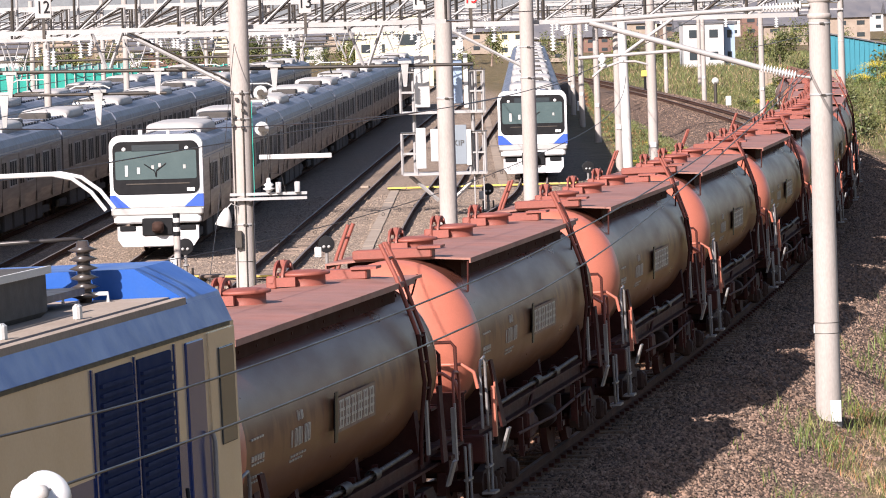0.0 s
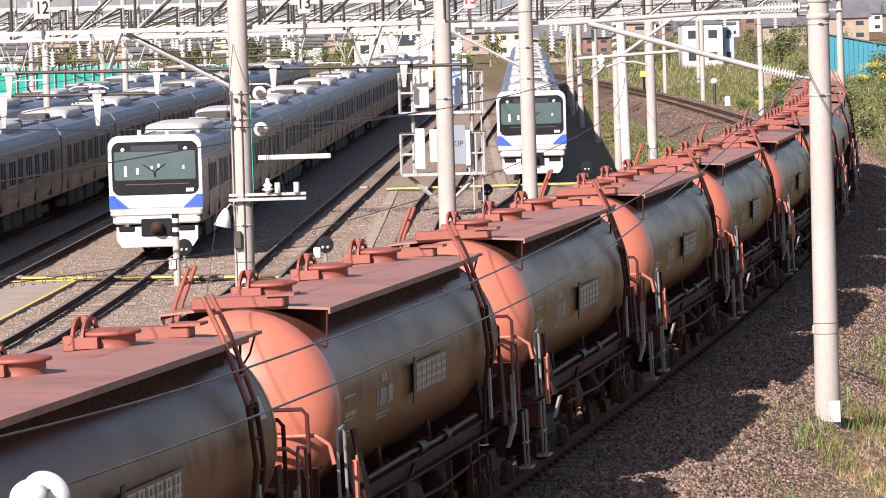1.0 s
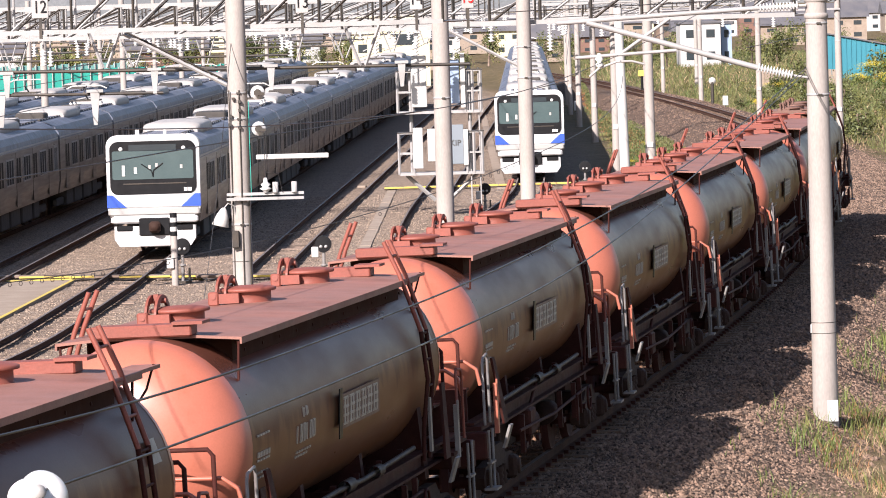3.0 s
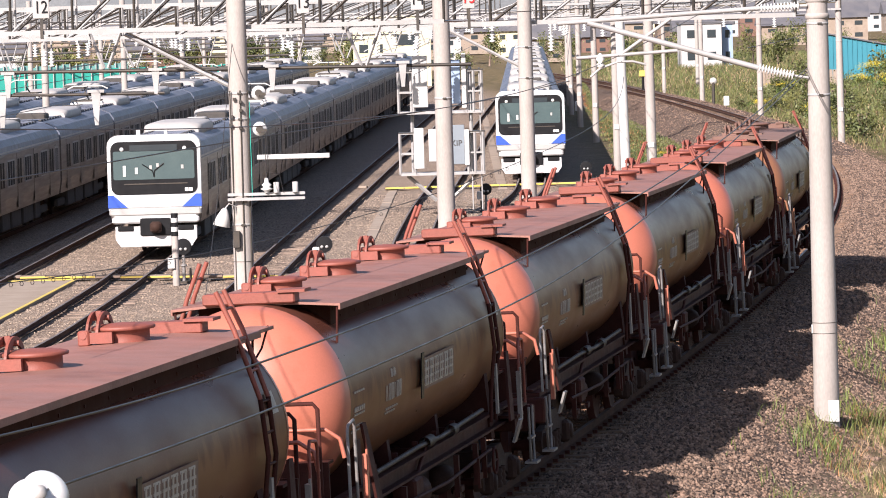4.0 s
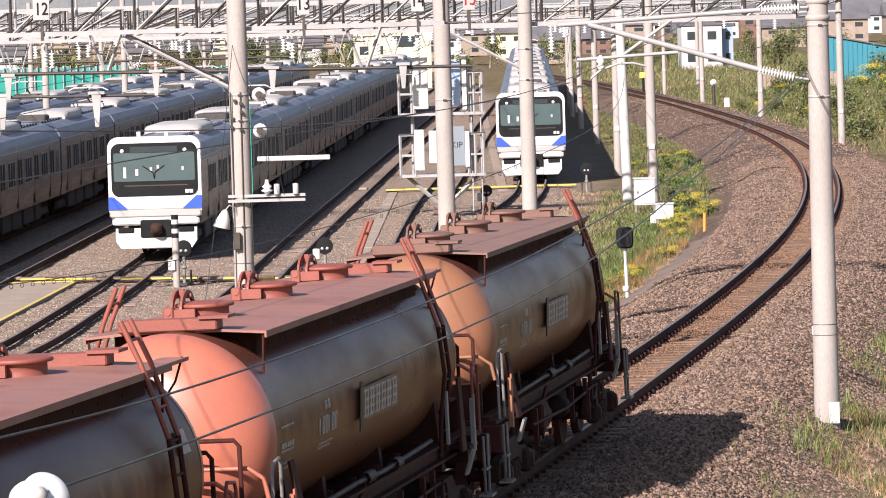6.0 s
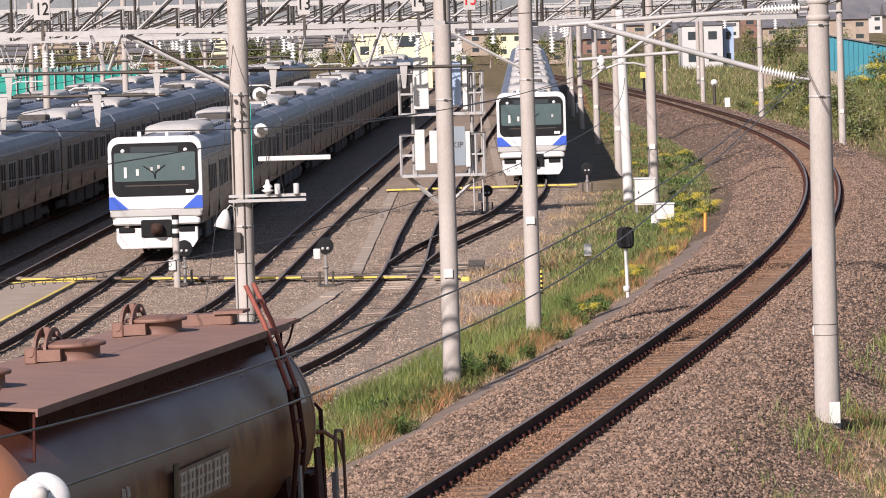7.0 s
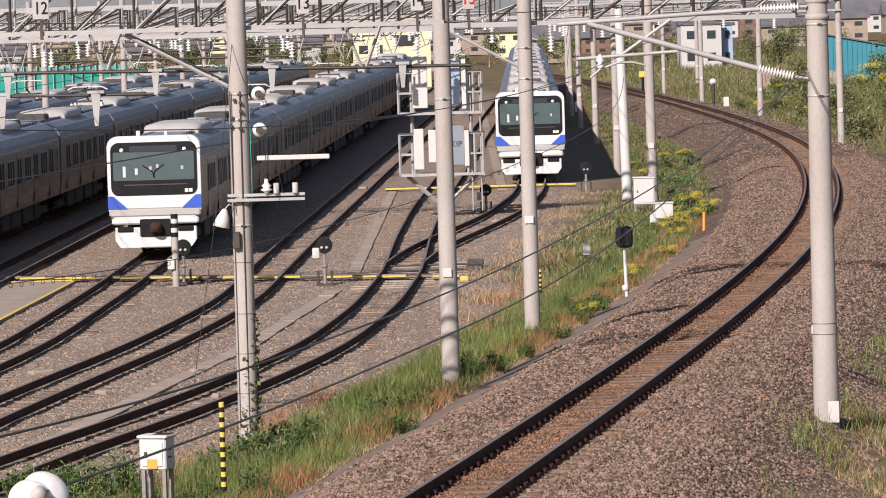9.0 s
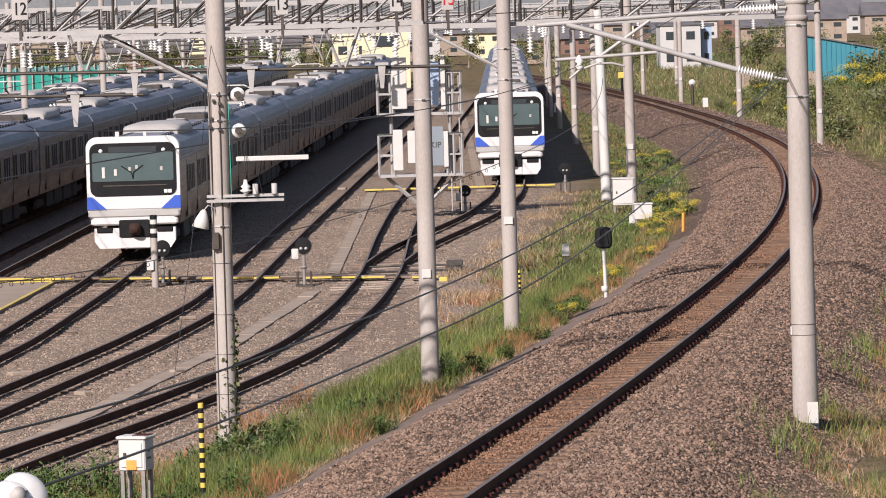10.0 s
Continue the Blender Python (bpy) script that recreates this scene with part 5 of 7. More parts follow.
part("steady_arm", Build().tube([(2.58, 76.9, 6.36), (2.75, 76.9, 6.50), (3.05, 76.9, 6.60), (3.3, 76.9, 6.60), (3.52, 76.9, 6.54)], 0.02, 8), "steelwhite", br, "curved steady arm")
part("clevis", Build().lathe([(0.02, 6.5), (0.08, 6.55), (0.03, 6.6), (0.08, 6.65), (0.02, 6.75)], "Z", 10, Matrix.Translation((2.75, 76.9, 0))), "porcelain", br)

P5 = thing("steel_post", "slim white painted steel post behind the bracket", "catenary mast", Matrix.Translation((7.16, 175.0, 0.2)))
part("shaft", Build().tube([(0, 0, -0.3), (-0.15, 0, 7.0)], 0.2, 14, taper=0.17), "whitepaint", P5)

# masts along the bend and beyond
for x, y, z, h, r in ((8.07, 173.5, 0.3, 7.9, 0.20), (7.87, 201.8, 0.2, 7.6, 0.18), (8.5, 246.8, 0.1, 7.6, 0.18), (8.56, 275.6, 0.1, 7.6, 0.18), (9.44, 330, 0, 7.6, 0.18), (8.9, 305, 0, 7.6, 0.17), (10.6, 365, 0, 7.6, 0.18),
                      (17.7, 387, -0.1, 7.6, 0.18), (19.1, 385, -0.3, 7.6, 0.18), (19.96, 345, -0.4, 7.6, 0.19), (21.1, 299, -0.4, 7.6, 0.20), (20.7, 235, -0.2, 7.8, 0.19), (24, 420, -0.3, 7.6, 0.18), (22.5, 395, -0.3, 7.8, 0.18)):
    mast(x, y, z, h, r, r * 0.82, lean=(-0.003, 0), fine=True, label="distant grey concrete mast along the line", bands=(5.2,), tag=(1.7, -0.02, 0.22, 0.2))
for y, x0, x1, z in ((200, 4.8, 9.8, 7.0), (246, 4.0, 12, 6.9), (299, 8, 21.2, 6.8), (345, 8, 20, 6.8), (385, 8, 26, 6.9), (235, 14, 20.8, 6.9)):
    gantry(y, x0, x1, z - 0.25, z + 0.35, 1.8, 0.5, "distant slim steel gantry beyond the bend", 0.09, 0.045, hang=((x0 + 0.8, 0.2), ((x0 + x1) / 2, 0.3)))


# ---- wires ----
def wire(pts, r, label, category="wire"):
    """A wire through a few places, smoothed."""
    p = np.array(pts, float)
    t = np.arange(len(p))
    tt = np.linspace(0, len(p) - 1, 40)
    q = np.stack([np.interp(tt, t, p[:, k]) for k in range(3)], 1)
    for _ in range(25):
        q[1:-1] = (q[:-2] + 2 * q[1:-1] + q[2:]) / 4
    return solid("overhead_wire", Build().tube(q.tolist(), r, 5), "wire", label, category, "overhead wires")


wire([(-4.8, 38, 6.8), (-4.03, 42, 6.67), (-2.83, 47.95, 6.43), (-1.47, 54.65, 6.25), (0.67, 65.17, 6.19), (1.98, 71.6, 6.36), (3.59, 79.44, 6.81), (5.76, 90, 7.58), (8, 102, 8.4)], 0.0065, "dark contact wire slung over the main line")
wire([(-9.9, 99, 4.04), (-7.78, 106.74, 4.15), (-5.15, 116.22, 4.31), (-1.24, 130.3, 4.44), (1.45, 140, 4.6), (4.4, 152, 4.9)], 0.016, "dark feeder wire crossing the yard")
c = [(-9.9, 99.5, 1.80), (-7.81, 106.05, 1.65), (-4.9, 115.22, 1.62), (-0.02, 130.59, 2.1), (2.77, 139.33, 2.85), (6.16, 150, 3.68), (7.1, 174, 4.6)]
wire(c, 0.012, "cable with carrier rings crossing the yard", "cable")
rings = Build()
ca = np.array(c[:5])
for t in np.linspace(0, 4, 46):
    x, y, z = (float(np.interp(t, range(5), ca[:, k])) for k in range(3))
    rings.tube([(x + 0.04 * math.cos(a), y, z - 0.05 + 0.05 * math.sin(a)) for a in np.linspace(0, 2 * math.pi, 7)], 0.008, 4, ends=False)
solid("cable_rings", rings, "wire", "small dark carrier rings on the cable", "cable", kind="stuff")
wire([(-1.99, 22.5, 5.37), (-1.18, 27.85, 5.2), (0.05, 36.07, 5.1), (0.9, 41.7, 5.03), (1.97, 48.85, 5.15), (3.38, 58.15, 5.49), (6.23, 77, 6.33)], 0.008, "thin grey wire from the bridge insulator to the mast")
wire([(-3.4, 20.0, 5.6), (-1.75, 26, 5.45), (-1.29, 28.92, 5.43), (-0.03, 37.01, 5.31), (0.82, 42.44, 5.33), (2.3, 51.95, 5.43), (4.08, 63.32, 5.71), (6.23, 77, 6.4)], 0.008, "thin grey wire from the bridge to the mast")
# wires along the yard and the line
for x, z, y0, y1 in ((-9.0, 5.3, 95, 400), (-9.0, 6.1, 95, 400), (-13.4, 5.3, 95, 400), (-13.4, 6.1, 95, 400), (-17.2, 5.3, 110, 400), (-4.9, 5.3, 110, 400), (-4.9, 6.1, 110, 400), (-0.9, 5.3, 150, 400), (-0.9, 6.1, 150, 400), (4.1, 5.3, 160, 400), (4.1, 6.1, 160, 400)):
    pts = []
    for k in range(9):
        y = y0 + (y1 - y0) * k / 8
        pts.append((x + (y - 145) * SLOPE, y, z + (0.25 if z > 6 and k % 2 else 0)))
    wire(pts, 0.011, "dark contact wire above a storage track")
for d, h in ((0.0, 5.3), (0.0, 6.2), (3.4, 6.6)):
    pts = [(*[float(v) for v in on_line(s, d)[:2]], float(rail_z(s)) + h) for s in range(60, 330, 22)]
    wire(pts, 0.009, "dark wire following the bend of the main line")
for y, z in ((92, 7.6), (118, 7.3), (150, 7.0), (185, 7.4)):
    wire([(-12, y, z), (-2, y + 1, z - 0.25), (9, y + 3, z)], 0.010, "thin cross-span wire over the yard")
wire([(-3.55, 80.0, 7.2), (-3.75, 77.0, 4.5), (-3.85, 69.5, 1.9)], 0.006, "steel guy wire of the mast")
for x, y, z, h, n in ((-3.38, 68.5, 0.45, 1.35, 9), (2.48, 116.5, 0.2, 0.6, 5)):
    t = thing("guy_marker", "yellow and black striped guy wire sleeve", "guy marker", Matrix.Translation((x, y, z)), "striped guy markers")
    for k in range(n * 2):
        part("stripe", Build().lathe([(0.042, h * k / n / 2), (0.042, h * (k + 1) / n / 2)], "Z", 10), "yellow" if k % 2 else "black", t)
# the bridge's own insulator close to the eye
ins = thing("bridge_insulator", "large white disc insulator at the bridge edge", "insulator", Matrix.Translation((-2.05, 22.5, 5.325)))
disc = [(0.001, -0.045), (0.06, -0.04), (0.10, -0.022), (0.122, 0.005), (0.126, 0.03), (0.115, 0.05), (0.05, 0.06), (0.04, 0.09)]
part("shed", Build().lathe(disc, "Y", 32, pose(0, 0, 0, -32, 0, 30)), "porcelain", ins)
part("shed", Build().lathe(disc, "Y", 32, pose(0.055, 0.08, 0.03, -32, 0, 30)), "porcelain", ins)
part("clevis_pin", Build().lathe([(0.001, -0.10), (0.035, -0.095), (0.04, -0.03)], "Y", 14, pose(0, 0, 0, -32, 0, 30)), "acunit", ins)

# ---- lineside things ----
def gz(x, y):
    return float(ground_z(np.array([x]), np.array([y]))[0])


def dwarf_signal(x, y, h=0.95, r=0.235, box=True):
    t = thing("dwarf_signal", "round black shunting signal on a short grey post", "railway signal", Matrix.Translation((x, y, gz(x, y))), "dwarf signals")
    part("post", Build().tube([(0, 0, -0.1), (0, 0, h - 0.2)], 0.05, 10).lathe([(0.05, h * 0.45), (0.09, h * 0.46), (0.09, h * 0.5), (0.05, h * 0.51)], "Z", 12), "greyrail", t)
    part("head", Build().lathe([(0.001, -0.08), (r, -0.07), (r, 0.05), (r * 0.7, 0.16), (0.001, 0.2)], "Y", 24, Matrix.Translation((0, 0, h)), False), "black", t, "round black signal face")
    for dx in (-0.07, 0.07):
        part("lens", Build().lathe([(0.001, -0.11), (0.04, -0.10), (0.05, -0.06)], "Y", 12, Matrix.Translation((dx, 0, h - 0.07))), "cabgrey", t)
    for dx in (-0.19, 0.19):
        part("bracket", Build().box((dx, 0, 0.22), (0.06, 0.25, 0.42), bevel=0.01), "steeldark", t)
    part("base", Build().box((0, 0, 0.02), (0.5, 0.4, 0.08), bevel=0.01), "steeldark", t)
    if box:
        part("number_box", Build().box((-0.24, -0.05, h - 0.22), (0.2, 0.12, 0.3), bevel=0.02).box((-0.24, -0.12, h - 0.22), (0.10, 0.01, 0.16)), "whitepaint", t, "small white number box")


dwarf_signal(-3.32, 129.0, 1.15)
dwarf_signal(-7.45, 131.5, 1.05, box=False)
dwarf_signal(5.95, 186.0, 1.0, 0.24, box=False)
dwarf_signal(-19.5, 150.0, 1.0, box=False)

st = thing("striped_post", "short grey post with black and yellow striped top", "marker post", Matrix.Translation((-7.62, 130.5, gz(-7.62, 130.5))))
part("shaft", Build().tube([(0, 0, -0.1), (0, 0, 1.5)], 0.10, 12), "concrete", st)
for k in range(5):
    part("stripe", Build().lathe([(0.104, 1.42 + 0.13 * k), (0.104, 1.42 + 0.13 * (k + 1))], "Z", 12), "whitepaint" if k % 2 else "black", st)
part("shaft_top", Build().tube([(0, 0, 1.5), (0, 0, 2.06)], 0.098, 12), "concrete", st)
part("box", Build().box((-0.12, -0.12, 0.65), (0.2, 0.1, 0.3), bevel=0.01), "whitepaint", st)

sg = thing("line_signal", "black hooded signal head on a white post seen from behind", "railway signal", Matrix.Translation((4.53, 113.3, gz(4.53, 113.3))))
part("post", Build().tube([(0.03, 0, -0.2), (0, 0, 1.35)], 0.045, 12), "whitepaint", sg)
part("post_collar", Build().lathe([(0.065, 0.18), (0.085, 0.2), (0.085, 0.3), (0.065, 0.32)], "Z", 12), "whitepaint", sg)
part("head", Build().prism(rounded(-0.21, 0.21, 1.25, 1.78, 0.12, 4), -0.06, 0.1), "black", sg)
part("hood", Build().prism(rounded(-0.17, 0.17, 1.3, 1.74, 0.1, 4), -0.2, -0.05).tube([(-0.08, -0.2, 1.72), (-0.12, -0.24, 1.4)], 0.012, 5).tube([(0.06, -0.2, 1.72), (0.10, -0.24, 1.4)], 0.012, 5), "black", sg)


def cabinet(x, y, w, d, h, leg, label, turn=0.0, patch=False, door=True):
    t = thing("relay_cabinet", label, "equipment cabinet", Matrix.Translation((x, y, gz(x, y))) @ Matrix.Rotation(turn, 4, "Z"), "lineside cabinets")
    part("case", Build().box((0, 0, leg + h / 2), (w, d, h), bevel=0.02), "whitepaint", t)
    part("lid", Build().box((0, 0, leg + h + 0.02), (w + 0.06, d + 0.06, 0.05), bevel=0.015), "whitepaint", t)
    if door:
        part("door", Build().box((0, -d / 2 - 0.008, leg + h / 2), (w - 0.1, 0.016, h - 0.12), bevel=0.006), "whitepaint", t)
        part("latch", Build().box((-w / 2 + 0.12, -d / 2 - 0.03, leg + h / 2), (0.04, 0.03, 0.08)), "steeldark", t)
    for e in (-1, 1):
        for g in (-1, 1):
            part("leg", Build().box((e * (w / 2 - 0.05), g * (d / 2 - 0.05), leg / 2 - 0.1), (0.06, 0.06, leg + 0.2)), "greyrail", t)
    if patch:
        part("sticker", Build().box((0.0, -d / 2 - 0.02, leg + 0.1), (0.17, 0.006, 0.15)), "orange", t, "orange warning sticker")
        part("warning_bars", Build().box((w / 2 + 0.003, -0.02, leg + h - 0.18), (0.006, 0.05, 0.05)).box((w / 2 + 0.003, -0.02, leg + h - 0.3), (0.006, 0.14, 0.03)), "steeldark", t)
        part("roof_rust", Build().box((0.1, 0.05, leg + h + 0.05), (w - 0.2, d - 0.1, 0.012)), "frame", t)
    return t


cabinet(-4.53, 71.0, 0.45, 0.36, 0.50, 0.80, "white steel relay box with orange sticker on thin legs", radians(-20), patch=True)
cabinet(7.4, 166.0, 0.75, 0.6, 0.95, 0.3, "tall white equipment cabinet with rusty stand")
cabinet(7.55, 154.5, 0.6, 0.5, 0.5, 0.25, "low white lineside equipment box", door=False)
for x, y, w, h, z in ((4.23, 133.6, 0.22, 0.36, 0.1), (7.05, 152.0, 0.2, 0.34, 0.0), (18.3, 290, 0.35, 0.6, 0.0), (13.0, 330, 0.4, 0.6, 0.0), (8.9, 290, 0.4, 0.6, 0.5)):
    t = thing("marker_board", "small white lineside marker board on a stub", "marker board", Matrix.Translation((x, y, gz(x, y) + z)), "marker boards")
    part("board", Build().box((0, 0, 0.45), (w, 0.05, h), bevel=0.01), "whitepaint", t)
    part("stub", Build().box((0, 0.04, 0.15), (0.06, 0.06, 0.5)), "steeldark", t)
t = thing("orange_stake", "weathered orange survey stake", "stake", Matrix.Translation((8.45, 147.0, gz(8.45, 147.0))))
part("stick", Build().tube([(0, 0, -0.1), (0.02, 0, 0.6)], 0.05, 8), "orange", t)
t = thing("position_light", "yellow position marker on a black post", "railway signal", Matrix.Translation((16.2, 360, gz(16.2, 360))))
part("head", Build().box((0, 0, 1.3), (0.6, 0.2, 0.5), bevel=0.05), "yellow", t)
part("post", Build().tube([(0, 0, -0.1), (0, 0, 1.1)], 0.1, 8), "black", t)
t = thing("round_signal", "small round signal on a post beside the bank", "railway signal", Matrix.Translation((19.9, 330, gz(19.9, 330))))
part("head", Build().lathe([(0.001, -0.1), (0.25, -0.08), (0.25, 0.1), (0.001, 0.2)], "Y", 18, Matrix.Translation((0, 0, 2.0))), "whitepaint", t)
part("post", Build().tube([(0, 0, -0.1), (0, 0, 1.9)], 0.12, 8), "steeldark", t)

# two-storey signal stage seen from behind
sx, sy = 0.12, 168.0
sgz = gz(sx, sy)
ss = thing("signal_stage", "white steel signal stage with two platforms and back boards", "signal structure", Matrix.Translation((sx, sy, 0)))
part("mast", Build().tube([(0, 0, sgz - 0.1), (0, 0, 5.6)], 0.12, 12), "steelwhite", ss)
for z in (1.35, 3.6):
    part("floor", Build().box((0, 0, z), (3.1, 0.9, 0.10)), "steelwhite", ss)
    for e in (-1.55, -1.0, 0.95, 1.2, 1.5):
        part("rail_post", strut(Build(), (e, -0.42, z), (e, -0.42, z + 1.5), 0.09), "steelwhite", ss)
        part("rail_post", strut(Build(), (e, 0.42, z), (e, 0.42, z + 1.5), 0.07), "steelwhite", ss)
    for zz in (0.75, 1.5):
        for yy in (-0.42, 0.42):
            part("rail", Build().box((-1.27, yy, z + zz), (0.62, 0.05, 0.06)), "steelwhite", ss)
            part("rail", Build().box((1.22, yy, z + zz), (0.62, 0.05, 0.06)), "steelwhite", ss)
    part("cage_top", Build().box((-1.27, 0, z + 1.52), (0.66, 0.9, 0.04)), "steeldark", ss)
    part("cage_top", Build().box((1.25, 0, z + 1.52), (0.66, 0.9, 0.04)), "steeldark", ss)
for e in (-1, 1):
    part("leg", strut(Build(), (e * 1.3, 0, 1.3), (e * 0.25, 0, 0.35), 0.12), "steelwhite", ss)
    part("upright", strut(Build(), (e * 1.08, 0, 1.35), (e * 1.08, 0, 5.4), 0.11), "steelwhite", ss)
part("back_board", Build().box((-0.75, -0.5, 4.75), (0.55, 0.1, 1.9), bevel=0.02), "whitepaint", ss, "large white back board")
part("back_board", Build().box((0.35, -0.35, 4.7), (0.75, 0.08, 1.6), bevel=0.02), "bluewall", ss, "pale blue-grey cabinet back")
part("side_board", Build().box((0.85, -0.5, 4.75), (0.16, 0.1, 2.0)), "whitepaint", ss)
part("back_board", Build().box((-0.85, -0.5, 2.3), (0.36, 0.1, 1.5), bevel=0.02), "whitepaint", ss)
part("back_board", Build().box((-0.35, -0.45, 2.4), (0.3, 0.1, 1.2), bevel=0.02), "whitepaint", ss)
panel = part("name_panel", Build().box((0.35, -0.4, 2.4), (0.95, 0.1, 1.45), bevel=0.02), "panelgrey", ss, "grey-blue panel lettered KIP")
cu = bpy.data.curves.new("letters", "FONT")
cu.body, cu.size, cu.align_x, cu.align_y, cu.extrude = "KIP", 0.30, "CENTER", "CENTER", 0.004
tmp = bpy.data.objects.new("letters", cu)
lm = bpy.data.meshes.new_from_object(tmp)
bpy.data.objects.remove(tmp)
lm.materials.clear()
lm.materials.append(M["steeldark"])
part("letters", lm, None, panel, "", Matrix.Translation((0.52, -0.46, 2.45)) @ pose(0, 0, 0, 90, 0, 0))
part("side_board", Build().box((0.9, -0.5, 2.3), (0.16, 0.1, 1.3)), "whitepaint", ss)
part("ladder", Build().tube([(1.08, -0.3, 0), (1.08, -0.3, 5.2)], 0.03, 6).tube([(1.42, -0.3, 0), (1.42, -0.3, 5.2)], 0.03, 6), "steelwhite", ss)
dwarf_signal(1.7, 170.5, 0.85, 0.22)

# cable trough with yellow edges across the yard
tro = thing("cable_trough", "timber cable trough with yellow-painted lids crossing the tracks", "cable trough", kind="structure")
for k in range(18):
    x0, x1 = -13.2 + k * 0.76, -13.2 + (k + 1) * 0.76 - 0.03
    y = 135.0 - 6.0 * (k / 20)
    part("lid", Build().box(((x0 + x1) / 2, y, -0.10), (x1 - x0, 0.55, 0.09)), "timber" if k % 3 else "slab", tro)
    part("yellow_edge", Build().box(((x0 + x1) / 2, y - 0.30, -0.09), (x1 - x0, 0.05, 0.05)), "yellow" if k % 4 else "timber", tro)
tro2 = thing("cable_trough", "pale cable trough with yellow-painted edge before the parked train", "cable trough", kind="structure")
for k in range(10):
    x0 = -2.3 + k * 0.8
    part("lid", Build().box((x0 + 0.39, 191.6, -0.12), (0.77, 0.5, 0.09)), "slab" if k % 3 else "timber", tro2)
    part("yellow_edge", Build().box((x0 + 0.39, 191.32, -0.10), (0.77, 0.06, 0.07)), "yellow", tro2)
for x, y in ((-7.1, 133.0), (0.62, 129.3)):
    solid("yellow_box", Build().box((0, 0, 0.05), (0.26, 0.3, 0.16), bevel=0.04), "yellow", "yellow cable cover standing on the ballast", "cover box", "yellow covers", at=Matrix.Translation((x, y, gz(x, y))))
slabp = thing("concrete_walkway", "pale concrete walkway slab with yellow edge lines", "walkway", kind="structure")
part("slab", Build().add([(-11.42, 116, -0.14), (-10.7, 133.6, -0.14), (-12.9, 133.6, -0.14), (-14.2, 116, -0.14), (-11.42, 116, -0.3), (-10.7, 133.6, -0.3), (-12.9, 133.6, -0.3), (-14.2, 116, -0.3)],
     [(0, 1, 2, 3), (0, 4, 5, 1), (1, 5, 6, 2), (2, 6, 7, 3), (3, 7, 4, 0)]), "slab", slabp)
part("yellow_line", Build().add([(-11.42, 116, -0.13), (-10.7, 133.6, -0.13), (-10.8, 133.6, -0.13), (-11.54, 116, -0.13), (-11.42, 116, -0.15), (-10.7, 133.6, -0.15), (-10.8, 133.6, -0.15), (-11.54, 116, -0.15)], [(0, 1, 2, 3), (0, 4, 5, 1), (1, 5, 6, 2), (2, 6, 7, 3), (3, 7, 4, 0)]), "yellow", slabp)
part("yellow_line", Build().box((-11.8, 133.5, -0.125), (2.0, 0.35, 0.02)), "yellow", slabp)


def path_slabs(x0, y0, x1, y1, w, n, label):
    t = thing("trough_path", label, "cable route", kind="structure")
    for k in range(n):
        a, c = (k + 0.01) / n, (k + 0.99) / n
        xa, ya, xb, yb = x0 + (x1 - x0) * a, y0 + (y1 - y0) * a, x0 + (x1 - x0) * c, y0 + (y1 - y0) * c
        z = max(gz(xa, ya), gz(xb, yb)) + 0.03
        part("slab", Build().add([(xa - w / 2, ya, z), (xa + w / 2, ya, z), (xb + w / 2, yb, z), (xb - w / 2, yb, z), (xa - w / 2, ya, z - .2), (xa + w / 2, ya, z - .2), (xb + w / 2, yb, z - .2), (xb - w / 2, yb, z - .2)],
             [(0, 1, 2, 3), (0, 4, 5, 1), (1, 5, 6, 2), (2, 6, 7, 3), (3, 7, 4, 0)]), "slab", t)


path_slabs(-4.55, 107.0, -3.0, 126.0, 0.42, 18, "worn concrete trough lids beside the storage tracks")
path_slabs(-7.5, 83.0, -4.62, 106.6, 0.42, 20, "worn half-buried trough lids beside the storage tracks")
path_slabs(-2.6, 134.5, -1.95, 195.0, 0.36, 40, "worn concrete trough lids between the storage tracks")
path_slabs(2.6, 190.0, 3.2, 330.0, 0.4, 40, "pale concrete trough lids beside the parked train")
# kerb between turf and ballast
kerb = thing("concrete_kerb", "trodden earth-grey edge strip between turf and ballast", "kerb", kind="structure")
def ragged(s, f):
    return 0.09 * math.sin(s * 1.3 * f) + 0.06 * math.sin(s * 3.1 * f + 1.0)


for k in range(64):
    s0, s1 = 15 + k * 1.25, 15 + (k + 1) * 1.25
    a = [on_line(u, d + ragged(u, f)) for u, d, f in ((s0, -3.9, 1.0), (s0, -3.15, 1.7), (s1, -3.15, 1.7), (s1, -3.9, 1.0))]
    v = [(float(q[0]), float(q[1]), gz(float(q[0]), float(q[1])) + 0.012) for q in a]
    part("kerb_slab", Build().add(v + [(x, y, zz - 0.25) for x, y, zz in v], [(0, 1, 2, 3), (0, 4, 5, 1), (1, 5, 6, 2), (2, 6, 7, 3), (3, 7, 4, 0)]), "dirt", kerb)
for x, y, w, d in ((-8.9, 100.3, 0.5, 0.3), (-6.0, 116.5, 0.4, 0.2), (-4.7, 93.0, 0.3, 0.15), (2.2, 163.0, 0.6, 0.5), (-3.3, 196.0, 0.35, 0.4), (-7.1, 94.5, 0.35, 0.2), (-5.4, 99.5, 0.3, 0.2)):
    solid("concrete_scrap", Build().box((0, 0, 0.04), (w, d, 0.09), bevel=0.015), "slab", "pale broken concrete piece lying in the ballast", "debris", "scraps in the yard", at=Matrix.Translation((x, y, gz(x, y))) @ Matrix.Rotation(x, 4, "Z"))

# ---- plants ----
rng = np.random.default_rng(7)


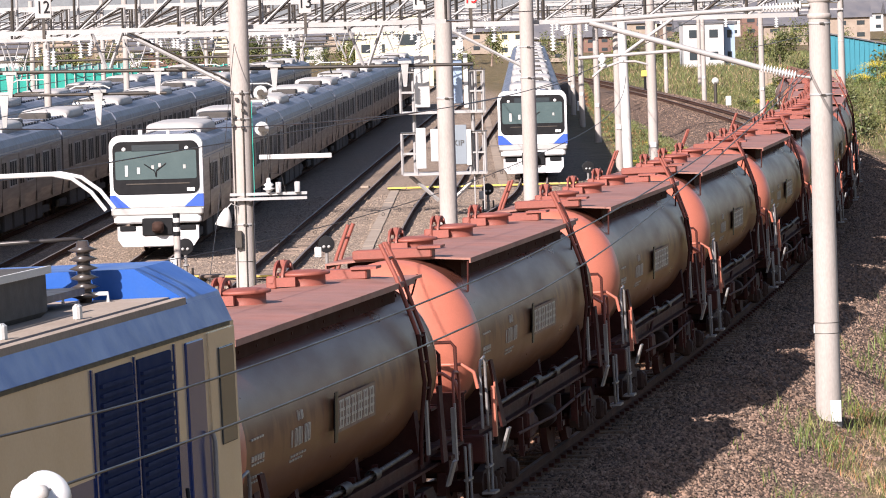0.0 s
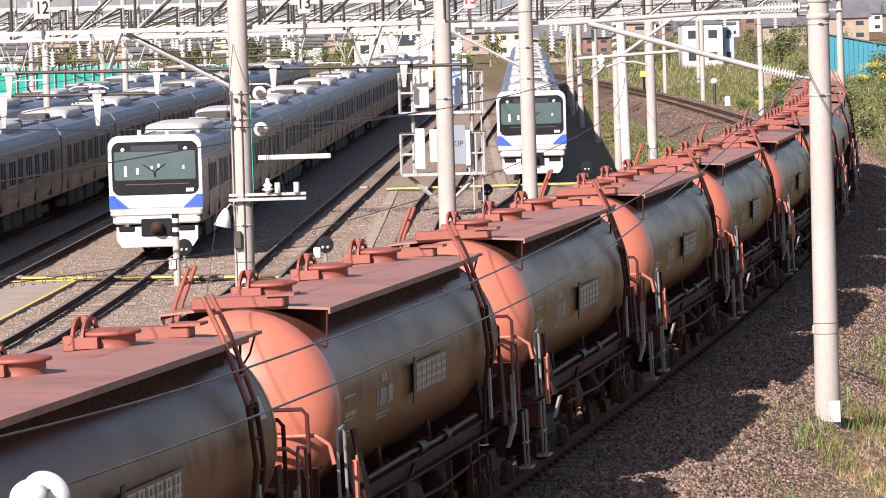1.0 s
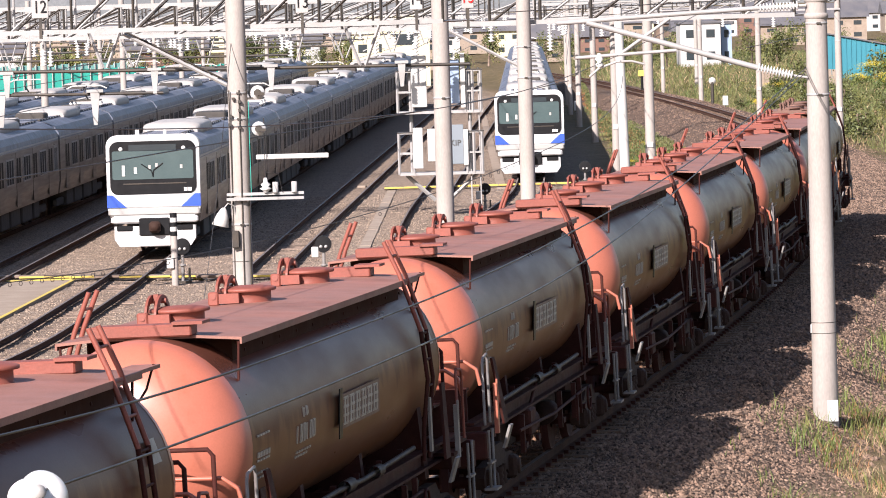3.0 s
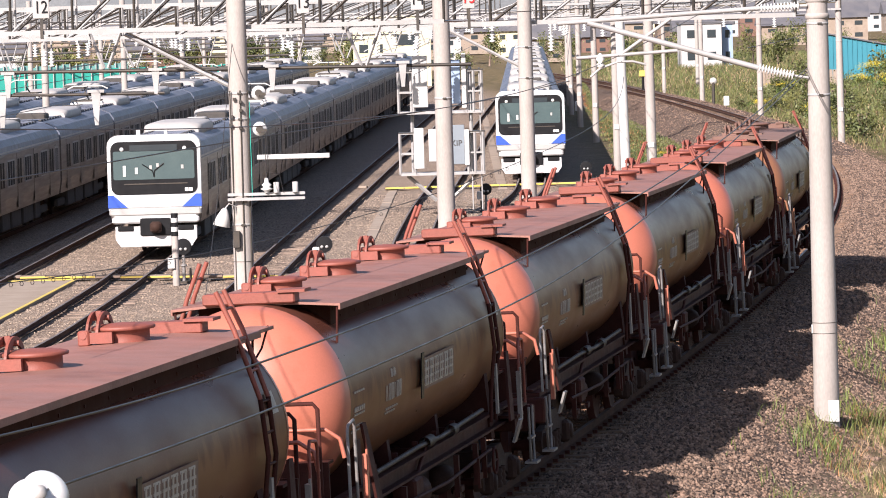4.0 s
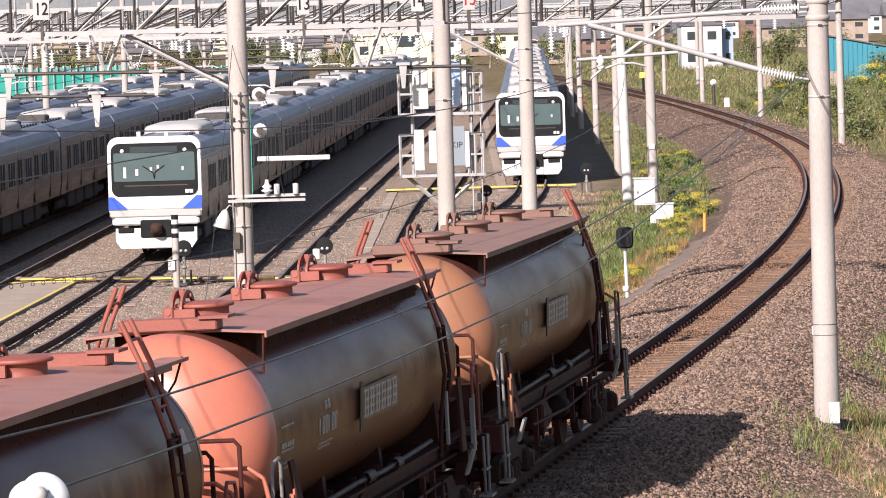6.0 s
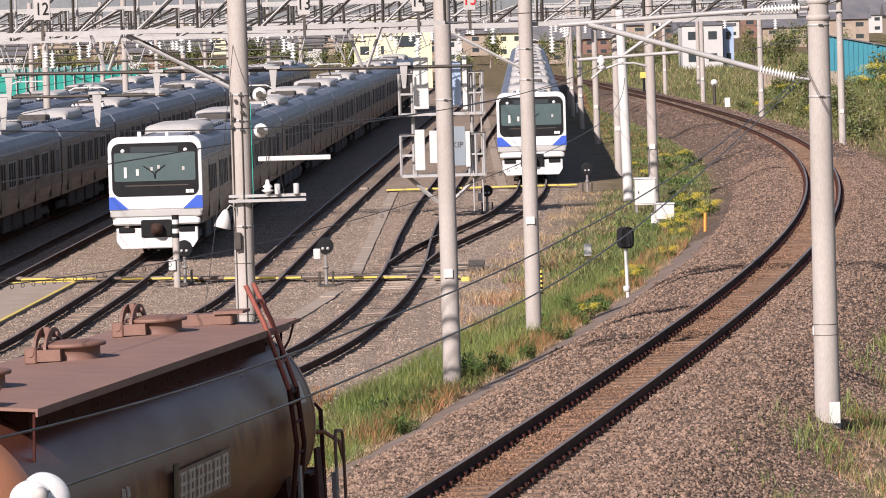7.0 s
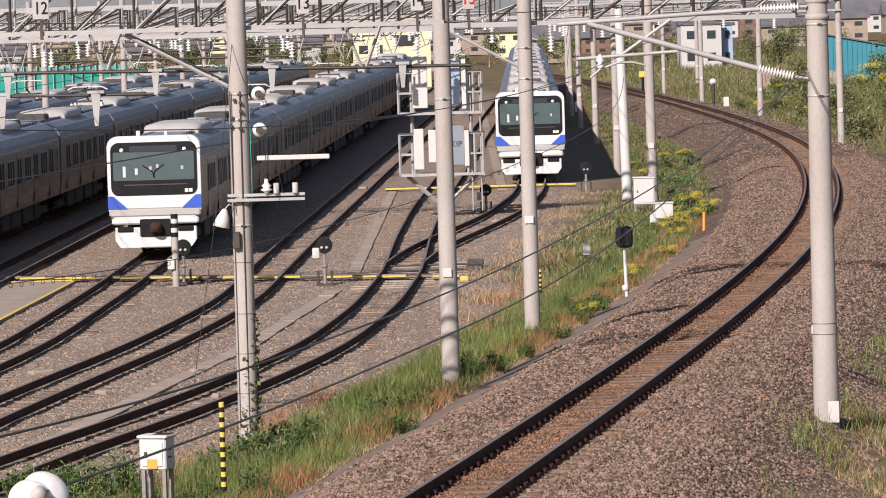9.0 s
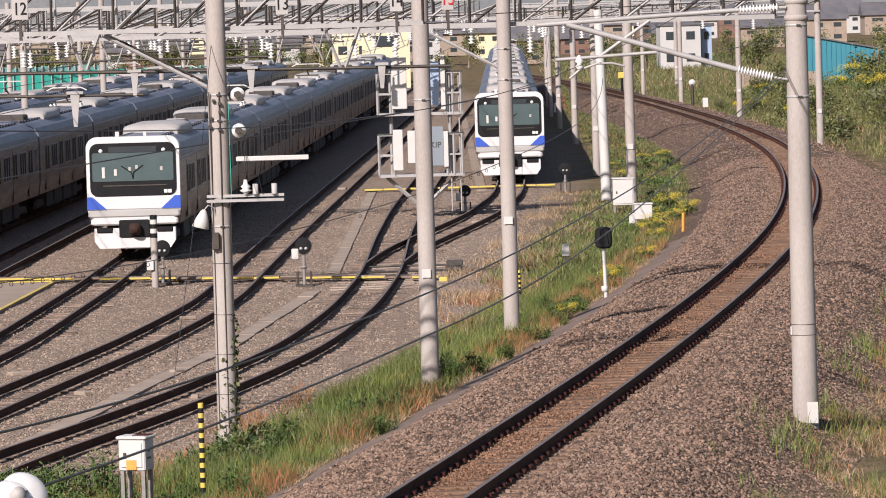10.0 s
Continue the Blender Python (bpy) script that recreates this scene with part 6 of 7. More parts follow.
def blades(x, y, h, w, bend_by, name, material, label, category, kind="stuff"):
    """Tapered grass blades as one mesh, three steps tall."""
    bare = (y > 186) & (np.abs(x - 3.92 - (y - 195) * TURN_D) < 4.2 + 0.35 * np.sin(y * 0.7))
    h = np.where((y > 150) & (x < np.interp(y, PY, PX)), h * 0.6, h)[~bare]
    x, y = x[~bare], y[~bare]
    n = len(x)
    z = ground_z(x, y) - 0.02
    a = rng.uniform(0, 2 * np.pi, n)
    cx, sx = np.cos(a), np.sin(a)
    lx, ly = rng.normal(0, bend_by, n) * h, rng.normal(0, bend_by, n) * h
    vs = np.empty((n, 5, 3))
    for k, (f, ww) in enumerate(((0.0, 1.0), (0.0, -1.0), (0.55, 0.7), (0.55, -0.7), (1.0, 0.0))):
        vs[:, k, 0] = x + cx * w * ww * 0.5 + lx * f * f
        vs[:, k, 1] = y + sx * w * ww * 0.5 + ly * f * f
        vs[:, k, 2] = z + h * f
    o = (np.arange(n) * 5)[:, None]
    quad = np.concatenate([o, o + 1, o + 3, o + 2], 1).tolist()
    tri = np.concatenate([o + 2, o + 3, o + 4], 1).tolist()
    me = bpy.data.meshes.new(name)
    me.from_pydata(vs.reshape(-1, 3).tolist(), [], quad + tri)
    me.materials.append(M[material])
    return tagged(new(name, me), label, category, kind=kind)


def strip(n, s0, s1, d0, d1, clump=0.0, power=1.6):
    """Random places in a strip along the line, denser near the eye."""
    s = s0 + (s1 - s0) * rng.random(n) ** power
    d = d0 + (d1 - d0) * rng.random(n)
    if clump:
        keep = (np.sin(s * 0.9 + d * 2.0) + np.sin(s * 0.37 - d * 1.3 + 1.0) + rng.normal(0, 0.5, n)) > clump
        s, d = s[keep], d[keep]
    x, y, _ = on_line(s, d)
    return x, y, s, d


x, y, s, d = strip(62000, 14, 120, -7.2, -4.0)
blades(x, y, rng.uniform(0.10, 0.34, len(x)), 0.012, 0.4, "verge_grass", "grass", "green and yellowing grass on the bank of the line", "grass")
x, y, s, d = strip(32000, 14, 62, -6.9, -4.5, 0.5)
blades(x, y, rng.uniform(0.25, 0.58, len(x)), 0.014, 0.35, "tall_grass", "grass", "tall green grass tufts on the bank", "grass")
x, y, s, d = strip(27000, 6, 110, -5.0, -3.95, 0.1)
blades(x, y, rng.uniform(0.15, 0.42, len(x)), 0.012, 0.4, "dry_grass", "drygrass", "reddish dry grass along the ballast edge", "grass")
x, y, s, d = strip(22000, 82, 300, -8.5, -4.2, power=1.0)
ok = -d > 3.8 + 0.9 * smooth01(s, 180, 230)
x, y = x[ok], y[ok]
blades(x, y, rng.uniform(0.12, 0.4, len(x)), 0.045, 0.4, "rough_grass", "meadow", "rough grass inside the bend", "grass")
x, y, s, d = strip(17000, 62, 160, -10.0, -6.4, 0.2, power=1.0)
ok = tracks_near(x, y) > 1.3
x, y = x[ok], y[ok]
blades(x, y, rng.uniform(0.12, 0.35, len(x)), 0.02, 0.6, "straw_grass", "palestraw", "straw-coloured grass patches in the yard corner", "grass")
x, y, s, d = strip(24000, 12, 46, 4.1, 7.5, -0.2, power=1.0)
blades(x, y, rng.uniform(0.05, 0.22, len(x)), 0.012, 0.8, "bank_hay", "palestraw", "bleached straw lying on the outer bank", "grass")
x, y, s, d = strip(26000, 12, 80, 3.7, 9.0, 0.2)
blades(x, y, rng.uniform(0.06, 0.26, len(x)), 0.014, 0.6, "bank_straw", "drygrass", "matted dry grass on the outer bank", "grass")
x, y, s, d = strip(30000, 12, 90, 3.3, 8.5, 0.3)
blades(x, y, rng.uniform(0.12, 0.42, len(x)), 0.016, 0.4, "bank_grass", "grass", "green grass tufts on the outer bank", "grass")
x, y, s, d = strip(2600, 14, 60, 2.6, 4.2, 1.25)
blades(x, y, rng.uniform(0.10, 0.28, len(x)), 0.014, 0.4, "ballast_weeds", "grass", "sparse weeds sprouting in the ballast", "weeds")
x, y, s, d = strip(60000, 80, 330, 5.2, 26, power=1.0)
blades(x, y, rng.uniform(0.12, 0.55, len(x)), 0.035, 0.6, "meadow_grass", "meadow", "overgrown meadow outside the bend", "grass")

n = 13000
yy = rng.uniform(205, 400, n)
xm = np.interp(yy, PY, PX)
xl = 3.92 + (yy - 195) * TURN_D + 4.4
xx = xl + (np.maximum(xm - 4.0, xl + 0.5) - xl) * rng.random(n)
blades(xx, yy, rng.uniform(0.08, 0.28, n), 0.06, 0.4, "inner_meadow", "meadow", "mixed green and brown grass inside the bend", "grass")
n = 13000
yy = rng.uniform(200, 400, n)
xm = np.interp(yy, PY, PX)
xl = 3.92 + (yy - 195) * TURN_D + 4.2
xx = xl + np.maximum(xm - 5.0 - xl, 0.4) * rng.random(n)
blades(xx, yy, rng.uniform(0.06, 0.2, n), 0.06, 0.5, "inner_straw", "drygrass", "straw patches inside the bend", "grass")
n = 40000
yy = 300 + 260 * rng.random(n)
xx = np.interp(yy, PY, PX) + 5 + rng.random(n) * 34
blades(xx, yy, rng.uniform(0.2, 0.7, n), 0.06, 0.6, "far_meadow", "meadow", "overgrown field before the houses", "grass")
n = 10000
yy = 230 + 300 * rng.random(n)
xx = np.interp(yy, PY, PX) + 4.5 + rng.random(n) * 30
blades(xx, yy, rng.uniform(0.2, 0.6, n), 0.06, 0.6, "far_straw", "palestraw", "dry stalks in the overgrown field", "grass")


def leaf_cloud(n, spread, height, size, seed):
    """Small leaves round an uneven crown of stems, one mesh."""
    r = np.random.default_rng(seed)
    k = r.integers(0, 7, n)
    centre = r.normal(0, 0.45, (7, 3)) * [spread, spread, height * 0.35] + [0, 0, height * 0.55]
    p = centre[k] + r.normal(0, 0.22, (n, 3)) * [spread, spread, height * 0.6]
    p[:, 2] = np.abs(p[:, 2])
    u = r.normal(size=(n, 3))
    u /= np.linalg.norm(u, axis=1)[:, None]
    v = np.cross(u, r.normal(size=(n, 3)))
    v /= np.linalg.norm(v, axis=1)[:, None]
    sz = size * r.uniform(0.6, 1.4, n)[:, None]
    q = np.stack([p - u * sz, p + v * sz * 0.45, p + u * sz, p - v * sz * 0.45], 1)
    idx = np.arange(n * 4).reshape(n, 4)
    return q.reshape(-1, 3).tolist(), idx.tolist()


def undergrowth(places, name, material, label):
    """Low scrub: many small leafy clumps joined into one mesh."""
    vs, fs = [], []
    for k, (x, y, sc) in enumerate(places):
        v, f = leaf_cloud(110, 0.8 * sc, 0.9 * sc, 0.07 * sc ** 0.5, 900 + k)
        z, o = gz(x, y) - 0.03, len(vs)
        vs += [(a + x, b + y, c + z) for a, b, c in v]
        fs += [tuple(i + o for i in q) for q in f]
    solid(name, Build().add(vs, fs), material, label, "undergrowth", kind="stuff")


ru = random.Random(71)
spots = []
for _ in range(330):
    q = on_line(ru.uniform(85, 330), 5.4 + 22 * ru.random())
    spots.append((float(q[0]), float(q[1]), ru.uniform(0.5, 1.5)))
undergrowth(spots, "scrub", "leaf", "olive and russet scrub covering the ground outside the bend")
spots = []
for _ in range(60):
    q = on_line(ru.uniform(82, 175), -4.5 - 2.6 * ru.random())
    spots.append((float(q[0]), float(q[1]), ru.uniform(0.25, 0.5)))
undergrowth(spots, "low_scrub", "weed", "low green weeds inside the bend")


def bush(name, n, spread, height, size, seed, material, flowers=0):
    t = thing(name, "ragged goldenrod clump with yellow heads on the bank" if flowers else "ragged green and rusty shrub beside the line", "shrub", group="shrubs of the bank")
    v, f = leaf_cloud(n, spread, height, size, seed)
    part("foliage", Build().add(v, f), material, t)["kind"] = "stuff"
    st = Build()
    r = random.Random(seed)
    for _ in range(7):
        a, b = r.uniform(-1, 1) * spread * 0.4, r.uniform(-1, 1) * spread * 0.4
        st.tube([(a * 0.3, b * 0.3, -0.1), (a, b, height * 0.8)], 0.018, 4)
    part("stem", st, "timber", t)["kind"] = "stuff"
    if flowers:
        v, f = leaf_cloud(flowers * 3, spread * 0.95, height * 0.55, size * 0.3, seed + 50)
        part("blossom", Build().add([(p[0], p[1], p[2] + height * 0.55) for p in v], f), "goldenrod", t, "yellow flower heads")["kind"] = "stuff"
    return t


for nm, mt, cnt, lab in (("corner_grass", "grass", 7000, "green grass tufts spreading towards the relay box"), ("corner_straw", "drygrass", 4500, "reddish dry grass round the relay box")):
    x, y, s, d = strip(cnt, 13, 40, -8.9, -6.0, 0.0, power=1.0)
    ok = (tracks_near(x, y) > 1.25) & (-d < 9.4 - 0.085 * np.maximum(s - 13, 0))
    x, y = x[ok], y[ok]
    blades(x, y, rng.uniform(0.10, 0.36, len(x)), 0.015, 0.4, nm, mt, lab, "grass")
x, y, s, d = strip(12000, 22, 95, -8.3, -6.6, 0.3, power=1.0)
ok = tracks_near(x, y) > 1.2
x, y = x[ok], y[ok]
blades(x, y, rng.uniform(0.08, 0.26, len(x)), 0.016, 0.5, "fringe_straw", "drygrass", "thin straw-coloured grass fading into the yard ballast", "grass")
x, y, s, d = strip(9000, 8, 90, -4.15, -3.85, power=1.2)
blades(x, y, rng.uniform(0.05, 0.16, len(x)), 0.012, 0.9, "kerb_straw", "palestraw", "flattened pale straw along the trodden edge strip", "grass")

kinds = [bush("shrub", 900, 0.9, 1.3, 0.07, 3, "leaf"), bush("shrub", 800, 0.7, 1.0, 0.07, 4, "leaf"), bush("goldenrod", 500, 0.6, 0.8, 0.06, 5, "grass", 320), bush("goldenrod", 420, 0.5, 0.7, 0.05, 6, "grass", 380)]
homes = []
rr = random.Random(11)
for _ in range(105):
    s, d = rr.uniform(95, 330), rr.uniform(5.6, 24.0)
    homes.append((s, d, rr.uniform(0.7, 1.6) * (0.7 + d / 22)))
for _ in range(8):
    homes.append((rr.uniform(78, 125), rr.uniform(-5.4, -4.2), rr.uniform(0.45, 0.75)))
for _ in range(8):
    homes.append((rr.uniform(105, 190), rr.uniform(-7.5, -4.4), rr.uniform(0.4, 0.75)))
first = set()
for k, (s, d, sc) in enumerate(homes):
    j = (0, 1, 0, 1, 2, 3, 1)[rr.randrange(7)] if d > 0 else 2 + rr.randrange(2)
    x, y, _ = on_line(s, d)
    m = Matrix.Translation((float(x), float(y), gz(float(x), float(y)) - 0.03)) @ Matrix.Rotation(rr.uniform(0, 6.28), 4, "Z") @ Matrix.Scale(sc, 4)
    src = kinds[j]
    if j not in first:
        src.matrix_basis = m
        first.add(j)
    else:
        made = copy_thing(src, m)
        made.matrix_basis = m
for px_, py_, sc in ((3.35, 107.5, 0.45), (6.4, 131, 0.5), (7.3, 143, 0.5), (8.9, 165, 0.8), (9.2, 158, 0.7), (4.9, 121, 0.5), (-3.0, 81.0, 0.55), (-2.75, 79.0, 0.6), (-2.4, 81.5, 0.5), (-6.2, 75.0, 0.45), (-5.7, 73.6, 0.4), (-2.9, 77.5, 0.45)):
    made = copy_thing(kinds[2 if py_ > 100 else 1], pose(0, 0, 0))
    made.matrix_basis = Matrix.Translation((px_, py_, gz(px_, py_) - 0.03)) @ Matrix.Scale(sc, 4)


def weed(n, spread, height, seed):
    """A leafy weed: many upright stems, each set with narrow leaves."""
    t = thing("leafy_weed", "bushy green weed with narrow leaves on the bank", "weed", group="weeds of the bank")
    r = np.random.default_rng(seed)
    st = Build()
    c, ax, hh = [], [], []
    for _ in range(n):
        a, q = r.uniform(0, 6.28), r.random() ** 0.6 * spread
        bx, by, h = math.cos(a) * q, math.sin(a) * q, height * r.uniform(0.55, 1.0) * (1 - 0.35 * q / spread)
        tx, ty = bx * 1.35 + r.normal(0, 0.03), by * 1.35 + r.normal(0, 0.03)
        st.tube([(bx, by, -0.05), (tx, ty, h)], 0.006, 3, ends=False)
        for f in np.linspace(0.12, 1.0, 13):
            c.append((bx + (tx - bx) * f, by + (ty - by) * f, h * f))
    c = np.array(c)
    m = len(c)
    a = r.uniform(0, 6.28, m)
    ln = r.uniform(0.05, 0.10, m)
    u = np.stack([np.cos(a), np.sin(a), r.uniform(-0.2, 0.9, m)], 1) * ln[:, None]
    v = np.stack([-np.sin(a), np.cos(a), r.normal(0, 0.3, m)], 1) * (ln * 0.2)[:, None]
    part("foliage", Build().add(np.stack([c, c + u * 0.5 + v, c + u, c + u * 0.5 - v], 1).reshape(-1, 3).tolist(), np.arange(m * 4).reshape(m, 4).tolist()), "weed", t)["kind"] = "stuff"
    part("stem", st, "weed", t)["kind"] = "stuff"
    return t


weeds = [weed(60, 0.30, 0.55, 61), weed(80, 0.42, 0.45, 62), weed(50, 0.22, 0.75, 63)]
for wd, (px_, py_) in zip(weeds, ((-6.35, 73.2), (-5.75, 71.6), (-5.35, 74.2))):
    wd.matrix_basis = Matrix.Translation((px_, py_, gz(px_, py_))) @ Matrix.Scale(1.25, 4)
for px_, py_, sc in ((-6.9, 74.5, 1.1), (-6.0, 74.8, 1.2), (-4.9, 72.5, 0.9), (-4.1, 72.0, 0.8), (-3.3, 79.2, 1.25), (-2.95, 79.6, 1.4), (-2.5, 79.4, 1.2), (-3.9, 77.8, 1.0), (-2.7, 78.2, 1.0), (-5.3, 69.8, 0.7), (-3.7, 70.2, 0.8), (0.5, 90.0, 0.9), (0.9, 91.5, 1.0)):
    made = copy_thing(weeds[int(px_ * 10) % 3], pose(0, 0, 0))
    made.matrix_basis = Matrix.Translation((px_, py_, gz(px_, py_))) @ Matrix.Rotation(px_ * 7, 4, "Z") @ Matrix.Scale(sc, 4)
for _ in range(45):
    sv, dv = rr.uniform(16, 75), rr.uniform(-5.6, -3.9)
    x, y, _t = (float(q) for q in on_line(sv, dv))
    made = copy_thing(weeds[rr.randrange(3)], pose(0, 0, 0))
    made.matrix_basis = Matrix.Translation((x, y, gz(x, y) - 0.03)) @ Matrix.Rotation(rr.uniform(0, 6.28), 4, "Z") @ Matrix.Scale(rr.uniform(0.45, 1.0), 4)


def tree(x, y, h, seed, n=2600):
    t = thing("tree", "distant broadleaf tree with uneven dark green crown", "tree", Matrix.Translation((x, y, gz(x, y))), "trees behind the yard")
    r = random.Random(seed)
    b = Build().tube([(0, 0, -0.2), (0.1, 0, h * 0.3), (0, 0.1, h * 0.7)], h * 0.03, 8, taper=h * 0.01)
    for _ in range(6):
        a = r.uniform(0, 6.28)
        b.tube([(0.05, 0, h * r.uniform(0.25, 0.5)), (math.cos(a) * h * 0.2, math.sin(a) * h * 0.2, h * r.uniform(0.5, 0.8))], h * 0.012, 5, taper=h * 0.004)
    part("trunk", b, "timber", t)
    v, f = leaf_cloud(n, h * 0.42, h * 0.95, h * 0.03, seed)
    part("crown", Build().add(v, f), "leaf", t)


for k, (x, y, h) in enumerate(((-33, 405, 5.5), (-24, 430, 5.0), (-17, 440, 5.5), (-14, 425, 4.5), (-9, 445, 5.0), (36, 345, 3.0), (41, 350, 3.6), (44, 362, 3.4), (24.5, 230, 2.0), (26, 236, 2.3), (-44, 420, 6), (35, 470, 4.2), (48, 440, 4.5), (19, 470, 4.0))):
    tree(x, y, h, 100 + k)

# climber on the foot of the yard mast
vine = thing("climbing_vine", "thin green climber creeping up the concrete mast", "climbing plant", Matrix.Translation((-3.48, 80.0, 0.0)))
rv = np.random.default_rng(77)
n = 520
hh = 2.4 * rv.random(n) ** 1.6
aa = rv.normal(-1.2, 0.9, n) + hh
cv = np.stack([0.2 * np.cos(aa) + rv.normal(0, 0.03, n), 0.2 * np.sin(aa) + rv.normal(0, 0.03, n), hh], -1)
uu = rv.uniform(-0.04, 0.04, (n, 3))
ww = rv.uniform(-0.035, 0.035, (n, 3))
part("foliage", Build().add(np.stack([cv - uu, cv + ww, cv + uu, cv - ww], 1).reshape(-1, 3).tolist(), np.arange(n * 4).reshape(n, 4).tolist()), "leaf", vine)["kind"] = "stuff"
part("stem", Build().tube([(0.19 * math.cos(t - 1.2), 0.19 * math.sin(t - 1.2), t) for t in np.linspace(0.0, 2.3, 14)], 0.008, 4), "timber", vine)

# ---- buildings and distance ----
def house(name, label, x, y, w, d, h, roof, wall, floors, cols, roofmat="rooftile", flat=False, z=None):
    t = thing(name, label, "building", Matrix.Translation((x, y, gz(x, y) if z is None else z)), "buildings beyond the yard")
    part("wall", Build().box((0, 0, h / 2), (w, d, h)), wall, t)
    if flat:
        part("roof", Build().box((0, 0, h + 0.12), (w + 0.3, d + 0.3, 0.25)), roofmat, t)
    else:
        part("roof", Build().add([(-w / 2 - 0.4, -d / 2 - 0.4, h), (w / 2 + 0.4, -d / 2 - 0.4, h), (w / 2 + 0.4, d / 2 + 0.4, h), (-w / 2 - 0.4, d / 2 + 0.4, h), (-w / 2 - 0.4, 0, h + roof), (w / 2 + 0.4, 0, h + roof)],
             [(0, 1, 5, 4), (2, 3, 4, 5), (0, 4, 3), (1, 2, 5), (0, 3, 2, 1)]), roofmat, t)
    for i in range(floors):
        for j in range(cols):
            wx = -w / 2 + w * (j + 0.5) / cols
            wz = h * (i + 0.55) / floors
            part("window", Build().box((wx, -d / 2 - 0.02, wz), (w / cols * 0.42, 0.06, h / floors * 0.36)), "screen", t)
    return t


house("depot_building", "cream rendered depot building with small windows", -2.7, 425, 4.4, 8, 5.6, 0, "creamwall", 2, 1, flat=True)
house("depot_building", "tall cream depot block with dark openings", -5.0, 445, 6.0, 8, 6.6, 0, "creamwall", 3, 3, flat=True)
house("house", "white two-storey house with pale blue gable", 27.6, 480, 4.2, 8, 4.6, 0, "whitewall", 2, 2, flat=True, z=-0.2)
house("house", "pale blue side wing of the house", 30.4, 481, 1.1, 7, 4.5, 0, "bluewall", 2, 1, flat=True, z=-0.2)
rr = random.Random(23)
walls = ["slab", "whitewall", "brickwall", "slab", "creamwall", "dirt"]
for k in range(40):
    y = rr.uniform(520, 900)
    x = (-0.10 + 0.205 * (k + rr.uniform(-0.4, 0.4)) / 39) * y
    house("house", "distant town house with tiled roof", x, y, rr.uniform(5, 9), rr.uniform(6, 9), rr.uniform(2.2, 3.6), rr.uniform(1.6, 2.8), walls[k % 6], 2, rr.choice((2, 3)), z=-0.3)
for k in range(26):
    y = rr.uniform(450, 560)
    tree((-0.10 + 0.205 * (k + rr.uniform(-0.4, 0.4)) / 25) * y, y, rr.uniform(2.6, 4.6), 300 + k, 1200)
# teal shed
sh = thing("teal_shed", "teal corrugated steel shed with sloping roof", "shed", Matrix.Translation((32.0, 380.0, -1.05)))
z0 = gz(36, 380) + 0.6
part("wall", Build().add([(0, 0, z0), (10, 0, z0), (10, 0, 3.0), (0, 0, 5.05), (0, 14, z0), (10, 14, z0), (10, 14, 3.0), (0, 14, 5.05)], [(0, 1, 2, 3), (5, 4, 7, 6), (4, 0, 3, 7), (1, 5, 6, 2)]), "teal", sh)
part("roof", Build().add([(-0.2, -0.2, 5.09), (10.2, -0.2, 2.98), (10.2, 14.2, 2.98), (-0.2, 14.2, 5.09), (-0.2, -0.2, 5.2), (10.2, -0.2, 3.09), (10.2, 14.2, 3.09), (-0.2, 14.2, 5.2)], [(0, 3, 2, 1), (4, 5, 6, 7), (0, 1, 5, 4), (3, 7, 6, 2), (0, 4, 7, 3), (1, 2, 6, 5)]), "rooftile", sh)
for k in range(25):
    xx = 0.1 + k * 0.4
    part("rib", Build().box((xx, -0.03, (z0 + 5.0 - xx * 0.205) / 2), (0.08, 0.06, 5.0 - xx * 0.205 - z0)), "teal", sh)
# sheeting fences
for nm, mt, pts, z0, z1 in (("green_fence", "fencegreen", ((-38, 385), (-18, 398)), -0.3, 2.58), ("pale_fence", "fencepale", ((-41, 390), (-27, 400)), -0.3, 2.95)):
    f = thing(nm, "green mesh sheeting fence along the yard edge" if mt == "fencegreen" else "pale green sheeting behind the fence", "fence")
    (xa, ya), (xb, yb) = pts
    n = 26
    for k in range(n):
        a, c = k / n, (k + 0.97) / n
        p, q = (xa + (xb - xa) * a, ya + (yb - ya) * a), (xa + (xb - xa) * c, ya + (yb - ya) * c)
        top = z1 + 0.12 * math.sin(k * 2.1)
        part("sheet", Build().add([(*p, z0), (*q, z0), (*q, top), (*p, top), (p[0] - 0.06, p[1], z0), (q[0] - 0.06, q[1], z0), (q[0] - 0.06, q[1], top), (p[0] - 0.06, p[1], top)],
             [(0, 1, 2, 3), (5, 4, 7, 6), (3, 2, 6, 7), (0, 3, 7, 4), (1, 5, 6, 2)]), mt, f)
        part("post", Build().tube([(p[0] + 0.08, p[1] - 0.05, z0), (p[0] + 0.08, p[1] - 0.05, z1 + 0.15)], 0.05, 6), "steelwhite", f)
# low garden wall and fence beyond the bend
gw = thing("block_wall", "grey concrete block wall beyond the bend", "wall")
for k in range(14):
    part("block", Build().box((26.5 + k * 0.42, 372 - k * 0.4, 0.5), (0.40, 0.2, 1.4)), "slab", gw)
# far hills
hb = Build()
r2 = random.Random(9)
pts = [(-900 + k * 60, 60 + 30 * math.sin(k * 0.7) + r2.uniform(-10, 14)) for k in range(31)]
hb.add([(x, 2600, -10) for x, z in pts] + [(x, 2640, z * 0.45 + 6) for x, z in pts] + [(x, 2900, -10) for x, z in pts],
       [(k, k + 1, 31 + k + 1, 31 + k) for k in range(30)] + [(31 + k, 31 + k + 1, 62 + k + 1, 62 + k) for k in range(30)])
solid("backdrop", hb, "hillgreen", "hazy wooded hills on the horizon", "hills", kind="structure")

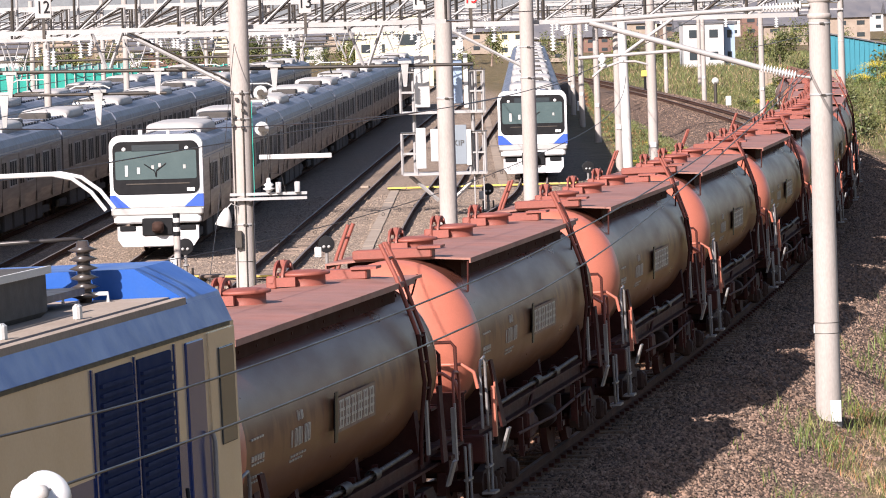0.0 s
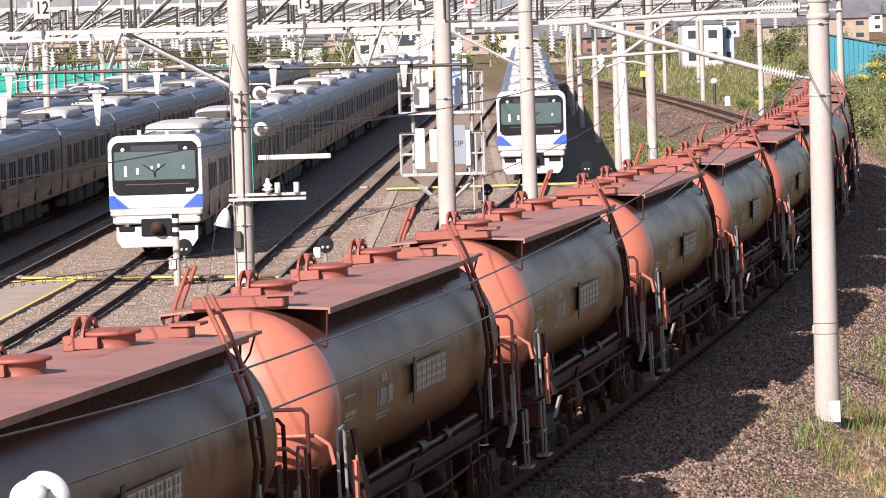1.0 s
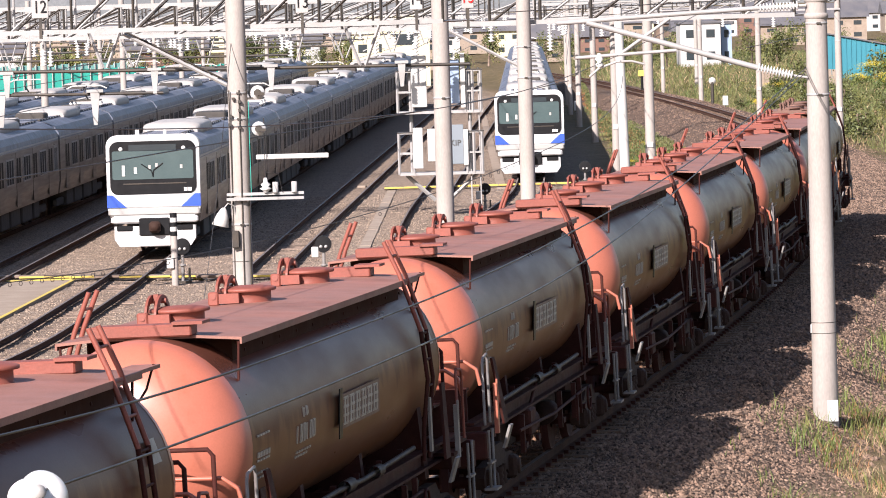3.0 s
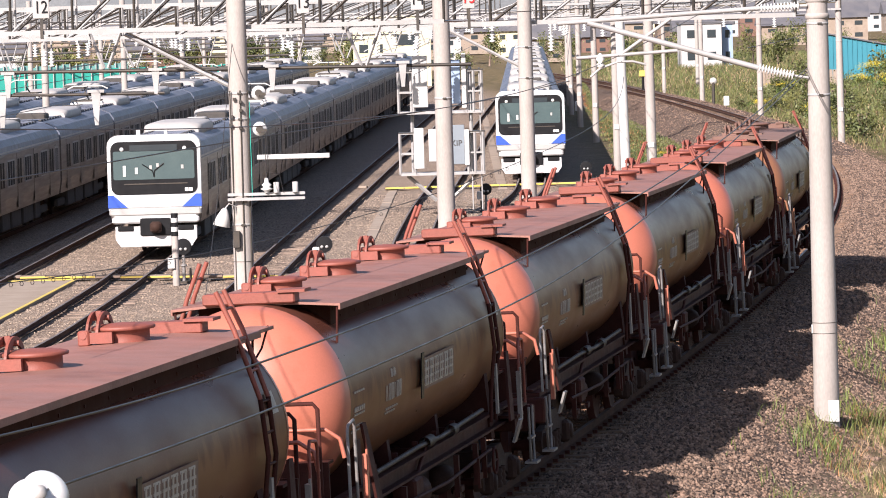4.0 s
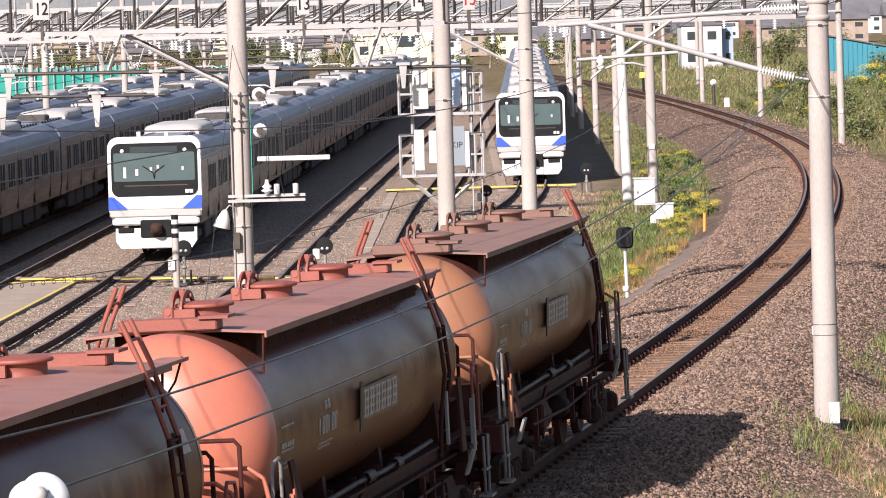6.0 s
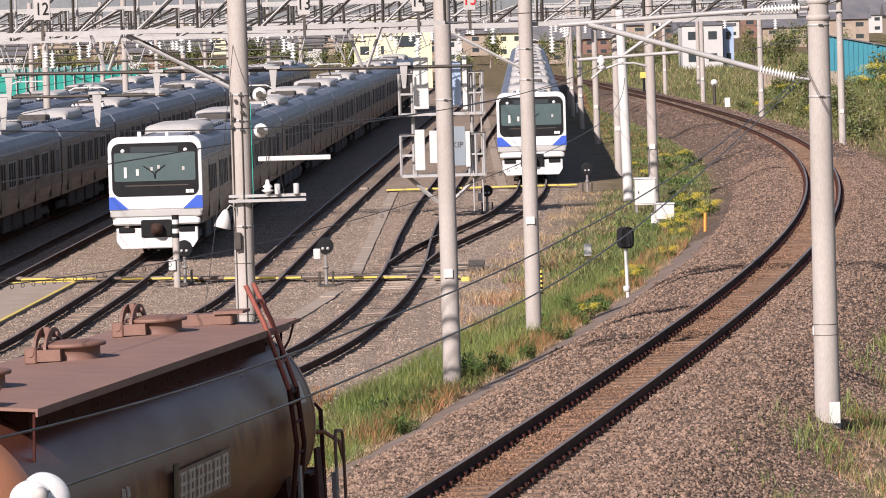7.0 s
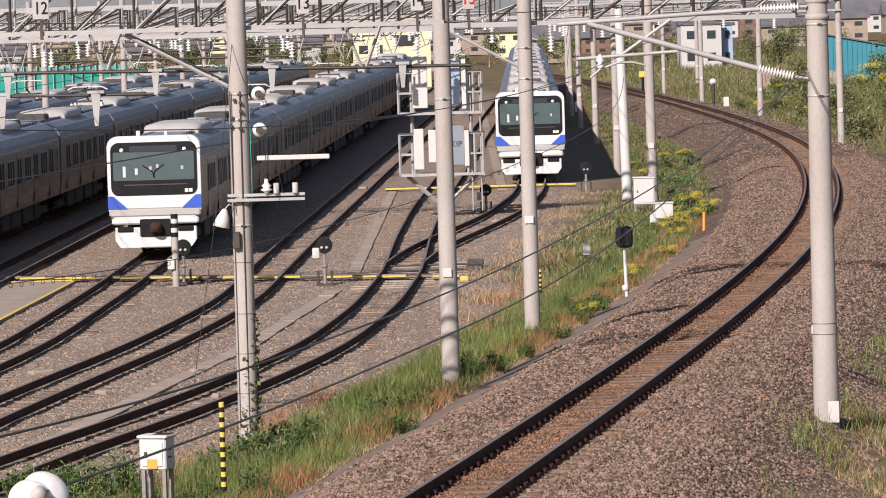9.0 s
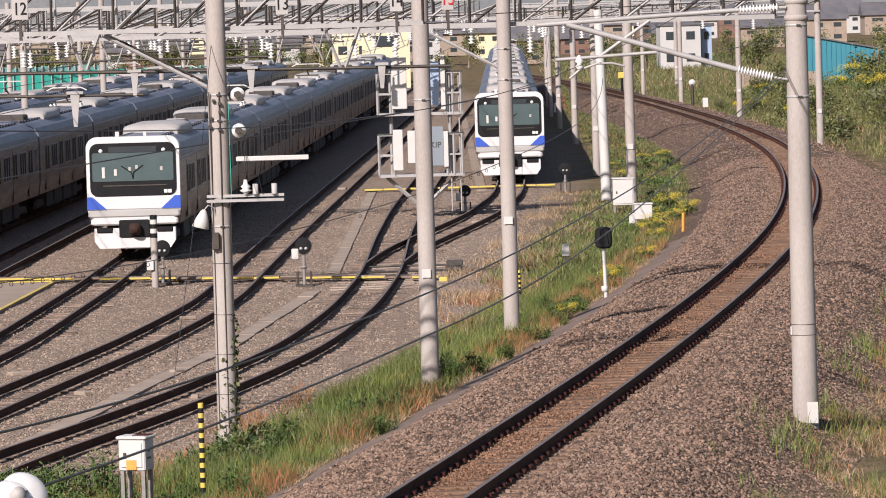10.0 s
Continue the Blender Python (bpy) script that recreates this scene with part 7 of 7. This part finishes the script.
# ---- sleepers, clips and ballast stones ----
slp = Build().box((0, 0, 0), (2.0, 0.22, 0.16), bevel=0.02).mesh("sleeper", "sleeper")
rr = random.Random(31)
for k in range(290):
    s = -2.0 + k * 0.62
    x, y, th = (float(v) for v in on_line(s))
    z = float(rail_z(s))
    base = Matrix.Translation((x, y, z)) @ Matrix.Rotation(-th, 4, "Z") @ Matrix.Rotation(-CANT, 4, "Y")
    part("sleeper", slp, None, main_track, "", base @ pose(rr.uniform(-0.02, 0.02), rr.uniform(-0.03, 0.03), -0.262, 0, 0, rr.uniform(-0.6, 0.6)))
clips = Build()
for k in range(330):
    s = -2.0 + k * 0.62
    x, y, th = (float(v) for v in on_line(s))
    base = Matrix.Translation((x, y, float(rail_z(s)))) @ Matrix.Rotation(-th, 4, "Z") @ Matrix.Rotation(-CANT, 4, "Y")
    for e in (-0.655, -0.475, 0.475, 0.655):
        clips.box((e, 0, -0.125), (0.07, 0.11, 0.05), base)
ob = part("rail_clip", clips, "frame", main_track, "rusty rail clips on every sleeper")
ob["kind"] = "stuff"
tie = Build().box((0, 0, 0), (2.1, 0.21, 0.14), bevel=0.02).mesh("sleeper", "timber")
for tr, t in list(zip(yard_names, YARD_TRACKS))[:4]:
    th = np.arctan2(np.gradient(t[:, 0]), np.gradient(t[:, 1]))
    length = t[-1, 1] - t[0, 1]
    for k in range(int(min(length, 88) / 0.72)):
        y = t[0, 1] + k * 0.72
        part("sleeper", tie, None, tr, "", Matrix.Translation((float(np.interp(y, t[:, 1], t[:, 0])), y, -0.278)) @ Matrix.Rotation(-float(np.interp(y, t[:, 1], th)), 4, "Z") @ pose(rr.uniform(-0.06, 0.06), 0, rr.uniform(-0.015, 0.01), 0, 0, rr.uniform(-1.5, 1.5)))


longtie = Build().box((0, 0, 0), (3.1, 0.22, 0.14), bevel=0.02).mesh("turnout_timber", "slab")
for k in range(13):
    y = 127.0 + k * 0.95
    x = float(np.interp(y, T_C[:, 1], T_C[:, 0]))
    part("turnout_timber", longtie, None, yard_names[2], "", pose(x + 0.3 + 0.04 * k + rr.uniform(-0.12, 0.12), y, -0.262, 0, 0, rr.uniform(-3, 3)))
for y in (133.2, 136.0):
    x = float(np.interp(y, T_C[:, 1], T_C[:, 0]))
    part("point_rod", Build().tube([(x - 0.6, y, -0.13), (x + 2.2, y, -0.13)], 0.03, 6).box((x + 2.1, y, -0.08), (0.5, 0.4, 0.16), bevel=0.03), "underfloor", yard_names[2], "dark point rod and its machine")


def stones(x, y, size, name, material, label, lift=0.0):
    """Crushed stones: squashed, twisted octahedra lying on the ground, one mesh."""
    n = len(x)
    z = ground_z(x, y) + lift
    base = np.array([(1, 0, 0), (0, 1, 0), (-1, 0, 0), (0, -1, 0), (0.2, 0.1, 0.8), (-0.1, 0.2, -0.8)], float)
    v = base[None] * (size[:, None, None] * rng.uniform(0.55, 1.25, (n, 6, 1)))
    a = rng.uniform(0, 2 * np.pi, n)[:, None]
    tilt = rng.normal(0, 0.6, n)[:, None]
    vx, vy, vz = v[..., 0], v[..., 1], v[..., 2]
    vy, vz = vy * np.cos(tilt) - vz * np.sin(tilt), vy * np.sin(tilt) + vz * np.cos(tilt)
    vx, vy = vx * np.cos(a) - vy * np.sin(a), vx * np.sin(a) + vy * np.cos(a)
    P = np.stack([vx + x[:, None], vy + y[:, None], vz + z[:, None]], -1)
    tri = np.array([(0, 1, 4), (1, 2, 4), (2, 3, 4), (3, 0, 4), (1, 0, 5), (2, 1, 5), (3, 2, 5), (0, 3, 5)])
    F = (np.arange(n) * 6)[:, None, None] + tri[None]
    me = bpy.data.meshes.new(name)
    me.from_pydata(P.reshape(-1, 3).tolist(), [], F.reshape(-1, 3).tolist())
    me.materials.append(M[material])
    tagged(new(name, me), label, "ballast", kind="stuff")


def heap(n, s0, s1, d0, d1, power):
    s = s0 + (s1 - s0) * rng.random(n) ** power
    d = d0 + (d1 - d0) * rng.random(n)
    ok = (np.abs(np.abs(d) - 0.566) > 0.11)
    x, y, _ = on_line(s[ok], d[ok])
    return x, y


x, y = heap(70000, 13, 150, 0.5, 4.6, 1.8)
stones(x, y, rng.uniform(0.021, 0.048, len(x)), "ballast_stones", "stone", "loose crushed brown ballast on the outer shoulder")
x, y = heap(45000, 12, 150, -3.3, -0.5, 1.8)
stones(x, y, rng.uniform(0.021, 0.048, len(x)), "ballast_stones", "stone", "loose crushed brown ballast on the inner shoulder")
for lo, hi in ((-1.25, -0.68), (0.68, 1.25)):
    x, y = heap(11000, 12, 130, lo, hi, 1.7)
    stones(x, y, rng.uniform(0.022, 0.045, len(x)), "ballast_stones", "stone", "crushed ballast heaped over the sleeper ends", 0.022)
s = 12 + 138 * rng.random(42000) ** 1.7
d = rng.uniform(-1.05, 1.05, 42000)
ok = np.abs(np.abs(d) - 0.566) > 0.09
x, y, _ = on_line(s[ok], d[ok])
stones(x, y, rng.uniform(0.014, 0.034, len(x)), "track_stones", "ruststone", "rust-stained ballast between the rails", 0.008)
x, y = heap(20000, 130, 300, -4.2, 5.0, 1.0)
stones(x, y, rng.uniform(0.03, 0.06, len(x)), "ballast_stones", "stone", "distant ballast along the bend")
n = 70000
yy = 78 + 110 * rng.random(n) ** 1.5
xx = rng.uniform(-15, 1.5, n) + (yy - 78) * 0.035
sd, dd = line_coords(xx, yy)
ok = (dd < -6.3) & (np.abs(tracks_near(xx, yy) - 0.566) > 0.1)
stones(xx[ok], yy[ok], rng.uniform(0.018, 0.042, int(ok.sum())), "yard_stones", "yardstone", "loose grey-brown stones of the yard ballast")


def travelled(t):
    """Metres run since the first second; the train slows a little."""
    return SPEED * (t - 1) - 0.038 * max(t - 1, 0) ** 2


def motions():
    times = [k * 0.5 for k in range(21)]
    for k, w in enumerate(WAGONS):
        walk(w, [(t, line_pose(20.72 - (3 - k) * PITCH_LEN - travelled(t))) for t in times])
    walk(LOCO, [(t, line_pose(20.72 - 3 * PITCH_LEN - travelled(t) - 16.8, 5.0)) for t in times])


motions()
